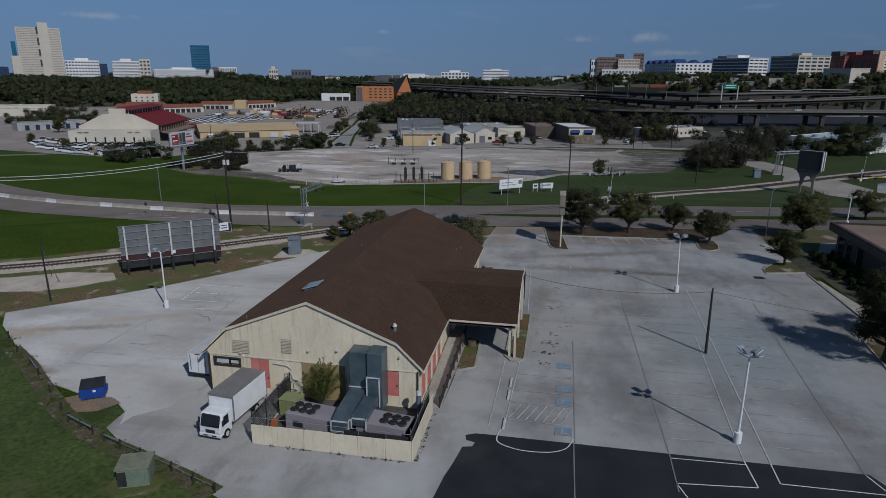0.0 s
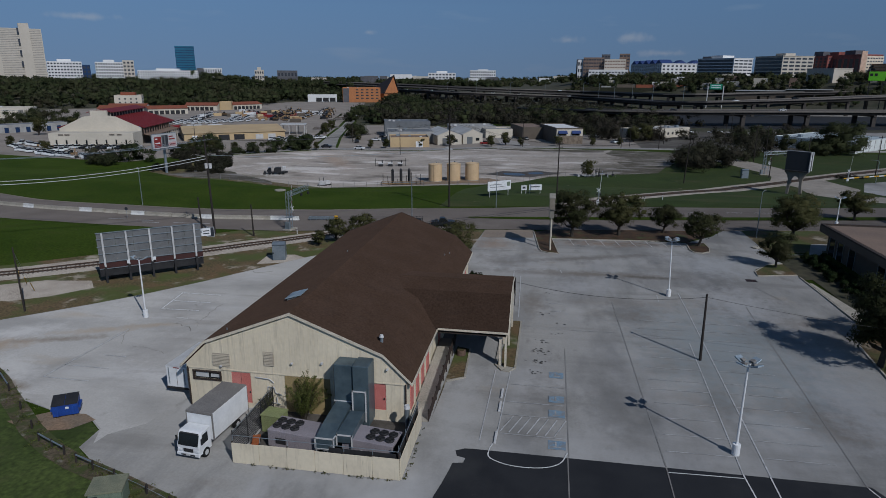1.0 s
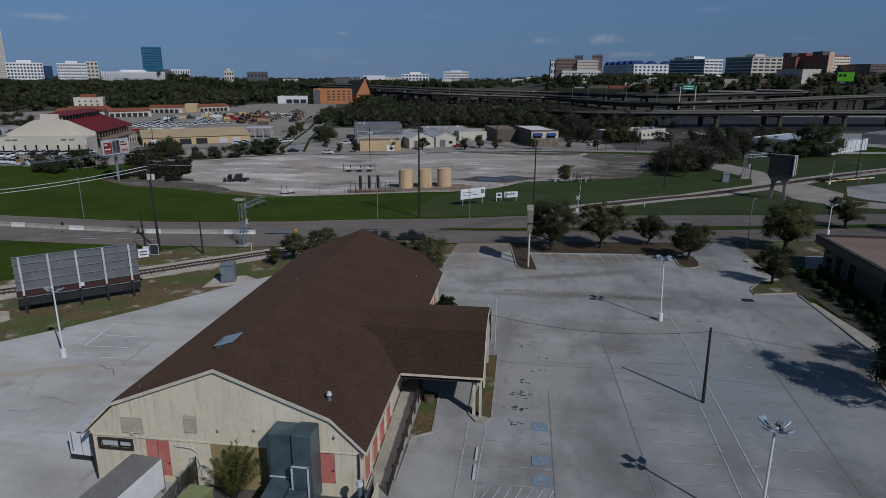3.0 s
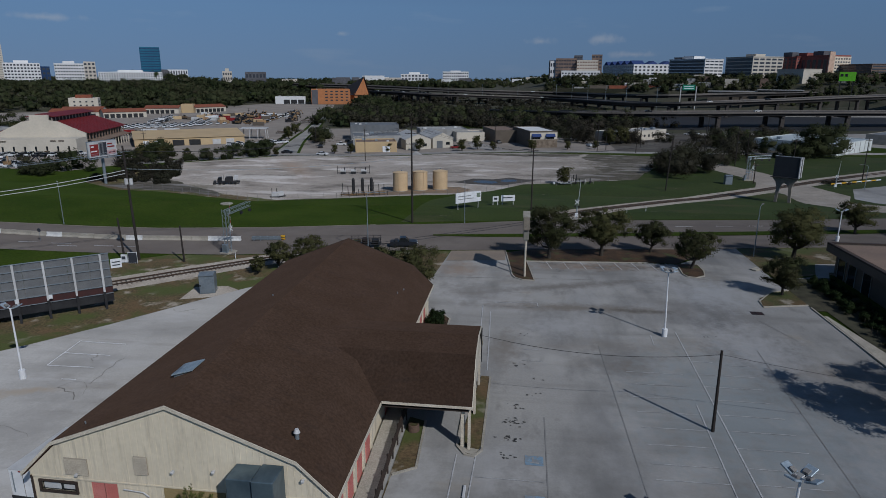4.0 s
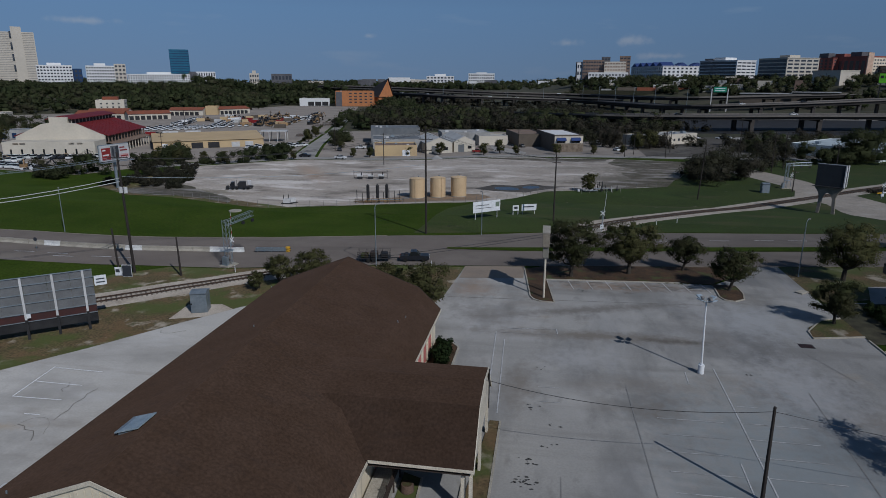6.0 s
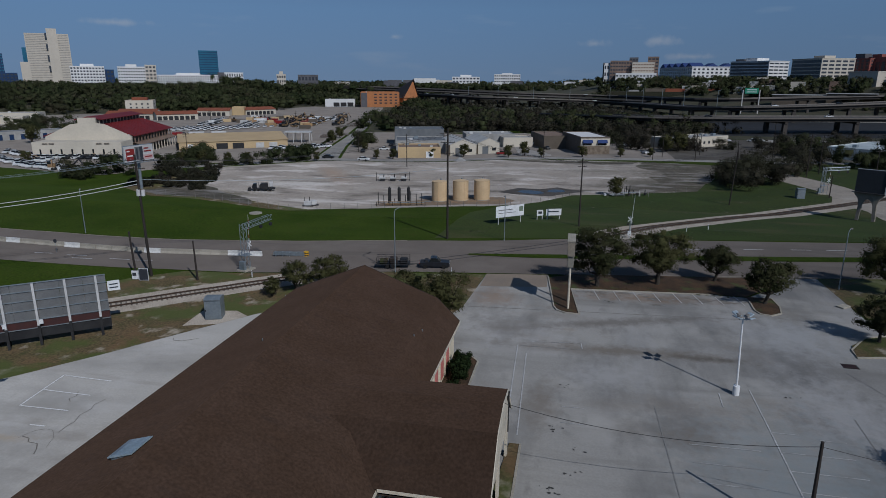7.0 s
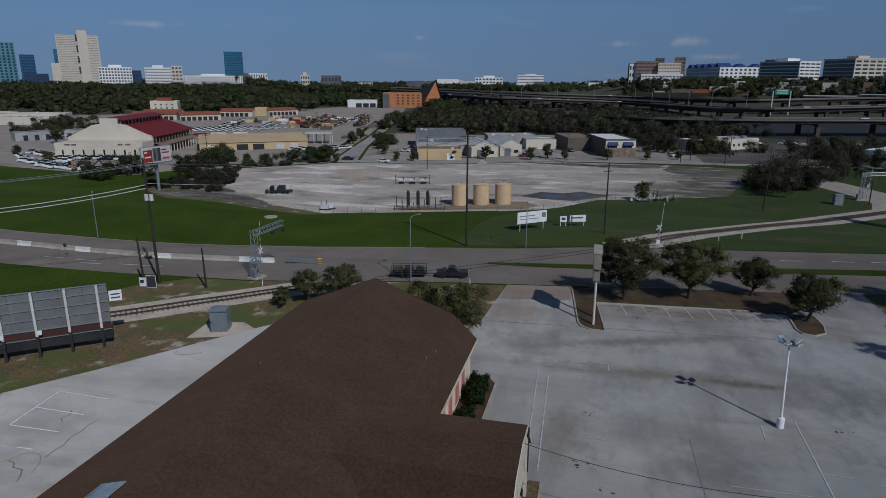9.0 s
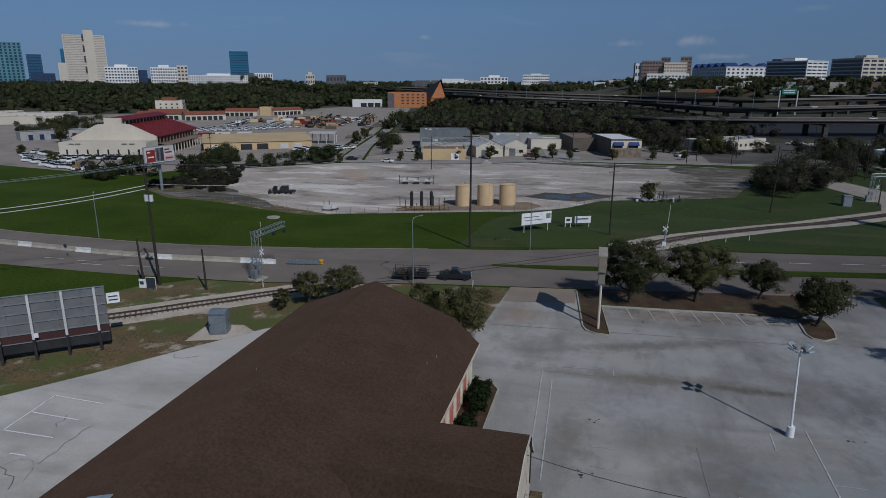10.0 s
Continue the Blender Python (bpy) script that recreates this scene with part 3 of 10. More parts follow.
def smooth(pts, n=6):
    """A finer line through the points."""
    p = [Vector((*q, 0)) for q in pts]
    p = [2 * p[0] - p[1], *p, 2 * p[-1] - p[-2]]
    out = []
    for a, b, c, d in zip(p, p[1:], p[2:], p[3:]):
        for k in range(n):
            t = k / n
            v = 0.5 * (2 * b + (c - a) * t + (2 * a - 5 * b + 4 * c - d) * t * t + (3 * b - a - 3 * c + d) * t ** 3)
            out.append((v.x, v.y))
    out.append((p[-2].x, p[-2].y))
    return out


def offset(line, d):
    out = []
    for k, (x, y) in enumerate(line):
        a, b = line[max(k - 1, 0)], line[min(k + 1, len(line) - 1)]
        t = Vector((b[0] - a[0], b[1] - a[1])).normalized()
        out.append((x - t.y * d, y + t.x * d))
    return out


def band(line, w):
    return offset(line, w / 2) + offset(line, -w / 2)[::-1]


def along(line, step, start=0.0):
    """Points and headings at even steps on a line."""
    out, left = [], start
    for (ax, ay), (bx, by) in zip(line, line[1:]):
        d = math.hypot(bx - ax, by - ay)
        while left < d:
            t = left / d
            out.append((ax + (bx - ax) * t, ay + (by - ay) * t, math.degrees(math.atan2(by - ay, bx - ax))))
            left += step
        left -= d
    return out


def ribbon(bm, line, w, z0, z1):
    """A long bar of rectangular section that follows a line over the ground."""
    l, r = offset(line, w / 2), offset(line, -w / 2)
    rows = []
    for (ax, ay), (bx, by) in zip(l, r):
        g = gz((ax + bx) / 2, (ay + by) / 2)
        rows.append([bm.verts.new(c) for c in ((ax, ay, g + z0), (bx, by, g + z0), (bx, by, g + z1), (ax, ay, g + z1))])
    for a, b in zip(rows, rows[1:]):
        for k in range(4):
            bm.faces.new((a[k], a[(k + 1) % 4], b[(k + 1) % 4], b[k]))
    bm.faces.new(rows[0][::-1])
    bm.faces.new(rows[-1])
    bmesh.ops.recalc_face_normals(bm, faces=bm.faces[:])
    return bm


CORNERS = np.array([(x, y, z) for z in (-1, 1) for x, y in ((-1, -1), (1, -1), (1, 1), (-1, 1))]) / math.sqrt(3)
SIDES = np.array([(0, 3, 2, 1), (4, 5, 6, 7), (0, 1, 5, 4), (1, 2, 6, 5), (2, 3, 7, 6), (3, 0, 4, 7)])


def quads(name, v, material, normals, cores=None):
    """A mesh of loose leaf quads from an array n x 4 x 3, round added filler blocks that brighten the dark gaps."""
    n = len(v)
    co, nor, idx = v.reshape(-1, 3), np.repeat(normals, 4, axis=0), np.arange(4 * n).reshape(n, 4)
    if cores is not None:
        c, r = np.asarray(cores[0], float), np.asarray(cores[1], float)
        rng = np.random.default_rng(len(c))
        a = rng.random(len(c)) * 6.28
        k = np.stack([np.cos(a)[:, None] * CORNERS[:, 0] - np.sin(a)[:, None] * CORNERS[:, 1], np.sin(a)[:, None] * CORNERS[:, 0] + np.cos(a)[:, None] * CORNERS[:, 1], np.tile(CORNERS[:, 2], (len(c), 1))], 2)
        p = c[:, None] + k * r[:, None, None] * rng.uniform(0.8, 1.15, (len(c), 8, 1)) * np.array([1, 1, 0.8])
        idx = np.concatenate([idx, (SIDES + 4 * n + 8 * np.arange(len(c))[:, None, None]).reshape(-1, 4)])
        if len(cores) > 2:
            q = p - np.asarray(cores[2], float)[:, None]
            k = 0.4 * k + 0.7 * q / (np.linalg.norm(q, axis=2)[:, :, None] + 0.01)
            k /= np.linalg.norm(k, axis=2)[:, :, None]
        co, nor = np.concatenate([co, p.reshape(-1, 3)]), np.concatenate([nor, k.reshape(-1, 3)])
    me = bpy.data.meshes.new(name)
    me.vertices.add(len(co))
    me.vertices.foreach_set("co", np.ascontiguousarray(co, dtype=np.float32).ravel())
    me.loops.add(idx.size)
    me.loops.foreach_set("vertex_index", np.ascontiguousarray(idx, dtype=np.int32).ravel())
    me.polygons.add(len(idx))
    me.polygons.foreach_set("loop_start", np.arange(0, idx.size, 4, dtype=np.int32))
    me.update(calc_edges=True)
    me.materials.append(material)
    me.attributes.new("custom_normal", "FLOAT_VECTOR", "POINT").data.foreach_set("vector", nor.astype(np.float32).ravel())
    return me


def leaves(rng, centres, radii, counts, size, flat=0.75, hubs=None):
    """Leaf sprays round clump centres, as quads, with normals softened towards the whole crown's shape."""
    out, soft = [], []
    for k, (c, r, n) in enumerate(zip(centres, radii, counts)):
        d = rng.normal(size=(n, 3))
        d /= np.linalg.norm(d, axis=1)[:, None]
        p = np.asarray(c) + d * (r * rng.random(n) ** 0.4)[:, None] * np.array([1, 1, flat])
        nrm = d + rng.normal(size=(n, 3)) * 0.8
        nrm[:, 2] += 0.3
        nrm /= np.linalg.norm(nrm, axis=1)[:, None]
        a = np.cross(nrm, rng.normal(size=(n, 3)))
        a /= np.linalg.norm(a, axis=1)[:, None]
        b = np.cross(nrm, a)
        s = size * (0.5 + rng.random(n))[:, None]
        out.append(np.stack([p - a * s, p - b * s * 0.55, p + a * s, p + b * s * 0.55], 1))
        w = nrm * 0.2 + d * (0.8 if hubs is None else 0.35)
        w[:, 2] += 0.12
        if hubs is not None:
            out_ = p - np.asarray(hubs[k])
            w += 0.65 * out_ / (np.linalg.norm(out_, axis=1)[:, None] + 0.01)
        soft.append(w / np.linalg.norm(w, axis=1)[:, None])
    return np.concatenate(out), np.concatenate(soft)


def foliage(name, parts_of, material, cores=None):
    return quads(name, parts_of[0], material, parts_of[1], cores)


# ---------------- ground, lots, roads ----------------
def make_ground():
    xs = sorted({-4500, -1500, -500, -160, 160, 500, 1500, 4500, *(k for k, _ in FX)})
    ys = sorted({-600, -100, 0, 40, 60, 130, 300, 700, 1500, 4700, *(k for k, _ in GY)})
    bm = B()
    v = [[bm.verts.new((x, y, gz(x, y))) for x in xs] for y in ys]
    for j in range(len(ys) - 1):
        for i in range(len(xs) - 1):
            bm.faces.new((v[j][i], v[j][i + 1], v[j + 1][i + 1], v[j + 1][i]))
    solo("ground", bm, GRASS, "mown green grass ground with thin dry patches", "grass", kind="structure")


make_ground()

LOT = [(-22, 43.7), (-25.3, 45.2), (-29.8, 47.2), (-33.2, 48.6), (-36.2, 50.6), (-36.4, 53.2), (-39, 55.2), (-43, 55.6), (-47.2, 57), (-50.5, 58.6), (-54.8, 61.5),
       (-60, 65.5), (-64.3, 68.6), (-67.5, 72.2), (-63.6, 76), (-58.9, 80.6), (-54.4, 85.6), (-50.5, 90.6), (-47.1, 95.1), (-42.5, 100.6), (-37.8, 106), (-33, 109), (-27, 110),
       (-21, 109.5), (-14, 108), (-12.5, 113), (-12, 120), (-11.5, 127.4), (-2.4, 128.8), (-2.2, 127.6), (-1, 115.2), (0.4, 113.4), (2.1, 113.2), (1, 122.9), (20, 124.5), (24.2, 124.2),
       (30, 130), (32.5, 134.6), (36.5, 135.5), (36.5, 118.4), (37, 107), (37.2, 97.4), (37.4, 88), (34.4, 82), (33.2, 70), (36, 58), (40, 40), (60, -30), (-16, -30), (-18, 40)]
sheet("parking_lot", LOT, 0.03, CONCRETE, "worn pale concrete parking lot with stains and patched joints", "parking lot")
sheet("west_lot", [(-35.4, 51.2), (-36.4, 53.4), (-39, 55.3), (-43, 55.7), (-47.2, 57.1), (-54.8, 61.6), (-60, 65.6), (-64.2, 68.7), (-67.3, 72.2), (-63.6, 75.8), (-58.9, 80.4), (-54.4, 85.4), (-47.1, 94.9), (-42.5, 100.4), (-37.9, 105.8), (-34.2, 107.6), (-32.4, 103.5), (-31.2, 99), (-31, 62), (-32.6, 57.2), (-33.0, 54.6), (-35.2, 52.6)], 0.036, PALECONCRETE, "bleached pale concrete of the west parking lot", "parking lot")
sheet("asphalt_patch", [(-5.6, 55.3), (-4.9, 55.35), (24.0, 55.5), (25.2, 53.0), (30, -20), (-12, -20), (-7.3, 46.7), (-7.0, 49.2), (-6.7, 50.6), (-6.4, 52.4), (-6.3, 53.2), (-5.5, 53.4), (-5.4, 54.0), (-6.1, 54.2), (-6.3, 54.9)], 0.045, ASPHALT, "fresh black asphalt resurfacing with new white lines", "asphalt")
sheet("lot_patch", [(2.7, 91), (2.7, 103), (-2.9, 103), (-2.6, 91)], 0.035, CONCRETE, "paler patched concrete slab", "parking lot")

# verge beside the railway, planting strips
sheet("verge", [(-67.0, 70.6), (-62.6, 75.2), (-57.6, 80.2), (-52.6, 85.2), (-45.6, 94.7), (-40.6, 100.2), (-36.1, 105), (-31, 109.4), (-24, 112), (-12.5, 113), (-11.6, 127.2), (-28, 124.9), (-49.7, 121.8), (-58, 121.2),
                (-64, 116), (-72, 103), (-83, 93), (-110, 78), (-110, 66)], 0.012, DRY, "dry patchy grass verge with bare soil along the railway", "verge")
sheet("verge_corner", [(-29, 109), (-21, 108.8), (-14.2, 107.4), (-12.2, 112), (-11.8, 121.4), (-14, 124), (-28, 116)], 0.018, DRY, "dry brown grass behind the hall", "verge")
sheet("mulch_bed", [(-2.2, 127.6), (-1, 115.2), (0.4, 113.4), (2.1, 113.2), (1, 122.9), (20, 124.5), (24.2, 124.4), (29.5, 130.5), (31.5, 134), (2, 130.2)], 0.10, MULCH, "brown mulch planting strip under oak trees", "planting bed")
sheet("grass_verge", [(36.5, 124), (36.5, 135.5), (70, 142), (72, 112), (45, 122), (37, 119)], 0.04, DRY, "green grass verge beside the road", "grass")
sheet("right_grass", [(33.2, 70), (34.4, 82), (37.4, 88), (44, 90), (50, 60), (40, 40), (36, 58)], 0.05, DRY, "dry grass below the lot's shade tree", "grass")
sheet("pale_dirt_pad", [(-45.2, 101), (-40, 102.5), (-38.6, 105), (-41, 106.6), (-45.5, 106)], 0.03, BALLAST, "pale gravel pad round the signal cabinet", "gravel")
sheet("bare_dirt", [(-45.5, 53.4), (-42.8, 55.4), (-39.4, 55.4), (-37.8, 54.6), (-39, 52.9), (-42, 52.2)], 0.05, DIRT, "bare orange dirt beside the bin", "dirt")
sheet("gravel_edge", [(-70, 80), (-66.5, 82.4), (-63, 86.8), (-65.5, 89.6), (-72, 88.4), (-78, 84), (-90, 78), (-96, 74), (-90, 73)], 0.024, BALLAST, "pale gravel between lot and railway", "gravel")

# roads
NEAR = smooth([(-260, 190), (-200, 158), (-150, 130), (-117, 120.8), (-98, 118.6), (-83, 119.2), (-62.5, 121.2), (-49.7, 122.2), (-27.8, 125.2), (-13, 127.6), (0, 129.6), (25, 133.6), (45, 137.2), (70, 142), (110, 150), (160, 158)])
FAR = smooth([(-270, 215), (-205, 182), (-150, 151), (-125, 140.5), (-108, 136.6), (-85, 136.6), (-64, 139.6), (-48, 142.4), (-19, 146.4), (1.6, 152.4), (20, 155.4), (47, 159.6), (80, 166), (120, 175), (160, 182)])
sheet("road", NEAR + FAR[::-1], 0.05, ROAD, "grey-brown worn asphalt road curving past the lot", "road")
sheet("median", smooth([(-16, 137.2), (-4.3, 137.8), (20, 141.8), (42.3, 145.6), (90, 155)], 3) + smooth([(-16, 138.0), (-4.4, 140.0), (20, 144.4), (43.5, 148.7), (90, 158)], 3)[::-1], 0.12, GRASS, "narrow green grass median strip", "median")
sheet("driveway_apron", [(-11.6, 121.5), (-11.5, 127.5), (-2.4, 128.9), (-2.3, 123)], 0.055, mat("tan_apron", (0.25, 0.2, 0.155), (0.22, 0.18, 0.145), 0.3, 0.85), "tan concrete driveway apron", "driveway")
RAIL = smooth([(-200, 8), (-140, 50), (-110, 70), (-82.6, 87.2), (-71.3, 96), (-58.5, 105.4), (-49.8, 112.6), (-42.9, 118), (-32.7, 124.8), (-22.8, 131.4), (0.9, 150.2), (14, 163), (28, 177.5), (42, 191), (67, 211), (110, 245), (200, 306)], 5)
CROSS = [p for p in RAIL if -31.5 < p[0] < 7]
sheet("railway_bed", band([p for p in RAIL if p[0] <= -31.5], 6.4), 0.034, BALLAST, "pale ballast railway bed", "railway bed")
sheet("railway_bed_east", band([p for p in RAIL if p[0] >= 3.0], 7.6), 0.036, BALLAST, "pale ballast railway bed", "railway bed")
sheet("track_path", band(smooth([(-36, 127), (-28, 131), (-21, 136)], 4), 3), 0.033, BALLAST, "pale gravel shoulder", "gravel")
sheet("rough_field", [(-24, 147.5), (1.6, 153), (47, 160.5), (95, 168), (130, 176), (190, 190), (220, 290), (110, 300), (66, 290), (50, 260), (34, 226), (0, 212), (-14, 196), (-22, 176)], 0.022, FIELD, "rough olive grass field beside the railway", "grass")
# yards beyond the road
sheet("gravel_yard", [(-120, 190), (-107.4, 183), (-90, 180.4), (-75, 174.6), (-63.9, 171.4), (-45.8, 180), (-20.4, 188), (-8, 199), (0.2, 211), (20, 219), (34.2, 225), (44, 250), (52.3, 286.7), (28, 291.3), (-13.5, 290.6), (-60, 277), (-93, 268), (-126, 240)], 0.03, GRAVEL, "pale rutted gravel yard with dark tyre marks", "gravel yard")
TRODDEN = layer(layer(layer(mat("trodden_dirt", (0.10, 0.086, 0.066), (0.07, 0.062, 0.044), 0.12, 0.95, fine=2, grain=0.2), (0.27, 0.25, 0.23), 0.16, 0.50, 0.62, (0.5, 1.4, 1), 0.85, 131), (0.035, 0.045, 0.012), 0.2, 0.55, 0.66, (0.6, 1.2, 1), 0.8, 133), (0.19, 0.165, 0.14), 0.5, 0.52, 0.66, (0.5, 1.3, 1), 0.7, 135)


def ragged(pts, size, seed):
    """An outline broken into short uneven steps."""
    f = random.Random(seed)
    line = []
    for (ax, ay), (bx, by) in zip(pts, pts[1:] + pts[:1]):
        n = max(1, int(math.hypot(bx - ax, by - ay) / (2.2 * size)))
        line += [(ax + (bx - ax) * k / n + f.uniform(-size, size) * 0.5, ay + (by - ay) * k / n + f.uniform(-size, size) * 0.5) for k in range(n)]
    return line


sheet("yard_edge_east", ragged([(16, 217.8), (34.4, 225.4), (44.2, 250), (52.4, 287), (26, 291), (22, 276), (31, 262), (24, 250), (27, 240), (15, 230)], 1.6, 3), 0.042, TRODDEN, "brown trodden dirt and weeds at the end of the gravel yard", "dirt")
sheet("yard_edge_north", ragged([(-30, 286), (24, 291), (22, 282), (2, 279), (-14, 282)], 1.6, 5), 0.040, TRODDEN, "brown trodden dirt along the back of the gravel yard", "dirt")
sheet("yard_edge_west", ragged([(-119, 190.5), (-107.4, 183.4), (-90, 180.8), (-77, 176), (-80, 184), (-91, 192), (-100, 200), (-112, 208)], 1.6, 7), 0.047, TRODDEN, "brown trodden dirt and weeds at the corner of the gravel yard", "dirt")
sheet("puddle_mud", ragged([(-20, 212), (-14, 208.6), (-6, 209), (0, 213.6), (4, 220), (-4, 223), (-9, 219), (-15, 219.6)], 1.6, 9), 0.036, mat("wet_mud", (0.095, 0.083, 0.072), (0.065, 0.058, 0.052), 0.2, 0.8, fine=2, grain=0.2), "dark wet mud round the puddles", "mud")
sheet("dry_fringe", [(-128, 196), (-107.4, 180), (-90, 177.4), (-75, 172.6), (-63.9, 169.4), (-58, 172), (-75, 180), (-92, 187), (-112, 206), (-126, 238)], 0.04, DRY, "dry grass fringe of the yard", "grass")
sheet("back_street", band([(-140, 236), (-98, 271), (-12, 296), (30, 300), (70, 300), (200, 318)], 7), 0.06, STREET, "grey back street beyond the yard", "road")
sheet("side_street", [(-97.5, 266.5), (-90.6, 270), (-99.5, 300), (-106, 322), (-117, 366), (-131.5, 428), (-148, 490), (-165, 560), (-172, 560), (-155, 490), (-137.5, 428), (-126.5, 385), (-111.5, 318), (-103.8, 285.6)], 0.09, STREET, "long straight pale side street", "road")
sheet("storage_yard", [(-99, 268), (-105.5, 288), (-113, 318), (-128.3, 384), (-159.5, 507), (-176, 560), (-188, 640), (-215, 738), (-300, 738), (-318, 640), (-400, 560), (-520, 420), (-300, 240), (-150, 215), (-134, 250)], 0.04, YARD, "grey paved storage yard full of vehicles", "yard")
sheet("shop_yard", [(-90, 272), (-12, 300), (40, 303), (40, 345), (-30, 420), (-105, 405), (-124, 402), (-114, 358), (-103.5, 318), (-97, 296)], 0.05, YARD, "grey paved yard round the workshops", "yard")
sheet("far_car_park", [(40, 303), (110, 310), (170, 352), (150, 400), (20, 405), (20, 345)], 0.045, layer(mat("dark_car_park", (0.085, 0.076, 0.066), (0.068, 0.06, 0.05), 0.1, 0.95, fine=2, grain=0.2), (0.15, 0.14, 0.125), 0.06, 0.52, 0.68, amount=0.7, seed=71), "dark patchy car park by the viaduct", "car park")
TANROAD = layer(layer(mat("tan_crossing_road", (0.30, 0.265, 0.225), (0.25, 0.222, 0.19), 0.09, 0.9, fine=2, grain=0.12), (0.17, 0.15, 0.13), 0.2, 0.52, 0.68, amount=0.6, seed=64), (0.36, 0.34, 0.31), 0.12, 0.55, 0.7, amount=0.6, seed=66)
sheet("cross_street", [(62.5, 258), (69.5, 233), (69.9, 225), (66, 214), (70.5, 205), (69.6, 189.6), (76, 176), (95, 172), (87.6, 188.5), (81.6, 193.3), (86.8, 203.8), (83.1, 220), (81.7, 223.4), (79.5, 244), (73.8, 263), (67.3, 276), (62, 300), (54, 300)], 0.06, TANROAD, "pale tan street crossing the railway", "road")
# pale and dark sheets stand in for lit and shaded ground under the deck
sheet("underpass_paving", [(70, 568), (330, 590), (360, 640), (30, 640), (40, 575)], 0.05, STREET, "pale pavement beyond the raised freeway", "road")
sheet("underpass_shade", [(60, 428), (150, 428), (330, 460), (340, 592), (70, 570), (24, 580), (22, 500)], 0.055, ASPHALT, "dark sheet standing in for shade under the raised freeway", "road")
sheet("alley", [(-40, 416), (-33.4, 416), (-21, 328), (-9.4, 309), (-9, 303), (-22, 302)], 0.075, STREET, "pale alley beside the workshops", "road")
sheet("pale_lot_east", [(93, 216), (86, 200), (100, 172), (190, 180), (220, 280), (150, 250)], 0.05, CONCRETE, "pale concrete lot beyond the crossing", "car park")
sheet("woodland_floor_west", [(-520, 520), (-330, 612), (-180, 640), (-180, 1100), (-700, 1300), (-1400, 900), (-900, 380)], 0.03, WOODFLOOR, "dark leaf-covered woodland floor", "woodland floor")
sheet("woodland_floor_mid", [(-150, 500), (-118, 384), (-112, 350), (-100, 395), (-40, 440), (60, 405), (420, 400), (600, 560), (300, 640), (60, 660), (-130, 760), (-165, 560)], 0.03, WOODFLOOR, "dark leaf-covered woodland floor", "woodland floor")
sheet("woodland_floor_far", [(-4400, 1350), (-700, 1290), (-190, 1100), (-185, 760), (-130, 755), (60, 655), (300, 635), (600, 555), (900, 560), (4400, 2200), (4400, 4600), (-4400, 4600)], 0.02, WOODFLOOR, "dark wooded land running to the horizon", "woodland floor")

sheet("near_lawn", [(-21.5, 43.2), (-25.3, 45.0), (-29.8, 47.0), (-33.2, 48.4), (-36.0, 50.4), (-36.2, 53.0), (-39, 55.0), (-42, 52.6), (-46, 55.4), (-50.5, 58.4), (-54.8, 61.3), (-60, 65.3), (-64.3, 68.4), (-68.5, 72), (-110, 60), (-110, -20), (-18, -20), (-17.8, 40)], 0.01, NEARGRASS, "rough green lawn beside the parking lot", "grass")

# ---------------- markings ----------------
def marking(name, label):
    return thing(name, label, "road marking", kind="structure")


def stripe(parent, a, b, w, material, lift=0.06, name="stripe"):
    d = Vector((b[0] - a[0], b[1] - a[1])).normalized() * (w / 2)
    sheet(name, [(a[0] - d.y, a[1] + d.x), (b[0] - d.y, b[1] + d.x), (b[0] + d.y, b[1] - d.x), (a[0] + d.y, a[1] - d.x)], lift, material, parent=parent)


east = marking("parking_markings", "faded white stall lines on concrete")
rows_y = [57.7, 60.2, 62.9, 65.6, 68.2, 70.2, 72.9, 75.5, 78.1, 80.8, 83.4, 86.0]
stripe(east, (15.25, 55.5), (16.25, 80), 0.10, WHITELINE)
stripe(east, (17.2, 55.5), (18.05, 91), 0.12, WHITELINE)
for y in rows_y:
    k = (y - 55) / 36
    stripe(east, (10.1 + 1.0 * k, y), (15.2 + 1.45 * k, y + 0.1), 0.10, FAINTLINE)
    stripe(east, (17.25 + 0.8 * k, y + 0.3), (22.6 + 0.9 * k, y + 0.3), 0.10, FAINTLINE)
fresh = marking("fresh_markings", "bright white stall lines on new asphalt")
for a, b in (((9.7, 54.8), (15.2, 55.0)), ((9.7, 51.6), (15.4, 52.2)), ((15.25, 55.5), (15.4, 52.2)), ((17.15, 55.5), (17.1, 53.0)), ((17.1, 53.0), (24.2, 53.1)), ((9.7, 51.6), (10.6, 48.8)), ((10.6, 48.8), (12.5, 47.6)),
             ((23.7, 55.3), (24.4, 53.2))):
    stripe(fresh, a, b, 0.10, FRESHLINE, 0.075)
for a, b in (((2.42, 55.4), (2.42, 46)), ((9.75, 55.4), (9.7, 50.6))):
    stripe(fresh, a, b, 0.10, GREYTOP, 0.075)
kl = smooth([(-3.3, 57.0), (-3.7, 55.4), (-3.5, 54.3), (-1.8, 53.6), (0.4, 53.7), (1.8, 54.5), (2.4, 56)], 4)
for a, b in zip(kl, kl[1:]):
    stripe(fresh, a, b, 0.10, FRESHLINE, 0.075)
stripe(fresh, (-3.3, 57), (-2.9, 69.5), 0.1, WHITELINE, 0.07)
stripe(fresh, (-4.6, 56.6), (-4.4, 69.5), 0.1, WHITELINE, 0.07)
ada = marking("accessible_bay_markings", "faded blue wheelchair bay signs and white hatching")
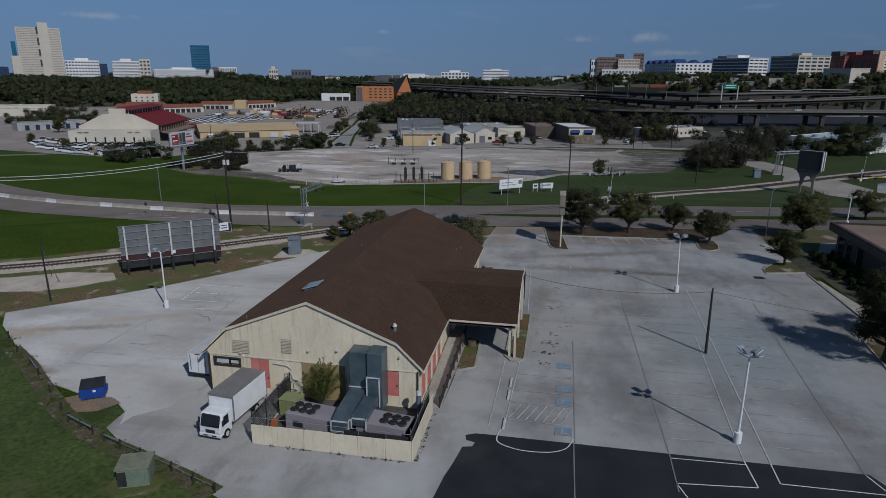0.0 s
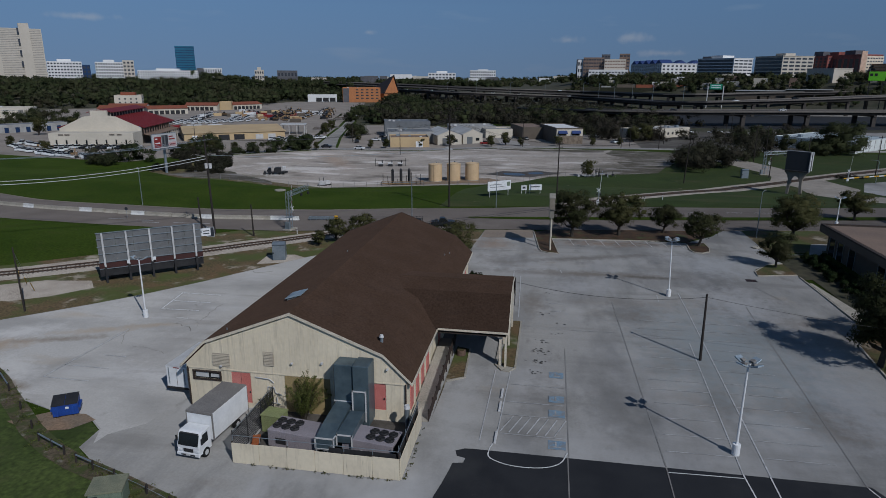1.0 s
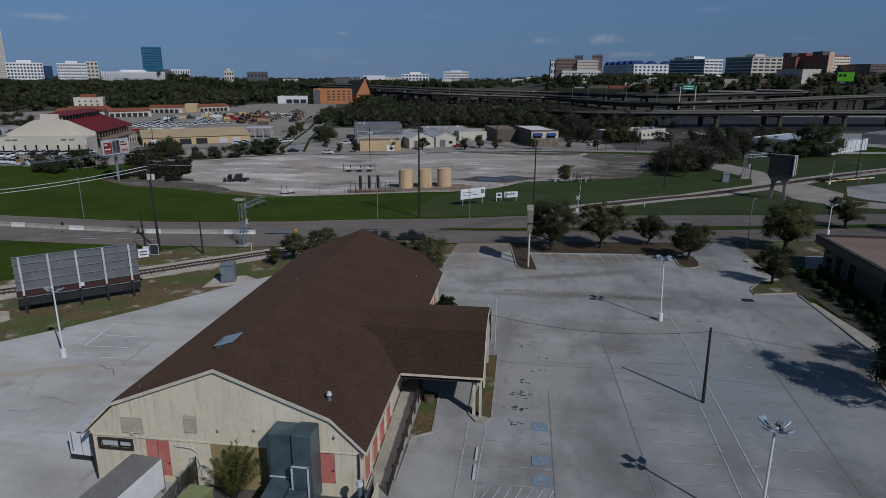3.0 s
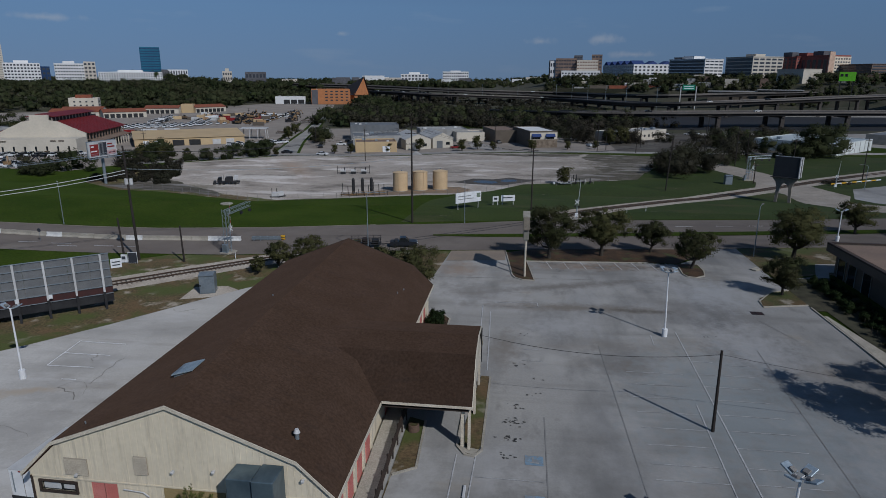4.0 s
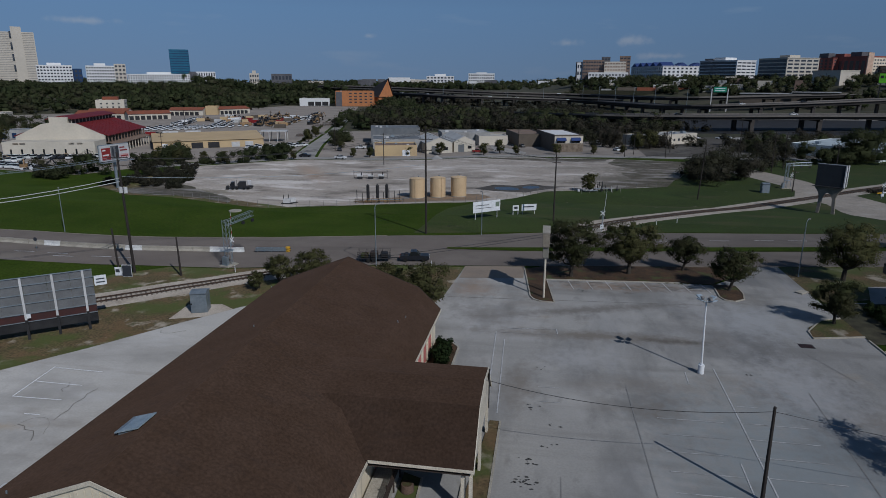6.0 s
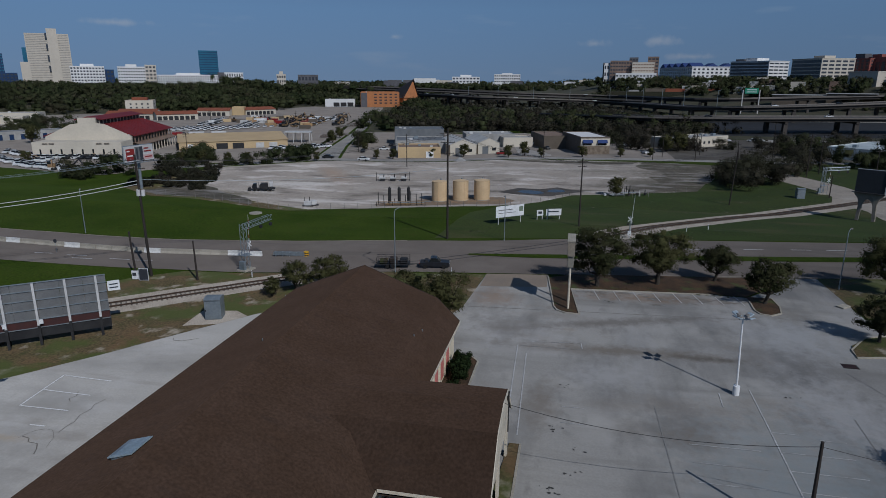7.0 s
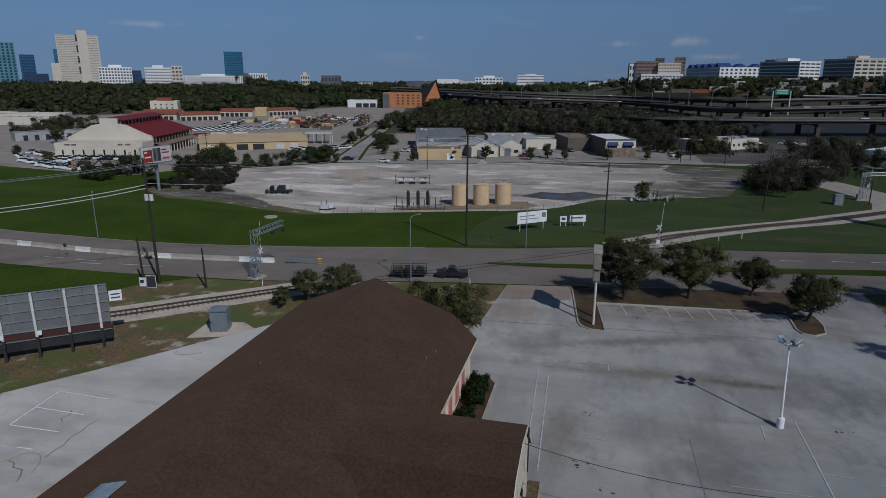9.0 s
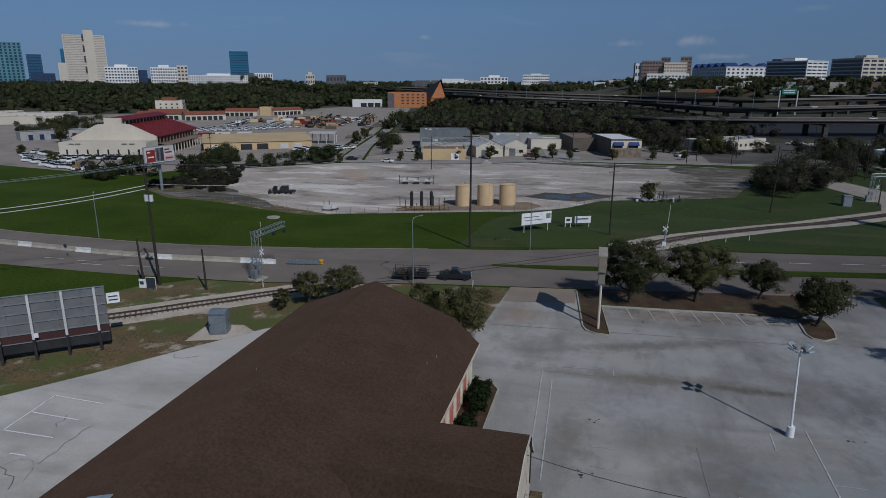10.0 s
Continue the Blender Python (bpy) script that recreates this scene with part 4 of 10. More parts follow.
for y in (57.0, 61.9, 64.5, 69.4):
    stripe(ada, (0.9, y), (2.3, y), 1.25, BLUEPAINT, 0.062, "blue_square")
    stripe(ada, (1.5, y - 0.35), (1.5, y + 0.45), 0.14, FAINTLINE, 0.075, "symbol_bar")
    stripe(ada, (1.3, y - 0.3), (1.95, y - 0.3), 0.12, FAINTLINE, 0.078, "symbol_bar")
for k in range(7):
    stripe(ada, (-3.1 + 0.75 * k, 58.2), (-2.1 + 0.75 * k, 60.9), 0.11, WHITELINE, 0.065, "hatch")
for y in (58.0, 61.1, 63.4, 66.8):
    stripe(ada, (-3.1, y), (2.3, y), 0.1, FAINTLINE, 0.062)
west = marking("west_markings", "faded white stall lines by the verge")
WESTLINE = layer(mat("bright_line_paint", (0.78, 0.78, 0.78), (0.70, 0.70, 0.70), 1.5, 0.6, fine=9), (0.40, 0.395, 0.39), 1.1, 0.6, 0.74, amount=0.7, seed=26)
WESTFAINT = layer(mat("worn_west_line", (0.50, 0.50, 0.50), (0.44, 0.44, 0.44), 1.5, 0.7, fine=9), (0.32, 0.315, 0.31), 0.8, 0.46, 0.62, amount=0.8, seed=36)
stripe(west, (-49.0, 61.4), (-48.4, 74), 0.13, WESTFAINT)
stripe(west, (-48.6, 80.9), (-49.4, 87.2), 0.14, WESTLINE)
for a, b in (((-49.0, 61.5), (-43.7, 61.2)), ((-48.9, 64.3), (-43.7, 64.0)), ((-46.5, 67.0), (-43.7, 66.8)), ((-48.6, 80.9), (-43.3, 80.8)), ((-48.9, 84.0), (-43.4, 83.7)), ((-49.4, 87.1), (-43.5, 86.7)), ((-44.8, 78.1), (-43.2, 78.1))):
    stripe(west, a, b, 0.13, WESTLINE if a[1] > 75 else WESTFAINT)
north = marking("north_markings", "white stall lines along the planting strip")
for k in range(8):
    x = 4.1 + 2.64 * k
    stripe(north, (x, 122.9 + 0.085 * (x - 1)), (x + 0.7, 118.9 + 0.085 * (x - 1)), 0.12, WHITELINE)
aisle = marking("aisle_markings", "white edge lines beside the building")
stripe(aisle, (-4.1, 89.5), (-4.5, 102.5), 0.12, WHITELINE)
stripe(aisle, (15.0, 93), (15.1, 95.6), 0.1, WHITELINE)
stripe(aisle, (18.05, 91), (18.1, 96.8), 0.11, WHITELINE)
for a, b in (((18.0, 89.3), (20.2, 89.3)), ((21.6, 88.8), (23.6, 88.8)), ((0.6, 90), (2.6, 90.1)), ((0.6, 87.2), (2.6, 87.2))):
    stripe(aisle, a, b, 0.08, FAINTLINE)
stripe(aisle, (-2.9, 84.4), (-3.4, 100.5), 0.11, WHITELINE)
stripe(aisle, (-3, 103.7), (2.4, 104.3), 0.1, FAINTLINE)
stripe(aisle, (2.4, 104.3), (2.5, 102.9), 0.1, WHITELINE)
seams = marking("slab_joints", "dark weedy joints between concrete slabs")
for a, b in (((2.5, 55.5), (2.55, 76)), ((9.75, 55.5), (8.9, 92)), ((23.7, 55.4), (25.8, 93)), ((-12, 113), (22, 115.5)), ((-4.6, 102.4), (2.6, 102.6)), ((28.6, 102.5), (31.2, 96))):
    stripe(seams, a, b, 0.09, SEAM if b[1] > 105 else FAINTSEAM, 0.052, "joint")
stains = marking("oil_stains", "small dark oil drips on the concrete")
rs = random.Random(4)
for cx, cy, n in ((-0.1, 77.6, 12), (-0.2, 74.9, 26), (-0.3, 72.2, 18), (-0.4, 69.9, 9), (1.8, 80, 4), (1.0, 94, 4), (0.4, 86, 6), (6, 118.5, 6), (2.0, 83.2, 5), (21.6, 96.0, 5)):
    for k in range(n):
        x, y, r = cx + rs.gauss(0, 0.42), cy + rs.gauss(0, 0.26), rs.uniform(0.03, 0.17)
        sheet("stain", [(x + r * rs.uniform(0.5, 1.4) * math.cos(a * 0.785), y + 0.7 * r * rs.uniform(0.5, 1.4) * math.sin(a * 0.785)) for a in range(8)], 0.056 + 0.0006 * (k % 5), STAIN, parent=stains)
grime = marking("grime_patches", "brown grime on the concrete by the kerb")
rg = random.Random(14)
for k in range(34):
    x = rg.uniform(2.5, 25)
    y, r = 122.6 - abs(rg.gauss(0, 1.3)), rg.uniform(0.25, 0.9)
    sheet("patch", [(x + 1.5 * r * rg.uniform(0.5, 1.3) * math.cos(a * 0.628), y + 0.5 * r * rg.uniform(0.5, 1.3) * math.sin(a * 0.628)) for a in range(10)], 0.051 + 0.0008 * (k % 6), GRIME, parent=grime)
cracks = marking("pavement_cracks", "thin dark cracks wandering through the concrete")
for pts in ([(-41.2, 77.4), (-41.3, 78.4), (-41.2, 79.2), (-41.6, 80.3), (-41.4, 81.4), (-41.7, 82.2), (-41.4, 83.3)], [(-43.9, 76.4), (-43.0, 76.2), (-42.6, 75.7), (-41.6, 75.6), (-41.0, 74.9), (-40.6, 74.2)], [(-44.0, 97.6), (-43.6, 96.9), (-42.4, 96.9), (-41.6, 97.4), (-40.9, 97.8)], [(-45.2, 84.2), (-44.7, 83.4), (-45.0, 82.8), (-44.4, 82.3)]):
    sheet("crack", band(pts, 0.09), 0.050, SEAM, parent=cracks)
for cx, cy, ang, n in ((-40, 68, 140, 7), (-44, 76, 60, 8), (-46.5, 70, 100, 6)):
    pts = [(cx, cy)]
    for k in range(n):
        ang += rs.uniform(-38, 38)
        pts.append((pts[-1][0] + 0.75 * math.cos(radians(ang)), pts[-1][1] + 0.75 * math.sin(radians(ang))))
    sheet("crack", band(pts, 0.04), 0.050, SEAM, parent=cracks)
for x, y in ((-3.35, 57.2), (-3.4, 62.3), (-3.4, 64.7)):
    ws = solo("wheel_stop", box(B(), -0.1, 0.1, -0.9, 0.9, 0, 0.14), DULLWHITE, "white concrete wheel stop bar", "wheel stop", "wheel stops", m=on(x, y, 0, 0.03), bevel=0.03)
rdm = marking("road_markings", "white arrows and lane lines on the road")
for x, y in ((-88, 123.6), (-82, 124), (-80, 122.8), (-74, 124.2), (-70, 124.6), (38, 152.5), (44, 153.5), (20, 149), (30, 151)):
    stripe(rdm, (x, y), (x + 3.4, y + 0.5), 0.22, WHITELINE, 0.075)

# ---------------- kerbs ----------------
def kerb(name, pts, label="pale concrete kerb", w=0.18, h=0.17, material=KERB):
    bm = B()
    ribbon(bm, pts, w, 0.0, h)
    return solo(name, bm, material, label, "kerb", kind="structure")


kerb("kerb", [(-2.3, 127.6), (-1.05, 115.2), (-0.6, 113.9), (0.4, 113.2), (2.15, 113.1), (1.05, 122.8), (20, 124.4)], "pale kerb round the sign island")
kerb("kerb_island", [(24.2, 122.6), (24.0, 119), (24.4, 117.9), (25.6, 117.5), (27.0, 118.6), (27.5, 121), (27.4, 124.4)], "pale kerb round the tree island")
sheet("tree_island", [(24.2, 122.6), (24.0, 119), (24.4, 117.9), (25.6, 117.5), (27.0, 118.6), (27.5, 121), (27.4, 124.4), (24.2, 124.4)], 0.12, MULCH, "mulched tree island", "planting bed")
sheet("grass_island", [(31, 106.5), (36.9, 107.7), (36.6, 113), (34, 112), (31.6, 109.5)], 0.13, DRY, "small rough grass island", "grass")
# dark sheet laid where the ground lies in shade
sheet("east_shade_strip", [(36.9, 107.0), (36.6, 118.6), (38.5, 118.6), (38.5, 105.8), (37.1, 105.8)], 0.09, WOODFLOOR, "dark strip beside the walk, coloured for shade", "planting bed")
kerb("kerb_grass_island", [(36.9, 107.7), (31, 106.4), (31.2, 108.4), (33.8, 112), (36.6, 113.4)], "pale kerb round the grass island")
kerb("kerb_east", [(36.9, 106.8), (37.3, 97.4), (37.6, 88), (34.5, 82), (33.3, 70), (36, 58)], "pale kerb along the east side")
sheet("sidewalk", [(37.2, 104), (37.6, 104), (39.2, 93.5), (39.2, 91), (37.5, 88), (37.6, 93)], 0.16, KERB, "pale concrete sidewalk", "sidewalk")
sheet("side_drive", [(38.6, 119), (43, 120.2), (45.8, 127.3), (62, 130.5), (62, 123.2), (46, 123), (44.8, 120)], 0.06, CONCRETE, "pale concrete drive behind the brown building", "driveway")
# dark floor colour carries the brown building's shade
sheet("east_bed", [(38.3, 118.5), (38.3, 106.4), (39.2, 91), (44.6, 90), (44.6, 120)], 0.1, WOODFLOOR, "planting bed coloured dark for the building's shade", "planting bed")
kerb("road_kerb", [p for p in NEAR if p[0] > -1.5 and p[0] < 120], "dull road kerb", material=YARD)
kerb("road_kerb_far", [p for p in FAR if -160 < p[0] < -24], "dull road kerb", h=0.1, material=YARD)

# ---------------- railway ----------------
railway = thing("railway_track", "rusty single railway track on timber ties", "railway", kind="structure")
for side in (-0.76, 0.76):
    for rail_part in ([p for p in RAIL if p[0] <= -31.5], [p for p in RAIL if p[0] >= 3.0]):
        bm = B()
        ribbon(bm, offset(rail_part, side), 0.09, 0.12, 0.30)
        part("rail", bm, RAILSTEEL, railway, "rusty steel rail")
    bm = B()
    ribbon(bm, offset(CROSS, side), 0.16, 0.03, 0.075)
    part("crossing_rail", bm, BLACK, railway, "rail set in the road")
tie_mesh = as_mesh("tie", box(B(), -0.11, 0.11, -1.15, 1.15, 0.02, 0.085), TIE)
near_ties = [p for p in along(RAIL, 0.62) if -84 < p[0] < -32]
for x, y, a in near_ties:
    piece("tie", tie_mesh, railway, on(x, y, a))
bm = B()
for x, y, a in along(RAIL, 0.8):
    if 5 < x < 110 or -120 < x <= -84:
        box(bm, -0.12, 0.12, -1.3, 1.3, 0.02, 0.15, on(x, y, a))
tagged(part("tie_row", bm, TIE, railway), kind="stuff")


# ---------------- main building ----------------
def gambrel(x_mid, half, kink_in, z_eave, z_kink, z_ridge):
    return [(x_mid - half, z_eave), (x_mid - kink_in, z_kink), (x_mid, z_ridge), (x_mid + kink_in, z_kink), (x_mid + half, z_eave)]


XM, Y0, Y1 = -21.0, 58.3, 98.6
PROFILE = gambrel(XM, 10.35, 8.0, 3.95, 6.15, 9.25)


def roof_z(x):
    return float(np.interp(x, [p[0] for p in PROFILE], [p[1] for p in PROFILE]))


hall = thing("barn_hall", "cream sided hall with brown shingle gambrel roof", "building")
roof = None


def slab_roof(profile, lo, hi, axis, parent, name="roof", thick=0.22, overhang=0.0):
    """One roof plane for each stretch of the profile."""
    out = []
    for (a, za), (b, zb) in zip(profile, profile[1:]):
        bm = B()
        d = Vector((b - a, zb - za)).normalized()
        nx, nz = -d.y * thick, d.x * thick
        prism(bm, [(a, za), (b, zb), (b - nx, zb - nz), (a - nx, za - nz)], lo, hi, axis)
        out.append(part(name, bm, ROOF, parent, "dark brown shingle roof plane"))
    return out


ROOFP = [(XM - 10.5, 3.8), (XM - 8.05, 6.2), (XM, 9.35), (XM + 8.05, 6.2), (XM + 10.5, 3.8)]
slab_roof(ROOFP, 58.12, 99.3, "y", hall)
for y, s in ((58.12, -1), (99.3, 1)):
    for (a, za), (b, zb) in zip(ROOFP, ROOFP[1:]):
        bm = B()
        ya, yb = (y - 0.06, y - 0.005) if s < 0 else (y + 0.005, y + 0.06)
        prism(bm, [(a, za + 0.03), (b, zb + 0.03), (b, zb - 0.22), (a, za - 0.22)], ya, yb, "y")
        part("rake_board", bm, TRIM if s < 0 else DARKTRIM, hall, "cream rake board" if s < 0 else "dark rake board")
for x in (XM - 10.56, XM + 10.50):
    bm = B()
    box(bm, x, x + 0.06, 58.12, 99.3, 3.55, 3.83)
    part("fascia", bm, TRIM, hall, "cream fascia board")
# ridge cap
bm = B()
prism(bm, [(XM - 0.25, 9.27), (XM, 9.40), (XM + 0.25, 9.27)], 58.16, 99.25, "y")
part("ridge_cap", bm, ROOF, hall)

WX0, WX1 = XM - 10.0, XM + 10.0
OPEN = {"door_w": (-26.8, -25.0, 0.5, 3.4), "door_e": (-13.9, -12.8, 1.0, 3.5), "window": (-30.3, -27.9, 2.55, 3.2)}


def front_wall():
    bm = B()
    xs = sorted({WX0, WX1, *(v for o in OPEN.values() for v in o[:2])})
    for a, b in zip(xs, xs[1:]):
        hole = [o for o in OPEN.values() if o[0] <= a and b <= o[1]]
        if hole:
            box(bm, a, b, Y0, Y0 + 0.2, -0.6, hole[0][2])
            box(bm, a, b, Y0, Y0 + 0.2, hole[0][3], 3.55)
        else:
            box(bm, a, b, Y0, Y0 + 0.2, -0.6, 3.55)
    part("front_wall", bm, CREAM, hall, "cream vertical siding wall")
    bm = B()
    up = [(WX0, 3.55), (WX1, 3.55), (WX1, 3.95), (XM + 7.9, 5.95), (XM, 9.05), (XM - 7.9, 5.95), (WX0, 3.95)]
    prism(bm, up, Y0 - 0.03, Y0 + 0.2, "y")
    part("gable_wall", bm, CREAM, hall, "cream vertical siding gable")


front_wall()
for x in np.arange(WX0 + 0.2, WX1, 0.42):
    x = float(x)
    top = min(roof_z(x) - 0.4, 9)
    bm = B()
    box(bm, x - 0.016, x + 0.016, Y0 - 0.046, Y0 - 0.031, 3.62, top)
    part("batten", bm, CREAM, hall)
    if not any(o[0] - 0.05 < x < o[1] + 0.05 for o in OPEN.values()) and not -21.9 < x < -17.6:
        bm = B()
        box(bm, x - 0.016, x + 0.016, Y0 - 0.016, Y0 - 0.001, -0.2, 3.5)
        part("batten", bm, CREAM, hall)
bm = B()
box(bm, WX0, WX1, Y0 - 0.075, Y0 - 0.034, 3.5, 3.6)
part("belt_board", bm, CREAM, hall)
bm = B()
box(bm, -21.8, -17.7, Y0 - 0.05, Y0 - 0.003, 0.0, 3.48)
part("olive_panel", bm, OLIVE, hall, "olive tan painted panel")
for n, (x0, x1, z0, z1) in OPEN.items():
    if n == "window":
        w = part("window", box(B(), x0, x1, Y0 + 0.08, Y0 + 0.10, z0, z1), GLASS, hall, "dark glass strip window")
        for q in ((x0 - 0.16, x1 + 0.16, z1, z1 + 0.14), (x0 - 0.16, x1 + 0.16, z0 - 0.14, z0), (x0 - 0.16, x0, z0, z1), (x1, x1 + 0.16, z0, z1)):
            part("window_frame", box(B(), q[0], q[1], Y0 - 0.09, Y0 + 0.06, q[2], q[3]), DARKTRIM, w, "dark wooden window frame")
        part("blind", box(B(), x0 + 0.1, x0 + 1.3, Y0 + 0.05, Y0 + 0.07, z0 + 0.1, z1 - 0.1), DULLWHITE, w, "pale blind")
        part("blind", box(B(), x0 + 1.5, x1 - 0.1, Y0 + 0.05, Y0 + 0.07, z0 + 0.15, z1 - 0.2), DULLWHITE, w, "pale blind")
    else:
        d = part("door", box(B(), x0, x1, Y0 + 0.04, Y0 + 0.10, z0, z1), REDDOOR, hall, "faded red door")
        part("door_handle", box(B(), x1 - 0.2, x1 - 0.1, Y0 - 0.02, Y0 + 0.04, z0 + 1.0, z0 + 1.12), BLACK, d)
        if x1 - x0 > 1.5:
            part("door_split", box(B(), (x0 + x1) / 2 - 0.012, (x0 + x1) / 2 + 0.012, Y0 + 0.03, Y0 + 0.04, z0, z1), DARKTRIM, d)
for x0, x1, z0, z1 in ((-28.4, -26.8, 3.9, 5.1), (-23.6, -22.7, 4.3, 5.6)):
    v = part("louvre_vent", box(B(), x0, x1, Y0 - 0.06, Y0 - 0.033, z0, z1), LOUVRE, hall, "grey-beige louvred vent")
    k = z0 + 0.05
    while k < z1 - 0.05:
        bm = B()
        box(bm, x0, x1, -0.06, 0.012, -0.055, 0.055, Matrix.Translation((0, Y0 - 0.07, k)) @ Matrix.Rotation(radians(-30), 4, "X"))
        part("slat", bm, LOUVRE, v)
        k += 0.14
for x, z in ((-21.0, 4.75), (-18.3, 5.0), (-12.6, 4.9), (-27.6, 3.95)):
    f = part("flood_lamp", box(B(), x - 0.09, x + 0.09, Y0 - 0.3, Y0 - 0.04, z - 0.08, z + 0.08), DULLWHITE, hall, "small white flood lamp", 0.02)
for a, b in (((-24.5, 3.15), (-23.2, 3.05)), ((-23.2, 3.05), (-22.8, 2.75)), ((-23.4, 2.3), (-23.4, 0.9)), ((-23.4, 2.3), (-22.8, 2.3)), ((-22.8, 2.3), (-22.7, 1.8)), ((-22.7, 1.8), (-22.1, 1.6)), ((-23.4, 0.9), (-22.3, 0.7)), ((-22.6, 1.4), (-22.6, 0.7))):
    part("conduit", cyl(B(), (a[0], Y0 - 0.12, a[1]), (b[0], Y0 - 0.12, b[1]), 0.045, n=6), DULLWHITE, hall, "pale conduit pipe")
part("downspout", box(B(), WX1 - 0.12, WX1 + 0.0, Y0 - 0.12, Y0 - 0.035, 0, 3.6), DARKTRIM, hall, "dark downspout")
part("downspout", box(B(), WX0 + 0.05, WX0 + 0.17, Y0 - 0.12, Y0 - 0.035, -0.4, 3.6), DARKTRIM, hall, "dark downspout")
# other walls
part("back_wall", prism(B(), [(WX0, -0.6), (WX1, -0.6), (WX1, 3.95), (XM + 7.9, 5.95), (XM, 9.05), (XM - 7.9, 5.95), (WX0, 3.95)], Y1 - 0.2, Y1, "y"), CREAM, hall)
part("west_wall", box(B(), WX0, WX0 + 0.2, Y0 + 0.2, Y1 - 0.2, -0.9, 3.9), CREAM, hall)
part("east_wall", box(B(), WX1 - 0.2, WX1, Y0 + 0.2, Y1 - 0.2, -0.3, 3.9), CREAM, hall, "cream side wall")
for y in (59.6, 62.0, 64.4, 66.8, 73.5, 78, 83.6, 86.4, 89.2, 91.8, 94.4):
    d = part("red_shutter", box(B(), WX1 + 0.003, WX1 + 0.07, y, y + 1.15, 0.5, 3.0), REDDOOR, hall, "faded red shutter panel")
    part("shutter_rail", box(B(), WX1 + 0.07, WX1 + 0.09, y, y + 1.15, 1.7, 1.82), REDDOOR, d)
for y in (58.9, 61.3, 63.7, 66.1, 68.6, 86, 88.6, 91.2, 93.8, 96.2):
    part("pilaster", box(B(), WX1 + 0.003, WX1 + 0.12, y - 0.12, y + 0.12, -0.1, 3.6), TRIM, hall, "cream pilaster strip")

# cross-gable porch over the drive
PX0, PX1 = -16.2, -3.3
PP = [(69.9, 3.95), (73.1, 6.9), (76.05, 7.4), (79.1, 6.95), (82.2, 3.95)]
slab_roof(PP, PX0, PX1, "x", hall, "porch_roof", 0.2)
for (a, za), (b, zb) in zip(PP, PP[1:]):
    bm = B()
    prism(bm, [(a, za + 0.03), (b, zb + 0.03), (b, zb - 0.28), (a, za - 0.28)], PX1 + 0.005, PX1 + 0.06, "x")
    part("rake_board", bm, TRIM, hall, "cream rake board")
bm = B()
prism(bm, [(70.3, 3.3), (81.8, 3.3), (81.8, 3.9), (78.9, 6.6), (76.05, 7.1), (73.2, 6.6), (70.3, 3.9)], PX1 - 0.25, PX1 - 0.1, "x")
part("porch_gable", bm, TRIM, hall, "cream panelled porch gable")
for y in (69.87, 82.17):
    part("fascia", box(B(), -10.4, PX1, y, y + 0.06, 3.78, 3.98), TRIM, hall, "cream fascia board")
part("porch_ceiling", box(B(), WX1 + 0.01, PX1 - 0.3, 70.1, 82.0, 3.42, 3.5), DARKTRIM, hall)
for y in (70.6, 76.1, 81.5):
    c = part("column", box(B(), -4.2, -3.9, y - 0.15, y + 0.15, 0.1, 3.42), TRIM, hall, "cream square porch column")
    part("column", box(B(), -3.62, -3.42, y - 0.5, y + 0.1, 0.1, 3.3), TRIM, hall, "cream porch pier")
part("service_mast", cyl(B(), (PX1 + 0.12, 78.9, 3.6), (PX1 + 0.12, 78.9, 6.9), 0.05, n=6), BLACK, hall, "dark service mast")
# roof fittings
sk = part("skylight_curb", box(B(), -23.5, -22.2, 63.5, 65.0, 8.2, 8.72), GALV, hall, "metal skylight curb")
bm = B()
prism(bm, [(-23.62, 8.55), (-22.05, 9.02), (-22.05, 9.1), (-23.62, 8.63)], 63.35, 65.15, "y")
part("skylight_pane", bm, mat("skylight_acrylic", (0.30, 0.36, 0.40), (0.24, 0.30, 0.34), 1.5, 0.25, bump=0), sk, "pale blue-grey acrylic skylight")
vx, vy = -13.6, 60.2
vz = roof_z(vx)
v = part("roof_vent", cyl(B(), (vx, vy, vz - 0.2), (vx, vy, vz + 0.55), 0.14, n=10), GALV, hall, "white turbine roof vent")
part("vent_cap", cyl(B(), (vx, vy, vz + 0.5), (vx, vy, vz + 0.74), 0.22, 0.12, 12), DULLWHITE, v)
for x, y in ((-27.5, 59.5), (-12.9, 89), (-29.3, 97), (-12.6, 91), (-23.0, 80)):
    z = roof_z(x)
    part("pipe_boot", cyl(B(), (x, y, z - 0.1), (x, y, z + 0.26), 0.05, n=7), GALV, hall, "small white plumbing vent")

# ramp with slatted rail beside the east wall
ramp = thing("access_ramp", "concrete wheelchair ramp with brown slatted railing", "ramp")
bm = B()
prism(bm, [(58.6, -0.05), (74.5, -0.05), (74.5, 0.95), (71, 0.95), (58.6, 0.1)], -10.85, -9.3, "x")
part("ramp_slab", bm, KERB, ramp)
rail_y = [58.8 + 1.9 * k for k in range(9)]
for y in rail_y:
    g = 0.1 + 0.85 * min(1, (y - 58.6) / 12.4)
    part("rail_post", box(B(), -9.28, -9.18, y - 0.05, y + 0.05, 0, g + 1.05), DARKTRIM, ramp)
for h in (0.28, 0.46, 0.64, 0.82, 1.0):
    bm = B()
    prism(bm, [(58.7, 0.1 + h), (71, 0.95 + h), (74.4, 0.95 + h), (74.4, 0.87 + h), (71, 0.87 + h), (58.7, 0.02 + h)], -9.17, -9.12, "x")
    part("rail_slat", bm, DARKTRIM, ramp, "dark brown rail slat")
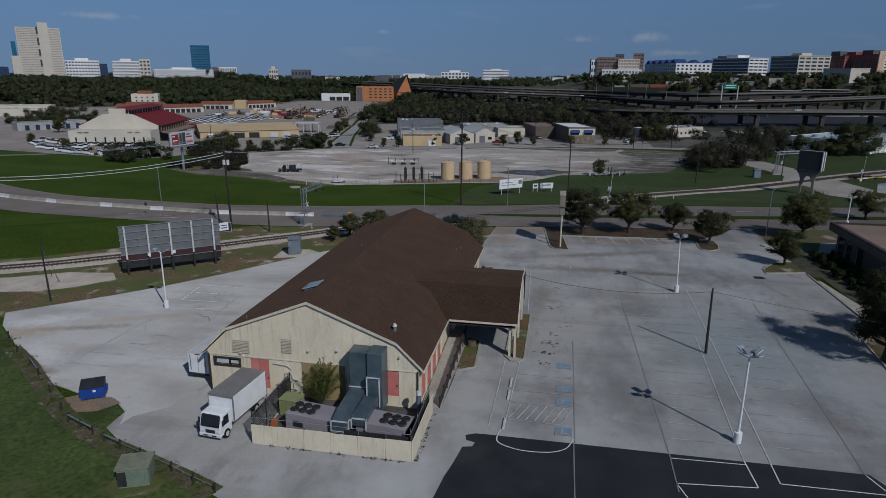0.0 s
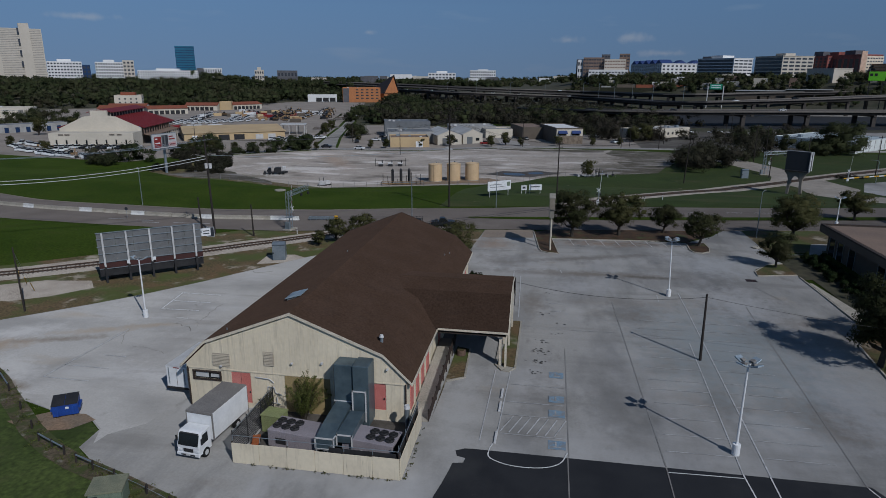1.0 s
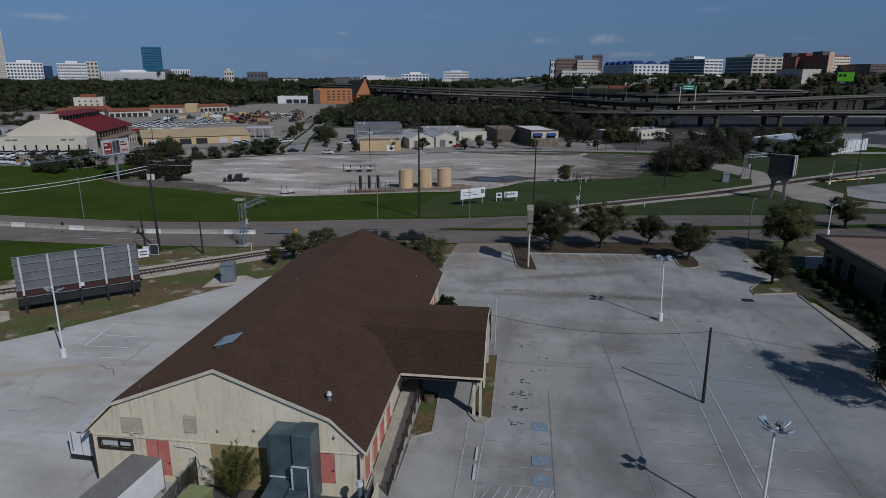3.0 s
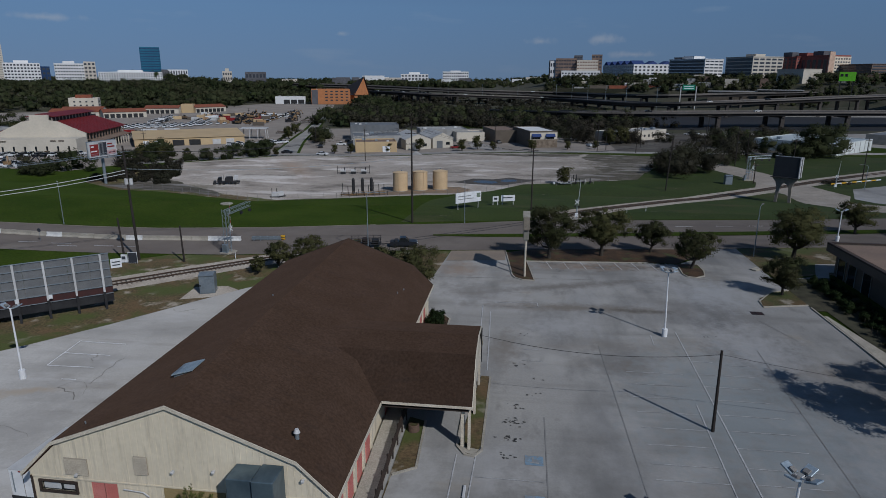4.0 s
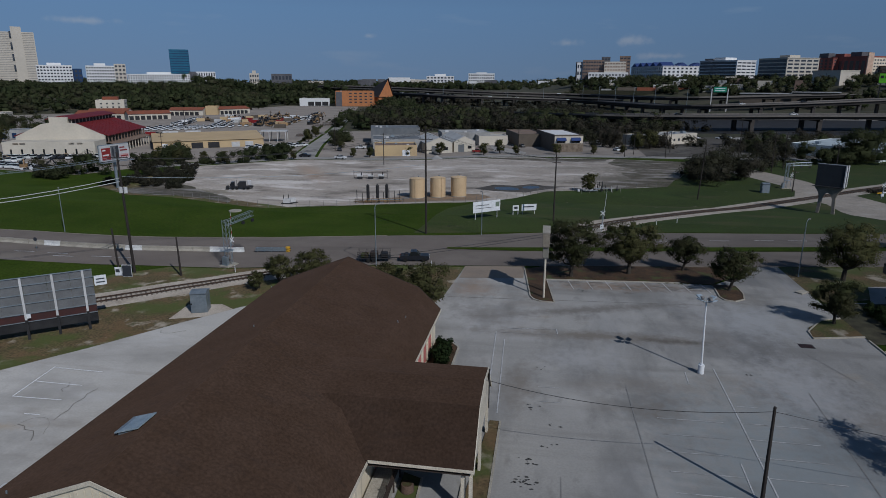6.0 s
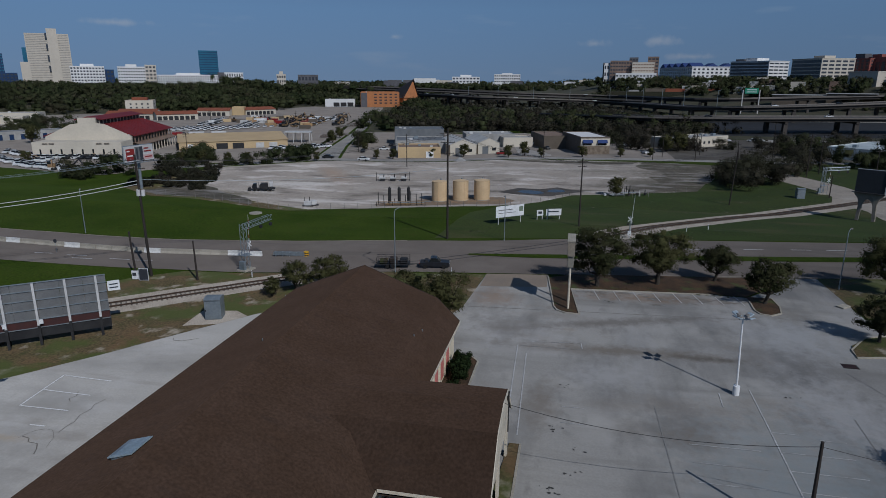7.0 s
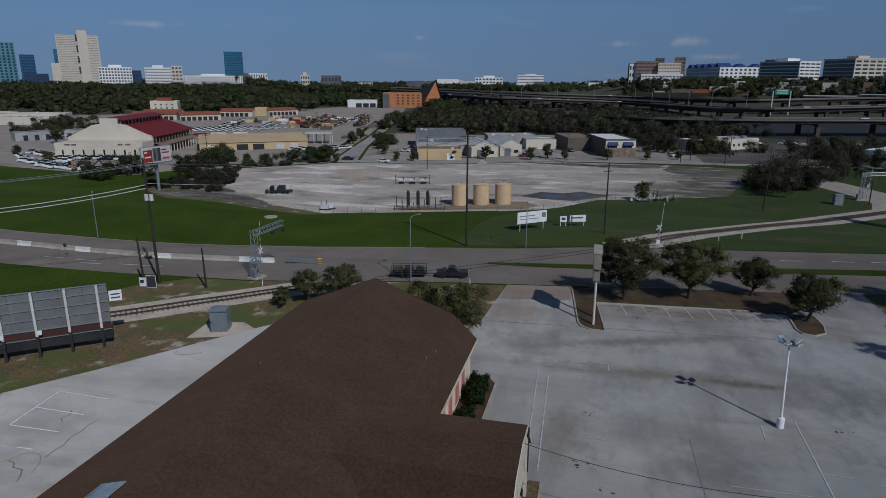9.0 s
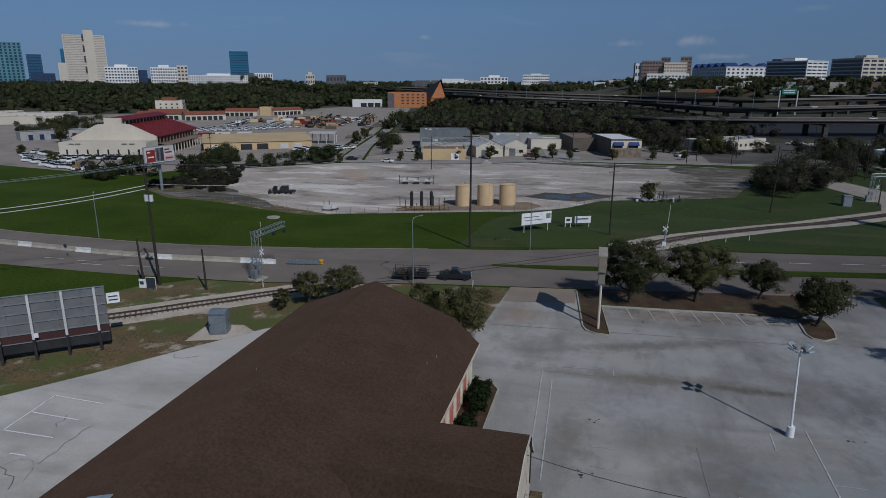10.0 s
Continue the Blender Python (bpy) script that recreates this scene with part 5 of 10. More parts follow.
sheet("ramp_bed", [(-9.05, 59), (-8.9, 66.4), (-7.3, 67.4), (-7.6, 74), (-9, 74.5)], 0.09, DRY, "grass strip between ramp and drive", "grass")
kerb("kerb_ramp_bed", [(-8.9, 66.2), (-7.25, 67.3), (-7.55, 74)], "pale kerb beside the ramp")
sheet("porch_bed", [(-4.4, 70.4), (-3.6, 69.5), (-2.9, 69.6), (-2.55, 71), (-2.6, 83), (-3.4, 83)], 0.12, DRY, "narrow grass strip below the porch columns", "planting bed")
kerb("kerb_porch_bed", [(-4.5, 83), (-4.5, 70.6), (-3.8, 69.5), (-3.1, 69.3), (-2.5, 70.2), (-2.5, 83)], "pale kerb round the porch bed")
sheet("porch_bed_tip", [(-4.4, 70.6), (-3.8, 69.7), (-3.1, 69.4), (-2.7, 70.2)], 0.15, KERB, "concrete tip of the porch bed", "kerb")
stump = thing("planter_stump", "low brown round planter beside the ramp", "planter", m=pose(-8.3, 72.4, 0.09))
part("drum", cyl(B(), (0, 0, 0), (0, 0, 0.6), 0.5, 0.45, 12), mat("brown_planter", (0.13, 0.085, 0.06), (0.10, 0.065, 0.05), 2, 0.9), stump, bevel=0.03)
part("soil", cyl(B(), (0, 0, 0.6), (0, 0, 0.62), 0.38, n=12), MULCH, stump)
sheet("hedge_bed", [(-11, 89), (-8.3, 89), (-8.3, 97.5), (-9, 98.4), (-11, 98.6)], 0.1, MULCH, "mulched bed with clipped hedge", "planting bed")
kerb("kerb_hedge_bed", [(-8.3, 89), (-8.2, 97.4), (-9, 98.5), (-11, 98.8)], "pale kerb round the hedge bed")


# ---------------- plant yard in front of the hall ----------------
screen = thing("screen_wall", "low cream panel screen wall round the air plant", "fence")
px = [-22.8, -20.6, -18.4, -16.2, -14.0, -11.8, -9.75]
for k, (a, b) in enumerate(zip(px, px[1:])):
    part("panel", box(B(), a + 0.012, b - 0.012, 50.35 + 0.02 * (k % 2), 50.43 + 0.02 * (k % 2), 0.05, 1.72 + 0.03 * (k % 3)), CREAM, screen, "cream fence panel")
    part("post", box(B(), a - 0.05, a + 0.05, 50.46, 50.56, 0, 1.8), DARKTRIM, screen)
for k, y in enumerate((50.45, 53.0, 55.5)):
    part("panel", box(B(), -9.73, -9.65, y, y + 2.45, 0.05, 1.76), CREAM, screen, "cream fence panel")
    part("post", box(B(), -9.85, -9.75, y, y + 0.1, 0, 2.2), DARKTRIM, screen)
mesh_fence = thing("mesh_fence", "dark screened chain-link fence beside the truck", "fence")
for k in range(4):
    y = 50.7 + 2.4 * k
    part("fence_post", cyl(B(), (-22.85, y, 0), (-22.85, y, 2.6), 0.045, n=6), BLACK, mesh_fence)
part("fence_post", cyl(B(), (-22.85, 50.7, 2.45), (-22.85, 57.9, 2.45), 0.03, n=5), GALV, mesh_fence)
for z in np.arange(0.15, 2.4, 0.16):
    part("wire", box(B(), -22.862, -22.838, 50.7, 57.9, float(z), float(z) + 0.03), BLACK, mesh_fence)
bm = B()
for k in range(48):
    box(bm, -22.86, -22.84, 50.7 + 0.15 * k, 50.73 + 0.15 * k, 0.1, 2.45)
tagged(part("mesh", bm, BLACK, mesh_fence, "dark chain-link mesh"), kind="stuff")
top_rail = thing("mesh_rail", "thin pipe railing above the screen wall", "railing")
for a, b in (((-22.8, 50.6), (-9.9, 50.6)), ((-9.9, 50.6), (-9.9, 57.9))):
    part("rail", cyl(B(), (*a, 2.25), (*b, 2.25), 0.025, n=5), GALV, top_rail)
for x in px:
    part("rail_post", cyl(B(), (x, 50.6, 0), (x, 50.6, 2.25), 0.03, n=5), GALV, top_rail)
dark_net = thing("wind_screen", "dark mesh screen and black shade sheet inside the fence", "fence screen")
part("net", box(B(), -9.99, -9.94, 50.75, 57.8, 0.1, 2.2), BLACK, dark_net, "dark mesh net, the front one for shade")
# front sheet is added black, in place of the shade behind the wall
part("net", box(B(), -15.2, -10.05, 50.66, 50.7, 0.1, 2.0), BLACK, dark_net, "dark mesh net, the front one for shade")
for y in (51, 53.3, 55.6, 57.7):
    part("pole", cyl(B(), (-9.96, y, 0), (-9.96, y, 2.5), 0.035, n=6), GALV, dark_net)
# pad colour carries the shade between the air units and the wall
sheet("plant_yard_floor", [(-22.7, 50.6), (-9.9, 50.6), (-9.9, 58.2), (-22.7, 58.2)], 0.05, mat("shade_dark_pad", (0.06, 0.055, 0.05), (0.10, 0.09, 0.08), 0.6, 0.9), "concrete pad coloured dark for the shade between units", "ground")


def condenser(x, y, rz):
    u = thing("air_conditioner", "mauve-grey rooftop type air unit with six fans", "air conditioner", "air units", m=pose(x, y, 0.05, 0, 0, rz))
    part("housing", box(B(), -2.1, 2.1, -1.1, 1.1, 0.25, 1.7), HVAC, u, "mauve-grey sheet metal housing", 0.03)
    part("skid", box(B(), -2.0, 2.0, -1.0, 1.0, 0, 0.25), BLACK, u)
    for i in range(3):
        for j in (-0.5, 0.5):
            cx, cy = -1.62 + 0.78 * i, j * 0.8
            f = part("fan", cyl(B(), (cx, cy, 1.7), (cx, cy, 1.82), 0.35, n=16), BLACK, u, "black round fan")
            part("fan_ring", cyl(B(), (cx, cy, 1.82), (cx, cy, 1.85), 0.38, 0.35, 16, False), BLACK, f)
            part("fan_hub", cyl(B(), (cx, cy, 1.82), (cx, cy, 1.87), 0.10, n=8), BLACK, f)
            for q in range(4):
                part("fan_blade", box(B(), 0.1, 0.32, -0.07, 0.07, 0, 0.015, Matrix.Translation((cx, cy, 1.83)) @ Matrix.Rotation(q * 1.57 + 0.4, 4, "Z")), RUBBER, f)
    part("intake", box(B(), -1.4, -0.5, -1.13, -1.1, 0.6, 1.1), BLACK, u, "dark intake opening")
    part("side_grille", box(B(), -2.13, -2.1, -0.9, 0.9, 0.4, 1.5), BLACK, u)
    part("service_panel", box(B(), 0.4, 1.6, -1.115, -1.1, 0.45, 1.55), HVAC, u)
    return u


condenser(-18.7, 53.4, -8)
condenser(-12.6, 53.3, 172)
ducts = thing("air_duct", "blue-grey sheet metal duct rising into the gable", "duct")
part("riser", box(B(), -16.75, -15.15, 56.6, 58.2, 2.0, 5.75), DUCT, ducts, "blue-grey duct riser", 0.05)
part("riser", box(B(), -15.1, -13.75, 56.4, 58.2, 0.4, 5.85), DUCT, ducts, "blue-grey duct riser", 0.05)
part("riser_front", box(B(), -14.95, -13.85, 55.9, 56.4, 1.2, 3.9), DUCT, ducts, "flat duct panel", 0.03)
bm = B()
prism(bm, [(51.7, 1.1), (51.7, 2.05), (53.4, 2.35), (56.7, 2.5), (56.7, 1.5), (53.4, 1.4)], -16.6, -15.2, "x")
part("trunk", bm, DUCT, ducts, "blue-grey horizontal trunk duct")
bm = B()
prism(bm, [(52.2, 1.5), (52.2, 2.2), (55.6, 2.3), (55.6, 1.5)], -15.1, -13.9, "x")
part("branch", bm, DUCT, ducts, "blue-grey branch duct")
for q in ((-16.8, -15.1, 56.53, 56.6, 2.45, 2.56), (-16.66, -15.14, 51.62, 51.7, 1.05, 1.16), (-15.0, -13.8, 55.82, 55.9, 3.82, 3.92), (-15.0, -14.9, 55.82, 55.9, 1.2, 3.9), (-13.9, -13.8, 55.82, 55.9, 1.2, 3.9), (-16.68, -16.58, 51.62, 51.7, 1.1, 2.1), (-15.22, -15.12, 51.62, 51.7, 1.1, 2.1), (-16.66, -15.14, 51.62, 51.7, 1.98, 2.08), (-15.22, -15.15, 51.7, 56.6, 2.02, 2.1), (-15.15, -13.8, 52.12, 52.2, 2.1, 2.2), (-15.15, -15.05, 52.12, 52.2, 1.2, 2.2), (-13.95, -13.85, 52.12, 52.2, 1.2, 2.2)):
    part("flange", box(B(), *q), DULLWHITE, ducts, "bright flange strip")
for x, y in ((-16.6, 51.7), (-15.3, 51.7), (-14.0, 52.4)):
    part("leg", box(B(), x - 0.05, x + 0.05, y - 0.05, y + 0.05, 0.05, 1.6), GALV, ducts)
part("brace", cyl(B(), (-16.6, 51.7, 0.3), (-15.3, 51.7, 1.5), 0.03, n=5), GALV, ducts)
pw = thing("pipe_manifold", "pale insulated pipes between the air units", "pipework")
for a, b, r in (((-17.0, 51.5, 0.5), (-13.6, 51.5, 0.5), 0.09), ((-17.0, 51.2, 0.8), (-14.2, 51.2, 0.8), 0.06), ((-15.8, 51.5, 0.5), (-15.8, 52.6, 1.2), 0.06), ((-14.6, 51.2, 0.2), (-14.6, 51.2, 1.3), 0.05), ((-16.4, 51.2, 0.1), (-16.4, 51.2, 1.3), 0.05), ((-13.6, 51.5, 0.5), (-13.2, 52.3, 0.9), 0.09)):
    part("pipe", cyl(B(), a, b, r, n=7), DULLWHITE, pw)
for x in (-16.0, -14.9):
    part("valve", cyl(B(), (x, 51.3, 0.5), (x, 51.3, 0.95), 0.13, n=8), BLACK, pw)
part("pump", cyl(B(), (-15.6, 51.0, 0.3), (-14.9, 51.0, 0.3), 0.22, n=10), BLACK, pw, "dark pump body")
tk = thing("vent_stack", "small white vent stack beside the air unit", "vent", m=pose(-10.6, 56.6, 0.05))
part("stack", cyl(B(), (0, 0, 0), (0, 0, 2.3), 0.16, n=8), GALV, tk)
part("cap", cyl(B(), (0, 0, 2.3), (0, 0, 2.6), 0.26, 0.2, 8), DULLWHITE, tk)
cab = thing("electric_cabinet", "yellow-green metal electric cabinet on a pad", "cabinet", m=pose(-21.6, 55.4, 0.05, 0, 0, -6))
part("body", box(B(), -0.85, 0.85, -0.7, 0.7, 0, 1.5), OLIVEBOX, cab, bevel=0.03)
part("door", box(B(), -0.8, -0.02, -0.73, -0.70, 0.1, 1.4), OLIVEBOX, cab)
part("door", box(B(), 0.02, 0.8, -0.73, -0.70, 0.1, 1.4), OLIVEBOX, cab)
part("lid", box(B(), -0.9, 0.9, -0.75, 0.75, 1.5, 1.56), OLIVEBOX, cab)
dolly = thing("steel_drum_cart", "rusty orange cart leaning on the fence", "cart", m=pose(-22.1, 52.9, 0.05, 0, 0, 20))
part("tray", box(B(), -0.3, 0.3, -0.7, 0.7, 0.35, 0.5), ORANGEBROWN, dolly, bevel=0.02)
for x in (-0.25, 0.25):
    for y in (-0.5, 0.5):
        part("wheel", cyl(B(), (x - 0.03, y, 0.17), (x + 0.03, y, 0.17), 0.17, n=10), RUBBER, dolly)


# ---------------- vehicles ----------------
def wheel(parent, x, y, r=0.36, w=0.24, side=1):
    t = part("wheel", cyl(B(), (x - w / 2, y, r), (x + w / 2, y, r), r, n=14), RUBBER, parent, "black tyre")
    part("rim", cyl(B(), (x + side * (w / 2), y, r), (x + side * (w / 2 + 0.015), y, r), r * 0.55, n=10), DULLWHITE, t)
    return t


def box_truck(m):
    t = thing("box_truck", "white box truck with grey-topped cargo body parked by the hall", "truck", m=m)
    part("cargo_body", box(B(), -1.15, 1.15, 0.0, 4.9, 0.95, 3.2), WHITE, t, "white cargo box", 0.03)
    part("cargo_roof", box(B(), -1.17, 1.17, -0.02, 4.92, 3.2, 3.26), GREYTOP, t, "dusty grey roof sheet", 0.02)
    for x in (-1.17, 1.11):
        part("corner_post", box(B(), x, x + 0.06, -0.03, 0.10, 0.95, 3.2), GREYTOP, t, "grey corner post")
    part("top_rail", box(B(), -1.16, 1.16, -0.035, 0.0, 3.06, 3.2), GREYTOP, t)
    part("chassis", box(B(), -0.45, 0.45, -0.4, 4.8, 0.55, 0.95), BLACK, t)
    bm = B()
    prism(bm, [(-1.55, 0.45), (-1.62, 1.15), (-1.3, 2.15), (-1.1, 2.25), (-0.08, 2.25), (-0.08, 0.45)], -0.98, 0.98, "x")
    c = part("cab", bm, WHITE, t, "white cab-over cab", 0.03)
    bm = B()
    prism(bm, [(-1.625, 1.25), (-1.355, 2.08), (-1.365, 2.10), (-1.645, 1.25)], -0.86, 0.86, "x")
    part("windscreen", bm, GLASS, c, "dark windscreen")
    for s in (-1, 1):
        bm = B()
        prism(bm, [(-1.35, 1.25), (-1.12, 2.02), (-0.5, 2.02), (-0.5, 1.25)], s * 0.985, s * 0.992, "x")
        part("side_window", bm, GLASS, c, "dark side window")
        part("headlight", box(B(), s * 0.75 - 0.17, s * 0.75 + 0.17, -1.66, -1.60, 0.75, 0.92), SIGNWHITE, c, "clear headlight")
        part("mirror", box(B(), s * 1.12 - 0.07, s * 1.12 + 0.07, -1.45, -1.38, 1.4, 1.85), BLACK, c)
    part("grille", box(B(), -0.42, 0.42, -1.64, -1.60, 0.70, 0.98), BLACK, c, "black grille")
    part("lower_intake", box(B(), -0.6, 0.6, -1.71, -1.69, 0.44, 0.56), BLACK, c)
    part("wiper", box(B(), -0.6, 0.05, -1.655, -1.64, 1.24, 1.28), BLACK, c)
    part("roof_visor", box(B(), -0.8, 0.8, -1.42, -1.30, 2.12, 2.18), BLACK, c)
    part("bumper", box(B(), -1.0, 1.0, -1.7, -1.55, 0.38, 0.66), WHITE, c, "white bumper", 0.03)
    part("number_plate", box(B(), -0.2, 0.2, -1.715, -1.70, 0.45, 0.6), DULLWHITE, c)
    for y in (-0.85, 3.4):
        wheel(t, -0.9, y, 0.4, 0.28, -1)
        wheel(t, 0.9, y, 0.4, 0.28, 1)
    for s in (-1.12, 1.06):
        part("tail_step", box(B(), s, s + 0.06, 4.9, 5.0, 0.6, 3.0), GREYTOP, t)
    return t


box_truck(pose(-26.08, 51.7, 0.03, 0, 0, -5.5))
van = thing("cargo_trailer", "white enclosed trailer parked beside the hall", "trailer", m=on(-33.2, 59.9, -3, 0.03))
part("cargo_body", box(B(), -1.1, 1.1, 0, 5.4, 0.55, 2.75), WHITE, van, "white cargo box", 0.03)
part("cargo_roof", box(B(), -1.12, 1.12, -0.02, 5.42, 2.75, 2.8), DULLWHITE, van)
part("door_frame", box(B(), -1.12, 1.12, -0.05, 0.0, 0.5, 0.72), BLACK, van, "black rear bumper")
part("door_seam", box(B(), -0.015, 0.015, -0.02, 0.0, 0.75, 2.7), GREYTOP, van)
for x in (-0.8, 0.8):
    part("latch", box(B(), x - 0.03, x + 0.03, -0.05, 0, 1.0, 2.6), GALV, van)
    for y in (2.6, 3.5):
        wheel(van, x * 1.2, y, 0.36, 0.2, 1 if x > 0 else -1)
part("lamp_row", box(B(), -0.3, 0.3, -0.03, 0, 2.62, 2.7), SIGNRED, van)


def car(name, label, material, m, bed=False, group="", lamps=False):
    c = thing(name, label, "pickup" if bed else "car", group, m=m)
    low = [(-2.3, 0.32), (-2.35, 0.75), (-2.25, 0.95), (-0.95, 1.02), (2.2, 0.98), (2.35, 0.75), (2.3, 0.32)]
    part("body", prism(B(), low, -0.92, 0.92, "x"), material, c, bevel=0.03)
    top = [(-1.0, 1.0), (-0.35, 1.62), (0.55, 1.64), (0.85, 1.0)] if bed else [(-1.0, 1.0), (-0.3, 1.48), (1.1, 1.46), (1.8, 1.0)]
    part("cabin", prism(B(), top, -0.80, 0.80, "x"), GLASS, c, "dark cabin glass", 0.03)
    q = 0.1
    part("cabin_roof", box(B(), -0.74, 0.74, top[1][0] + q, top[2][0] - q, top[1][1] - 0.02, top[2][1] + 0.03), material, c, bevel=0.02)
    if bed:
        part("bed", box(B(), -0.75, 0.75, 1.0, 2.2, 0.96, 0.992), BLACK, c, "dark load bed")
    for x in (-0.85, 0.85):
        for y in (-1.45, 1.45):
            part("wheel", cyl(B(), (x - 0.11, y, 0.34), (x + 0.11, y, 0.34), 0.34, n=10), RUBBER, c)
        if lamps:
            part("headlight", box(B(), x * 0.8 - 0.15, x * 0.8 + 0.15, -2.37, -2.3, 0.68, 0.82), SIGNWHITE, c)
            part("tail_light", box(B(), x * 0.8 - 0.12, x * 0.8 + 0.12, 2.3, 2.37, 0.68, 0.85), SIGNRED, c)
    return c


tow = car("pickup_truck", "black pickup towing a trailer on the road", CARDARK, on(-19.9, 129.2, 101, 0.05), True, "", True)
part("tool_box", box(B(), -0.7, 0.7, 1.0, 1.5, 0.99, 1.25), BLACK, tow)
trl = thing("flatbed_trailer", "dark loaded utility trailer behind the pickup", "trailer", m=on(-26.2, 127.9, 101, 0.05))
part("deck", box(B(), -1.0, 1.0, -2.6, 2.6, 0.6, 0.72), BLACK, trl)
part("drawbar", box(B(), -0.06, 0.06, -4.0, -2.6, 0.5, 0.6), BLACK, trl)
for x in (-1.0, 0.95):
    for z in (1.0, 1.35, 1.7):
        part("side_rail", box(B(), x, x + 0.05, -2.6, 2.6, z, z + 0.06), BLACK, trl)
    for y in (-2.5, -1.25, 0, 1.25, 2.5):
        part("stake", box(B(), x, x + 0.05, y - 0.03, y + 0.03, 0.7, 1.8), BLACK, trl)
    for y in (0.0, 0.85):
        part("wheel", cyl(B(), (x * 0.95 - 0.1, y, 0.33), (x * 0.95 + 0.1, y, 0.33), 0.33, n=10), RUBBER, trl)
for y, h, mt in ((-1.6, 0.7, BLACK), (0.0, 0.9, DARKTRIM), (1.5, 0.6, MULCH)):
    part("load", box(B(), -0.75, 0.75, y - 0.6, y + 0.6, 0.72, 0.72 + h), mt, trl, "dark piled load", 0.12)

dump = thing("waste_bin", "blue steel front-loading waste bin on bare dirt", "waste bin", m=on(-41.2, 55.4, 32, 0.05))
bm = B()
prism(bm, [(-0.75, 0.12), (-0.9, 1.2), (0.7, 1.45), (0.75, 0.12)], -1.0, 1.0, "x")
part("body", bm, BLUEBIN, dump, "blue steel body", 0.03)
for x in (-1.02, 0.02):
    bm = B()
    prism(bm, [(-0.95, 1.22), (0.72, 1.49), (0.72, 1.54), (-0.95, 1.27)], x, x + 1.0, "x")
    part("lid", bm, BLACK, dump, "black plastic lid")
for s in (-1, 1):
    part("fork_pocket", box(B(), s * 1.08 - 0.08, s * 1.08 + 0.08, -0.6, 0.6, 0.6, 0.8), BLUEBIN, dump)
    for y in (-0.6, 0.6):
        part("caster", cyl(B(), (s * 0.8 - 0.05, y, 0.08), (s * 0.8 + 0.05, y, 0.08), 0.09, n=8), RUBBER, dump)
part("sticker", box(B(), 0.05, 0.3, -0.875, -0.85, 0.8, 1.0), SIGNWHITE, dump, "white sticker")
for k in (-0.6, 0.6):
    part("rib", box(B(), k - 0.05, k + 0.05, -0.90, -0.80, 0.2, 1.15), BLUEBIN, dump)

gb = thing("utility_box", "weathered sage green pump house box on grass", "utility box", m=on(-28.9, 44.6, 22, 0.0))
part("body", box(B(), -1.05, 1.05, -0.9, 0.9, 0, 1.5), GREENBOX, gb, bevel=0.03)
part("lid", box(B(), -1.15, 1.15, -1.0, 1.0, 1.5, 1.62), mat("mossy_lid", (0.22, 0.22, 0.15), (0.16, 0.17, 0.12), 1.5, 0.9), gb, "mossy pale lid")
part("hatch", box(B(), -1.02, -0.45, -0.93, -0.90, 0.15, 1.3), BLACK, gb, "dark open hatch")
for z in (0.4, 0.8, 1.15):
    part("plank", box(B(), -0.35, 1.03, -0.925, -0.90, z, z + 0.3), GREENBOX, gb)
part("side_panel", box(B(), 1.05, 1.075, -0.7, 0.3, 0.2, 1.2), GREENBOX, gb)
sheet("dirt_ring", [(-30.6, 43.2), (-28.9, 42.4), (-26.8, 43.4), (-26.6, 45.6), (-28.6, 46.6), (-30.6, 45.8)], 0.02, DRY, "bare trodden soil round the box", "dirt")


# ---------------- fences and barriers ----------------
old = thing("cable_fence", "broken post and pipe fence along the grass edge", "fence")
posts = [(-60.5, 65.6), (-56.5, 62.6), (-52.8, 60.4), (-49.9, 58.3), (-46, 55.4), (-42.3, 52.6), (-40.2, 51.0), (-38.3, 50.2), (-36.6, 49.5), (-34.9, 48.7), (-32.9, 48.0), (-30.5, 47.2), (-27.0, 45.9), (-24.6, 44.9), (-22.5, 44.2)]
for x, y in posts:
    bm = B()
    cyl(bm, (x, y, gz(x, y)), (x + 0.05, y, gz(x, y) + 0.85), 0.09, 0.08, 7)
    part("post", bm, WOOD, old, "dark timber bollard")
for a, b in zip(posts, posts[1:]):
    if a in ((-38.3, 50.2), (-34.9, 48.7), (-40.2, 51.0), (-52.8, 60.4)):
        part("pipe", cyl(B(), (*a, gz(*a) + 0.72), (*b, gz(*b) + 0.72), 0.06, n=6), GALV, old)
    elif a[0] > -35:
        part("cable", cyl(B(), (*a, gz(*a) + 0.55), (*b, gz(*b) + 0.55), 0.02, n=5), GALV, old)
sheet("worn_edge", band([(-58, 63.4), (-52.8, 60.2), (-49.9, 58.0), (-46, 55.2), (-42.3, 52.5), (-38.3, 50.1), (-34.9, 48.6), (-30.5, 47.1), (-27, 45.8), (-22.5, 44.1)], 1.7), 0.052, EDGE, "trodden soil and weeds along the lot edge", "verge")
guys = thing("guy_wires", "steel guy wires with yellow guards by the railway", "guy wires")
for gx, gyy in ((-70.2, 84.2), (-73.5, 86.5), (-77, 89)):
    tp = Vector((-65.5, 77.2, gz(-65.2, 77) + 7.8))
    lo = Vector((gx, gyy, gz(gx, gyy)))
    part("wire", cyl(B(), lo, tp, 0.015, n=4), GALV, guys)
    part("guard", cyl(B(), lo, lo.lerp(tp, 0.22), 0.05, n=6), YELLOW, guys, "yellow guy guard")
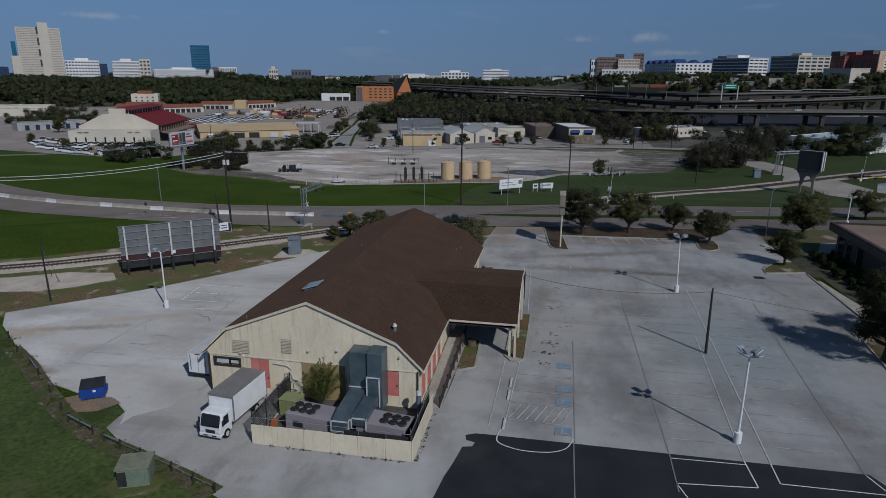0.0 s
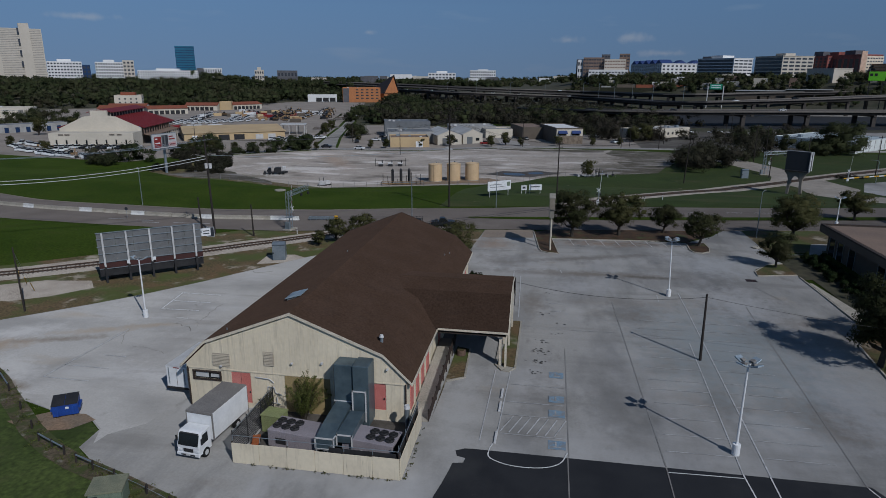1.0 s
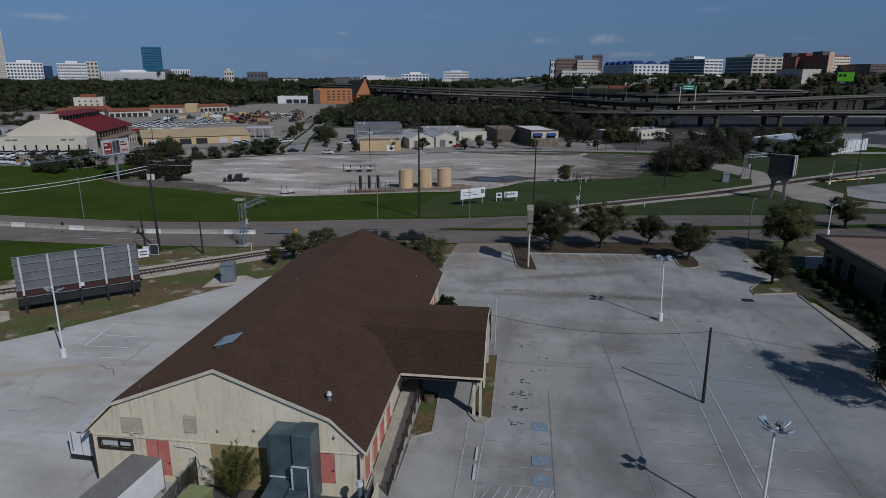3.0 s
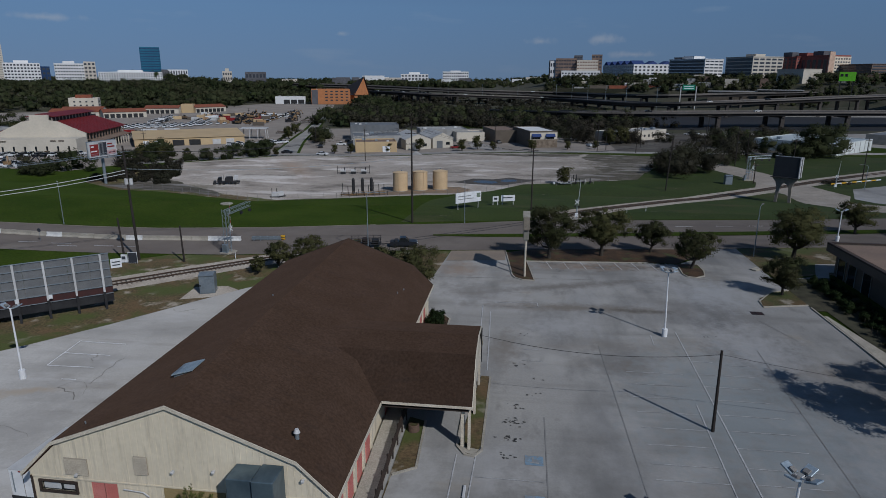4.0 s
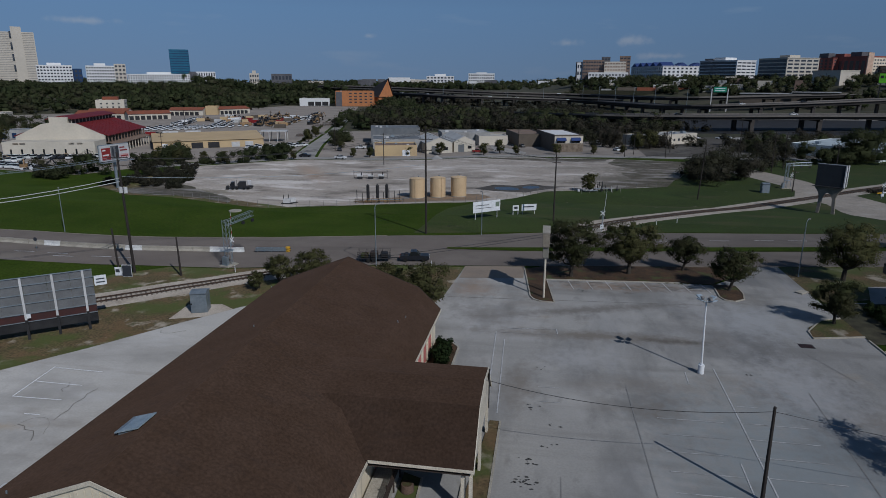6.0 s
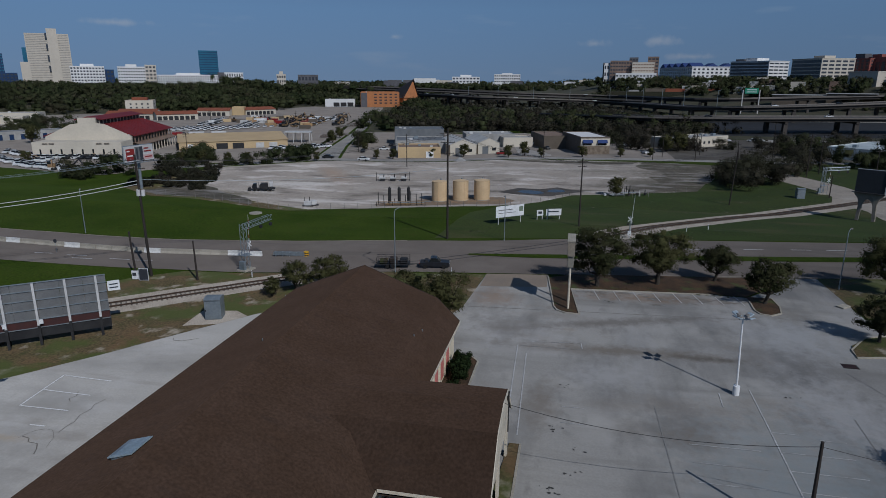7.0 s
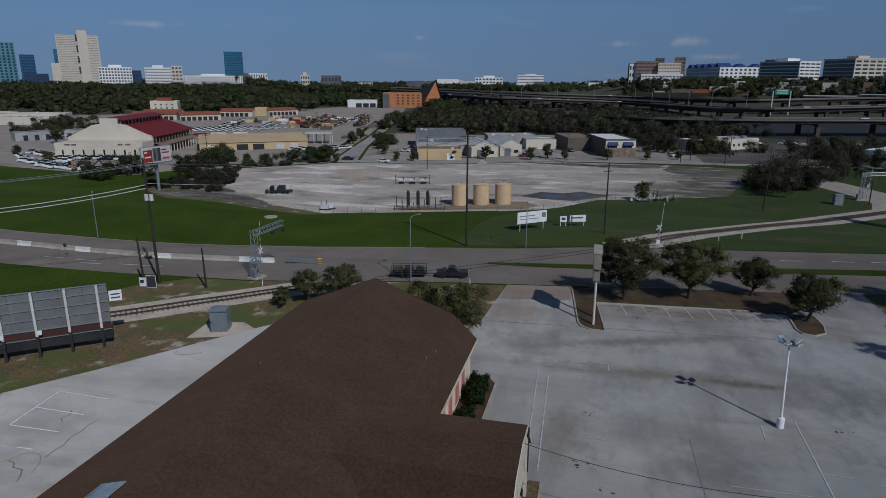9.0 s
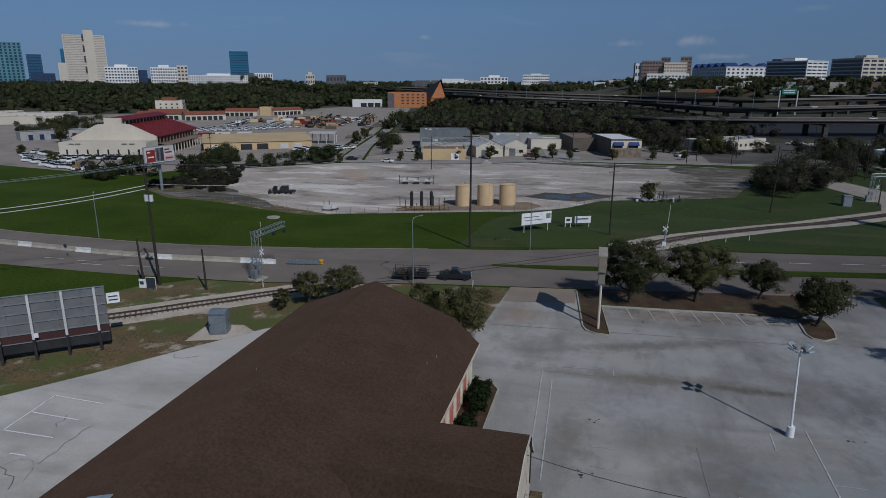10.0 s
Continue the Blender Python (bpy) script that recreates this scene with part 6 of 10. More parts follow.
# weeds along the fence
rngw = np.random.default_rng(5)
cent = [(x + rngw.normal() * 0.5, y + rngw.normal() * 0.4, gz(x, y) + 0.1) for x, y, _ in along(posts, 0.5) for _ in range(2)]
tagged(new("weeds", foliage("weeds", leaves(rngw, cent, [0.35] * len(cent), [26] * len(cent), 0.05, 0.35), LEAFBRIGHT)), "dry weeds along the fence line", "weeds", kind="stuff")

BAR = smooth([(-170, 152), (-150, 141), (-128, 132.8), (-109, 129.2), (-94, 128.2), (-78, 128.8), (-64.3, 130.1), (-55, 131.1), (-49.1, 131.8)], 4)
barrier = thing("concrete_barrier", "low concrete median barrier with white-painted sections", "barrier")
run = along(BAR, 3.0)
for k, (x, y, a) in enumerate(run):
    white = (k % 5 in (0, 1)) and (k * 7 % 11 < 8)
    bm = B()
    prism(bm, [(-0.3, 0), (-0.27, 0.12), (-0.12, 0.35), (-0.09, 0.81), (0.09, 0.81), (0.12, 0.35), (0.27, 0.12), (0.3, 0)], -1.48, 1.48, "x")
    ob = part("barrier_section", bm, FRESHLINE if white else KERB, barrier, "white-painted section" if white else "")
    ob.matrix_local = on(x, y, a, 0.05)
cush = thing("crash_cushion", "steel crash cushion with yellow and black nose", "crash barrier", m=on(-48.4, 131.9, 8, 0.05))
for z in (0.25, 0.55):
    for y in (-0.35, 0.3):
        part("rail", box(B(), 0, 5.4, y, y + 0.06, z, z + 0.22), GALV, cush)
for x in (0.3, 1.5, 2.7, 3.9, 5.1):
    part("diaphragm", box(B(), x, x + 0.06, -0.32, 0.32, 0, 0.8), GALV, cush)
nose = part("nose", cyl(B(), (5.6, 0, 0.05), (5.6, 0, 0.95), 0.42, n=14), YELLOW, cush, "yellow striped nose")
for z in (0.25, 0.6):
    part("chevron", cyl(B(), (5.6, 0, z), (5.6, 0, z + 0.13), 0.43, n=14), BLACK, nose)


# ---------------- lamps, poles and wires ----------------
def lot_lamp(x, y, heads, lean=(0, 0), h=7.6, name_label="white parking lot lamp with four flat heads"):
    l = thing("lot_lamp", name_label, "street lamp", "parking lot lamps", m=on(x, y, 0, 0.03))
    part("base", cyl(B(), (0, 0, 0), (0, 0, 0.95), 0.31, n=14), WHITE, l, "white round concrete base", 0.02)
    part("pole", cyl(B(), (0, 0, 0.95), (lean[0], lean[1], h), 0.1, 0.075, 10), WHITE, l, "white painted pole")
    for a in heads:
        d = Vector((math.cos(radians(a)), math.sin(radians(a)), 0))
        e = Vector((lean[0], lean[1], h))
        part("arm", cyl(B(), e, e + d * 0.45 + Vector((0, 0, 0.12)), 0.035, n=6), WHITE, l)
        rot = Matrix.Translation(e + d * 0.70 + Vector((0, 0, 0.26))) @ Matrix.Rotation(radians(a), 4, "Z") @ Matrix.Rotation(radians(-24), 4, "Y")
        hd = part("lamp_head", box(B(), -0.36, 0.38, -0.31, 0.31, -0.05, 0.06, rot), LAMPHEAD, l, "pale metal flood head", 0.02)
        part("ballast_box", box(B(), -0.34, -0.02, -0.17, 0.17, 0.06, 0.20, rot), GREYTOP, hd, "grey ballast box", 0.02)
        part("lens", box(B(), -0.30, 0.32, -0.26, 0.26, -0.07, -0.05, rot), SIGNWHITE, hd)
        part("knuckle", cyl(B(), e + d * 0.4 + Vector((0, 0, 0.02)), e + d * 0.4 + Vector((0, 0, 0.2)), 0.06, n=6), BLACK, hd)
    return l


lot_lamp(15.4, 58.2, (35, 125, 215, 305))
lot_lamp(16.6, 95.6, (35, 125, 215, 305), (-0.25, 0))
lot_lamp(-48.8, 77.9, (10, 165), name_label="white parking lot lamp with two flat heads", h=7.4)


def utility_pole(x, y, h, r=0.16, arms=(), tilt=(0, 0), label="tall dark timber utility pole", boxes=()):
    p = thing("utility_pole", label, "utility pole", "utility poles", m=on(x, y))
    part("pole", cyl(B(), (0, 0, 0), (tilt[0], tilt[1], h), r, r * 0.65, 9), WOOD, p)
    for z, a, l in arms:
        d = Vector((math.cos(radians(a)), math.sin(radians(a)), 0)) * l / 2
        c = Vector((tilt[0] * z / h, tilt[1] * z / h, z))
        part("crossarm", cyl(B(), c - d, c + d, 0.06, n=5), WOOD, p)
        for k in (-0.9, -0.4, 0.4, 0.9):
            part("insulator", cyl(B(), c + d * k, c + d * k + Vector((0, 0, 0.22)), 0.05, n=6), GREYTOP, p)
    for z, s in boxes:
        part("transformer", cyl(B(), (s * 0.4, -0.15, z), (s * 0.4, -0.15, z + 0.9), 0.28, n=12), DULLWHITE, p, "pale transformer can")
    return p


utility_pole(16.45, 75.6, 7.35, 0.15, tilt=(-0.1, 0), label="plain timber pole standing in the lot")
utility_pole(-61.4, 117.6, 18.4, 0.22, ((17.6, 20, 2.8), (16.4, 20, 2.4)), (-0.4, 0), "tall dark utility pole with pale transformer cans", ((12.4, 1), (12.4, -1)))
utility_pole(-63.3, 116.7, 7.1, 0.18, tilt=(-0.35, 0), label="cut-off dark timber pole beside the railway")
utility_pole(-53.5, 117.4, 6.0, 0.16, tilt=(-0.15, 0), label="short dark timber pole beside the railway")
utility_pole(-65.2, 77.0, 8.4, 0.13, tilt=(-0.35, 0.2), label="leaning brown timber pole in the verge")
utility_pole(-21.6, 147.5, 20.0, 0.21, ((19.2, 15, 2.8), (17.6, 15, 2.6), (15.6, 15, 2.2)), label="tall dark utility pole at the grass edge")
utility_pole(2.1, 163.2, 13.6, 0.18, ((13.0, 30, 2.4), (12.0, 30, 2.0)), label="tall dark utility pole at the grass edge")
utility_pole(39.6, 206.1, 14.0, 0.17, ((13.4, 40, 2.4),), (0.7, 0), "leaning utility pole near the crossing")
for x, y, h in ((80, 226, 13), (68.5, 223, 6), (30.9, 300, 12), (64, 262, 14), (-12, 296, 11), (103, 232, 13), (-60, 262, 12), (75, 262, 14)):
    utility_pole(x, y, h, 0.16, ((h - 0.6, 20, 2.2),))


for x, y, h in ((46.8, 299.8, 11), (50.2, 249.2, 12), (96.3, 377.8, 12), (81.9, 271.7, 13), (35.6, 309.1, 10), (52.3, 321.6, 11), (-92, 300, 10), (-150, 262, 10), (-176, 420, 11), (-230, 410, 11)):
    utility_pole(x, y, h, 0.15, ((h - 0.6, 35, 2.2), (h - 1.6, 35, 1.8)), label="dark timber utility pole along the back street")


def wire(a, b, sag, r, label, name="cable", material=BLACK):
    """One bent tube."""
    bm = B()
    n, rings = 14, []
    side = (Vector(b) - Vector(a)).cross(Vector((0, 0, 1))).normalized()
    for k in range(n + 1):
        c = Vector(a).lerp(Vector(b), k / n) - Vector((0, 0, sag * 4 * (k / n) * (1 - k / n)))
        rings.append([bm.verts.new(c + r * (math.cos(q * 1.2566) * side + Vector((0, 0, math.sin(q * 1.2566))))) for q in range(5)])
    for u, v in zip(rings, rings[1:]):
        for q in range(5):
            bm.faces.new((u[q], u[(q + 1) % 5], v[(q + 1) % 5], v[q]))
    return solo(name, bm, material, label, "cable", "overhead wires")


wire((-3.2, 76.3, 7.3), (16.36, 75.6, 7.0), 0.9, 0.022, "thin black cable slung across the lot")
wire((16.36, 75.6, 7.0), (45.1, 74, 4.6), 0.5, 0.018, "thin black cable slung across the lot")
T0 = (-61.8, 117.6)
G0 = gz(*T0)
for dx in (1.2, 0.4, -1.0):
    wire((T0[0] + dx, T0[1], G0 + 17.6), (-21.6 + dx * 0.8, 147.5, 19.4), 1.6, 0.02, "thin dark overhead power line wire")
    wire((-21.6 + dx * 0.8, 147.5, 19.4), (2.1 + dx * 0.6, 163.2, 13.2), 0.9, 0.02, "thin dark overhead power line wire")
    wire((2.1 + dx * 0.6, 163.2, 13.2), (39.6 + dx, 206.1, 12), 1.2, 0.02, "thin dark overhead power line wire")
    wire((T0[0] + dx, T0[1], G0 + 17.6), (-113 + dx, 85.5, 17.0), 2.0, 0.022, "thin dark overhead power line wire", material=GALV)
for dy in (0.0, 0.5):
    wire((T0[0], T0[1], G0 + 14.6 - dy), (-113, 85.5, 14.0 - dy * 1.2), 2.7, 0.055, "thick pale overhead cable bundle", material=DULLWHITE)
wire((T0[0], T0[1], G0 + 14.8), (-21.6, 147.5, 13.5), 1.0, 0.03, "thin pale overhead cable wire", material=GALV)


def cobra(x, y, h, arm=1.8, head=90, label="slim grey street lamp with curved arm"):
    c = thing("street_lamp", label, "street lamp", "street lamps", m=on(x, y, head))
    part("pole", cyl(B(), (0, 0, 0), (0, 0, h - 0.5), 0.09, 0.06, 8), GALV, c)
    p = [Vector((0, 0, h - 0.5)), Vector((0.2, 0, h - 0.15)), Vector((0.8, 0, h)), Vector((arm, 0, h))]
    for u, v in zip(p, p[1:]):
        part("arm", cyl(B(), u, v, 0.05, 0.04, 6), GALV, c)
    part("lamp_head", box(B(), arm - 0.1, arm + 0.55, -0.15, 0.15, h - 0.08, h + 0.06), GREYTOP, c, bevel=0.03)
    return c


cobra(-25.2, 125.4, 9.8, 1.4, 60)
cobra(-89.8, 137.4, 8.2, 1.6, 130)
cobra(-11.2, 148.4, 8.5, 1.4, -90)
cobra(37.8, 130.7, 8.5, 1.6, 60)
cobra(96, 216, 7, 1.6, 160)
lot_lamp(56.2, 143.4, (20, 160), h=5.4, name_label="small white lamp with two heads beside the road")

# ---------------- signs ----------------
bbm = pose(-57.8, 93.35, gz(-57.8, 93.35), 0, 0, math.degrees(math.atan2(8.9, 11.0)))
bb = thing("billboard", "large grey billboard seen from its steel-ribbed back", "billboard", m=bbm)
for k in range(6):
    x = -7.0 + 2.35 * k
    part("panel", box(B(), x, x + 2.33, 0.0, 0.08, 2.9, 7.4), SLATE, bb, "grey sheet panel")
for z in (3.0, 4.2, 5.3, 6.4, 7.32):
    part("stringer", box(B(), -7.1, 7.1, -0.12, 0.0, z, z + 0.1), GALV, bb, "pale steel stringer")
for k in range(5):
    x = -6.3 + 3.1 * k
    c = part("upright", box(B(), x - 0.12, x + 0.12, -0.4, -0.12, 2.4, 7.35), DULLWHITE, bb, "pale steel upright")
    part("leg", box(B(), x - 0.14, x + 0.14, -0.42, -0.12, -0.1, 2.4), BLACK, bb, "dark steel leg")
    bm = B()
    cyl(bm, (x, -0.3, 2.6), (x, 1.2, 0), 0.09, n=6)
    part("brace", bm, BLACK, bb)
part("apron", box(B(), -7.1, 7.1, 0.02, 0.1, 2.1, 2.9), RUSTRED, bb, "dark rust-red lower board")
part("skirt", box(B(), -7.1, 7.1, 0.1, 1.2, 0.9, 2.05), BLACK, bb, "dark catwalk skirt")
part("walk_rail", box(B(), -7.1, 7.1, -0.05, 0.0, 2.0, 2.1), GALV, bb)
for x in (-3.3, 0.2):
    part("meter_box", box(B(), x - 0.2, x + 0.2, -0.5, -0.4, 2.6, 3.1), SIGNWHITE, bb)
part("end_tag", box(B(), 7.2, 8.5, -0.1, 0.0, 5.3, 6.5), SIGNWHITE, bb, "white tag panel")
for z in (5.6, 6.0):
    part("tag_bar", box(B(), 7.4, 8.3, -0.115, -0.1, z, z + 0.15), SIGNDARK, bb)

py = thing("pylon_sign", "tan pole sign cabinet on two steel posts", "sign", m=on(0.75, 114.8))
for y in (0.0, 2.6):
    part("post", cyl(B(), (0, y, 0), (0, y, 6.2), 0.14, n=8), TRIM, py, "cream steel post")
part("cabinet", box(B(), -0.45, 0.45, -0.6, 3.4, 7.1, 9.0), mat("tan_sign_cabinet", (0.23, 0.20, 0.16), None, 1, 0.6), py, "tan sign cabinet", 0.04)
part("lower_cabinet", box(B(), -0.38, 0.38, -0.3, 2.9, 5.6, 7.0), mat("tan_sign_board", (0.20, 0.19, 0.16), None, 1, 0.6), py, "tan lower cabinet", 0.04)
part("cabinet_roof", box(B(), -0.5, 0.5, -0.66, 3.46, 9.0, 9.12), KERB, py)


def low_sign(x, y, w, h0, h1, rz, label, bars):
    s = thing("sign_board", label, "sign", m=on(x, y, rz))
    part("face", box(B(), -w / 2, w / 2, -0.05, 0.05, h0, h1), SIGNWHITE, s, "white sign face")
    for k in (-0.4, 0.4):
        part("post", box(B(), w * k - 0.06, w * k + 0.06, 0.05, 0.17, 0, h1), DULLWHITE, s)
    for a, b, z0, z1, mt in bars:
        part("print", box(B(), a, b, -0.06, -0.05, z0, z1), mt, s)
    return s


low_sign(-11.7, 162.6, 6.8, 1.5, 3.8, 40, "large white sign board on posts in the grass", ((-2.8, 0.6, 2.9, 3.05, SLATE), (-2.8, 1.4, 2.3, 2.42, SLATE), (2.2, 3.2, 2.4, 3.4, GREENBOX)))
low_sign(-3.2, 170.6, 3.4, 0.9, 2.3, 22, "small white sign board on posts in the grass", ((-1.3, 1.1, 1.6, 1.85, SIGNDARK),))
low_sign(-6.0, 169.2, 1.4, 0.9, 2.1, 22, "small white square sign in the grass", ((-0.4, 0.4, 1.3, 1.8, SIGNDARK),))
low_sign(-61.0, 115.4, 1.4, 0.1, 1.9, 10, "dark yard sign with white print by the poles", ((-0.66, 0.66, 0.16, 1.84, SIGNDARK),))
low_sign(-62.6, 115.6, 1.0, 0.1, 1.4, 10, "small white yard sign by the poles", ((-0.4, 0.2, 0.6, 1.1, SIGNDARK),))

ab = thing("arch_billboard", "dark billboard back on two flared pale legs", "billboard", m=on(64.6, 191, -38))
part("board", box(B(), -2.9, 2.9, 0, 0.5, 6.4, 11.4), mat("dark_board_back", (0.03, 0.034, 0.04), None, 1, 0.6), ab, "dark board back", 0.04)
part("edge_frame", box(B(), 2.9, 3.1, -0.1, 0.6, 6.2, 11.5), DULLWHITE, ab, "white edge frame")
part("edge_frame", box(B(), -3.0, 3.0, 0.35, 0.6, 11.4, 11.5), DULLWHITE, ab)
part("rear_board", box(B(), -2.4, 3.0, 1.3, 1.7, 6.6, 11.3), BLACK, ab, "dark rear board", 0.04)
part("edge_frame", box(B(), 3.0, 3.15, 1.2, 1.8, 6.4, 11.4), DULLWHITE, ab)
part("catwalk", box(B(), -3.2, 3.2, -0.9, -0.02, 6.3, 6.42), BLACK, ab)
for s in (-1, 1):
    bm = B()
    prism(bm, [(s * 1.95, 0), (s * 1.3, 0), (s * 1.05, 3.6), (s * 0.6, 4.6), (0, 4.9), (0, 6.4), (s * 2.8, 6.4), (s * 2.9, 6.0), (s * 2.1, 5.0), (s * 1.75, 3.8)], 0.0, 0.6, "y")
    part("leg", bm, mat("pale_leg", (0.25, 0.22, 0.185), (0.19, 0.17, 0.14), 1, 0.85), ab, "flared pale leg")


def gantry(x, y, rz, h=7.4, reach=6.2):
    g = thing("signal_gantry", "galvanised railway crossing cantilever with signal lamps", "railway signal", "railway signals", m=on(x, y, rz))
    for a in (-0.35, 0.35):
        for b in (-0.35, 0.35):
            part("mast_leg", cyl(B(), (a, b, 0), (a, b, h), 0.06, n=6), GALV, g)
    for k in range(8):
        z = 0.4 + k * 0.9
        part("mast_brace", cyl(B(), (-0.35, -0.35, z), (0.35, -0.35, z + 0.8), 0.03, n=4), GALV, g)
        part("mast_brace", cyl(B(), (-0.35, 0.35, z + 0.8), (-0.35, -0.35, z), 0.03, n=4), GALV, g)
    for z in (h - 0.9, h - 0.1):
        for b in (-0.3, 0.3):
            part("boom_chord", cyl(B(), (0, b, z), (reach, b, z + 0.5), 0.05, n=5), GALV, g)
    for k in range(9):
        u = reach * k / 9
        zz = h - 0.9 + 0.5 * k / 9
        part("boom_brace", cyl(B(), (u, -0.3, zz), (u + reach / 9, -0.3, zz + 0.85), 0.03, n=4), GALV, g)
        part("boom_brace", cyl(B(), (u, 0.3, zz + 0.8), (u, -0.3, zz), 0.03, n=4), GALV, g)
    for u in (3.4, 5.6):
        s = part("signal_head", cyl(B(), (u, -0.4, h - 1.0), (u, -0.6, h - 1.0), 0.3, n=12), BLACK, g, "black round signal hood")
    part("cabinet", box(B(), -0.9, -0.4, -0.5, 0.5, 0.2, 1.6), GALV, g)
    part("platform", box(B(), -0.6, 0.9, -0.6, 0.6, 2.4, 2.5), GALV, g)
    for a in (-0.6, 0.9):
        part("guard_rail", cyl(B(), (a, -0.6, 3.3), (a, 0.6, 3.3), 0.03, n=4), GALV, g)
    part("footing", box(B(), -1.1, 1.2, -0.9, 0.9, 0, 0.25), KERB, g)
    m2 = part("gate_mast", cyl(B(), (1.6, 0.6, 0), (1.6, 0.6, 4.6), 0.06, n=6), GALV, g)
    part("gate_arm", cyl(B(), (1.6, 0.6, 1.2), (1.9, 0.6, 8.4), 0.05, 0.03, 5), SIGNWHITE, m2, "raised red and white gate arm")
    for k in range(5):
        part("gate_band", cyl(B(), (1.65 + 0.05 * k, 0.6, 2.4 + 1.2 * k), (1.67 + 0.05 * k, 0.6, 2.9 + 1.2 * k), 0.056, n=5), SIGNRED, m2)
    for s in (-1, 1):
        part("crossbuck", box(B(), -0.6, 0.6, -0.03, 0.0, -0.08, 0.08, Matrix.Translation((1.6, 0.5, 3.8)) @ Matrix.Rotation(radians(45 * s), 4, "Y")), SIGNWHITE, m2)
    return g


g1 = gantry(-49.0, 123.6, 75)
copy_thing(g1, on(68.5, 229, 0))
gm = thing("crossing_gate", "railway crossing gate mast with raised arm", "railway signal", "railway signals", m=on(11.2, 155.2))
part("mast", cyl(B(), (0, 0, 0), (0, 0, 4.2), 0.08, n=6), GALV, gm)
part("gate_arm", cyl(B(), (0.1, 0, 1.0), (0.5, 0, 8.0), 0.05, 0.03, 5), SIGNWHITE, gm, "raised red and white gate arm")
part("case", box(B(), -0.3, 0.3, -0.25, 0.25, 0.6, 1.3), SIGNWHITE, gm)
for s in (-1, 1):
    part("crossbuck", box(B(), -0.6, 0.6, -0.03, 0.0, -0.08, 0.08, Matrix.Translation((0, -0.1, 3.6)) @ Matrix.Rotation(radians(45 * s), 4, "Y")), SIGNWHITE, gm)
    part("flasher", cyl(B(), (s * 0.4, -0.05, 2.7), (s * 0.4, -0.2, 2.7), 0.2, n=10), BLACK, gm)
copy_thing(gm, on(88.4, 216.5, 0))
gr = thing("guard_rail", "low white and yellow striped guard rail", "guard rail", m=on(89.5, 221.5, 30))
for k in range(10):
    part("rail", box(B(), 2.2 * k, 2.2 * k + 2.15, -0.1, 0.1, 0.45, 0.75), SIGNWHITE if k % 2 else YELLOW, gr)
    part("post", box(B(), 2.2 * k - 0.07, 2.2 * k + 0.07, -0.07, 0.07, 0, 0.45), GREYTOP, gr)
bl = thing("brush_pile", "dark heap of cut brush by the crossing", "brush pile", m=on(93.5, 226))
rbp = np.random.default_rng(8)
hp = new("brush", foliage("brush", leaves(rbp, [(rbp.normal() * 1.8, rbp.normal() * 0.9, 0.5) for _ in range(24)], [0.8] * 24, [90] * 24, 0.16, 0.5), BRUSH))
hp.parent = bl
hut = thing("signal_cabinet", "silver metal signal cabinet with sloping lid on gravel", "cabinet", "signal cabinets", m=on(-42.6, 104.2, 16, 0.03))
part("body", box(B(), -1.0, 1.0, -0.9, 0.9, 0, 2.5), GALV, hut, "silver sheet metal body", 0.03)
bm = B()
prism(bm, [(-1.02, 2.5), (-1.05, 2.62), (0, 2.85), (1.05, 2.62), (1.02, 2.5)], -1.0, 1.0, "x")
part("lid", bm, GALV, hut)
part("door", box(B(), -0.8, 0.8, -0.93, -0.90, 0.15, 2.3), GALV, hut)
part("door_handle", box(B(), -0.95, -0.8, -0.98, -0.90, 1.1, 1.3), BLACK, hut)
copy_thing(hut, on(60.4, 220.5, 0, 0))
tsign = thing("round_road_sign", "small dark round sign on a thin post", "road sign", m=on(-84.5, 124.6))
part("post", cyl(B(), (0, 0, 0), (0, 0, 1.9), 0.03, n=6), GALV, tsign)
part("plate", cyl(B(), (0, -0.03, 2.1), (0, 0.0, 2.1), 0.35, n=14), SIGNDARK, tsign)
for x, y in ((-46.2, 120.3), (-16.6, 126.0), (22.5, 163), (27, 166)):
    mk = thing("marker_post", "short white plastic marker post", "marker post", "marker posts", m=on(x, y))
    part("post", cyl(B(), (0, 0, 0), (0, 0, 1.1), 0.06, n=6), SIGNWHITE, mk)
    part("band", cyl(B(), (0, 0, 0.85), (0, 0, 0.95), 0.064, n=6), SIGNDARK, mk)
drain = thing("storm_drain", "dark rectangular storm drain grate in the lot", "drain", m=on(29.5, 104.2, 0, 0.03))
part("pit", box(B(), -0.75, 0.75, -0.55, 0.55, 0.0, 0.02), BLACK, drain)
for k in range(7):
    part("bar", box(B(), -0.7 + 0.2 * k, -0.62 + 0.2 * k, -0.5, 0.5, 0.02, 0.04), RUSTRED, drain)
solo("drain_inlet", box(B(), -0.8, 0.8, -0.5, 0.5, 0, 0.2), KERB, "pale concrete kerb inlet", "drain", m=on(35.6, 123.0, 40, 0.03), bevel=0.02)


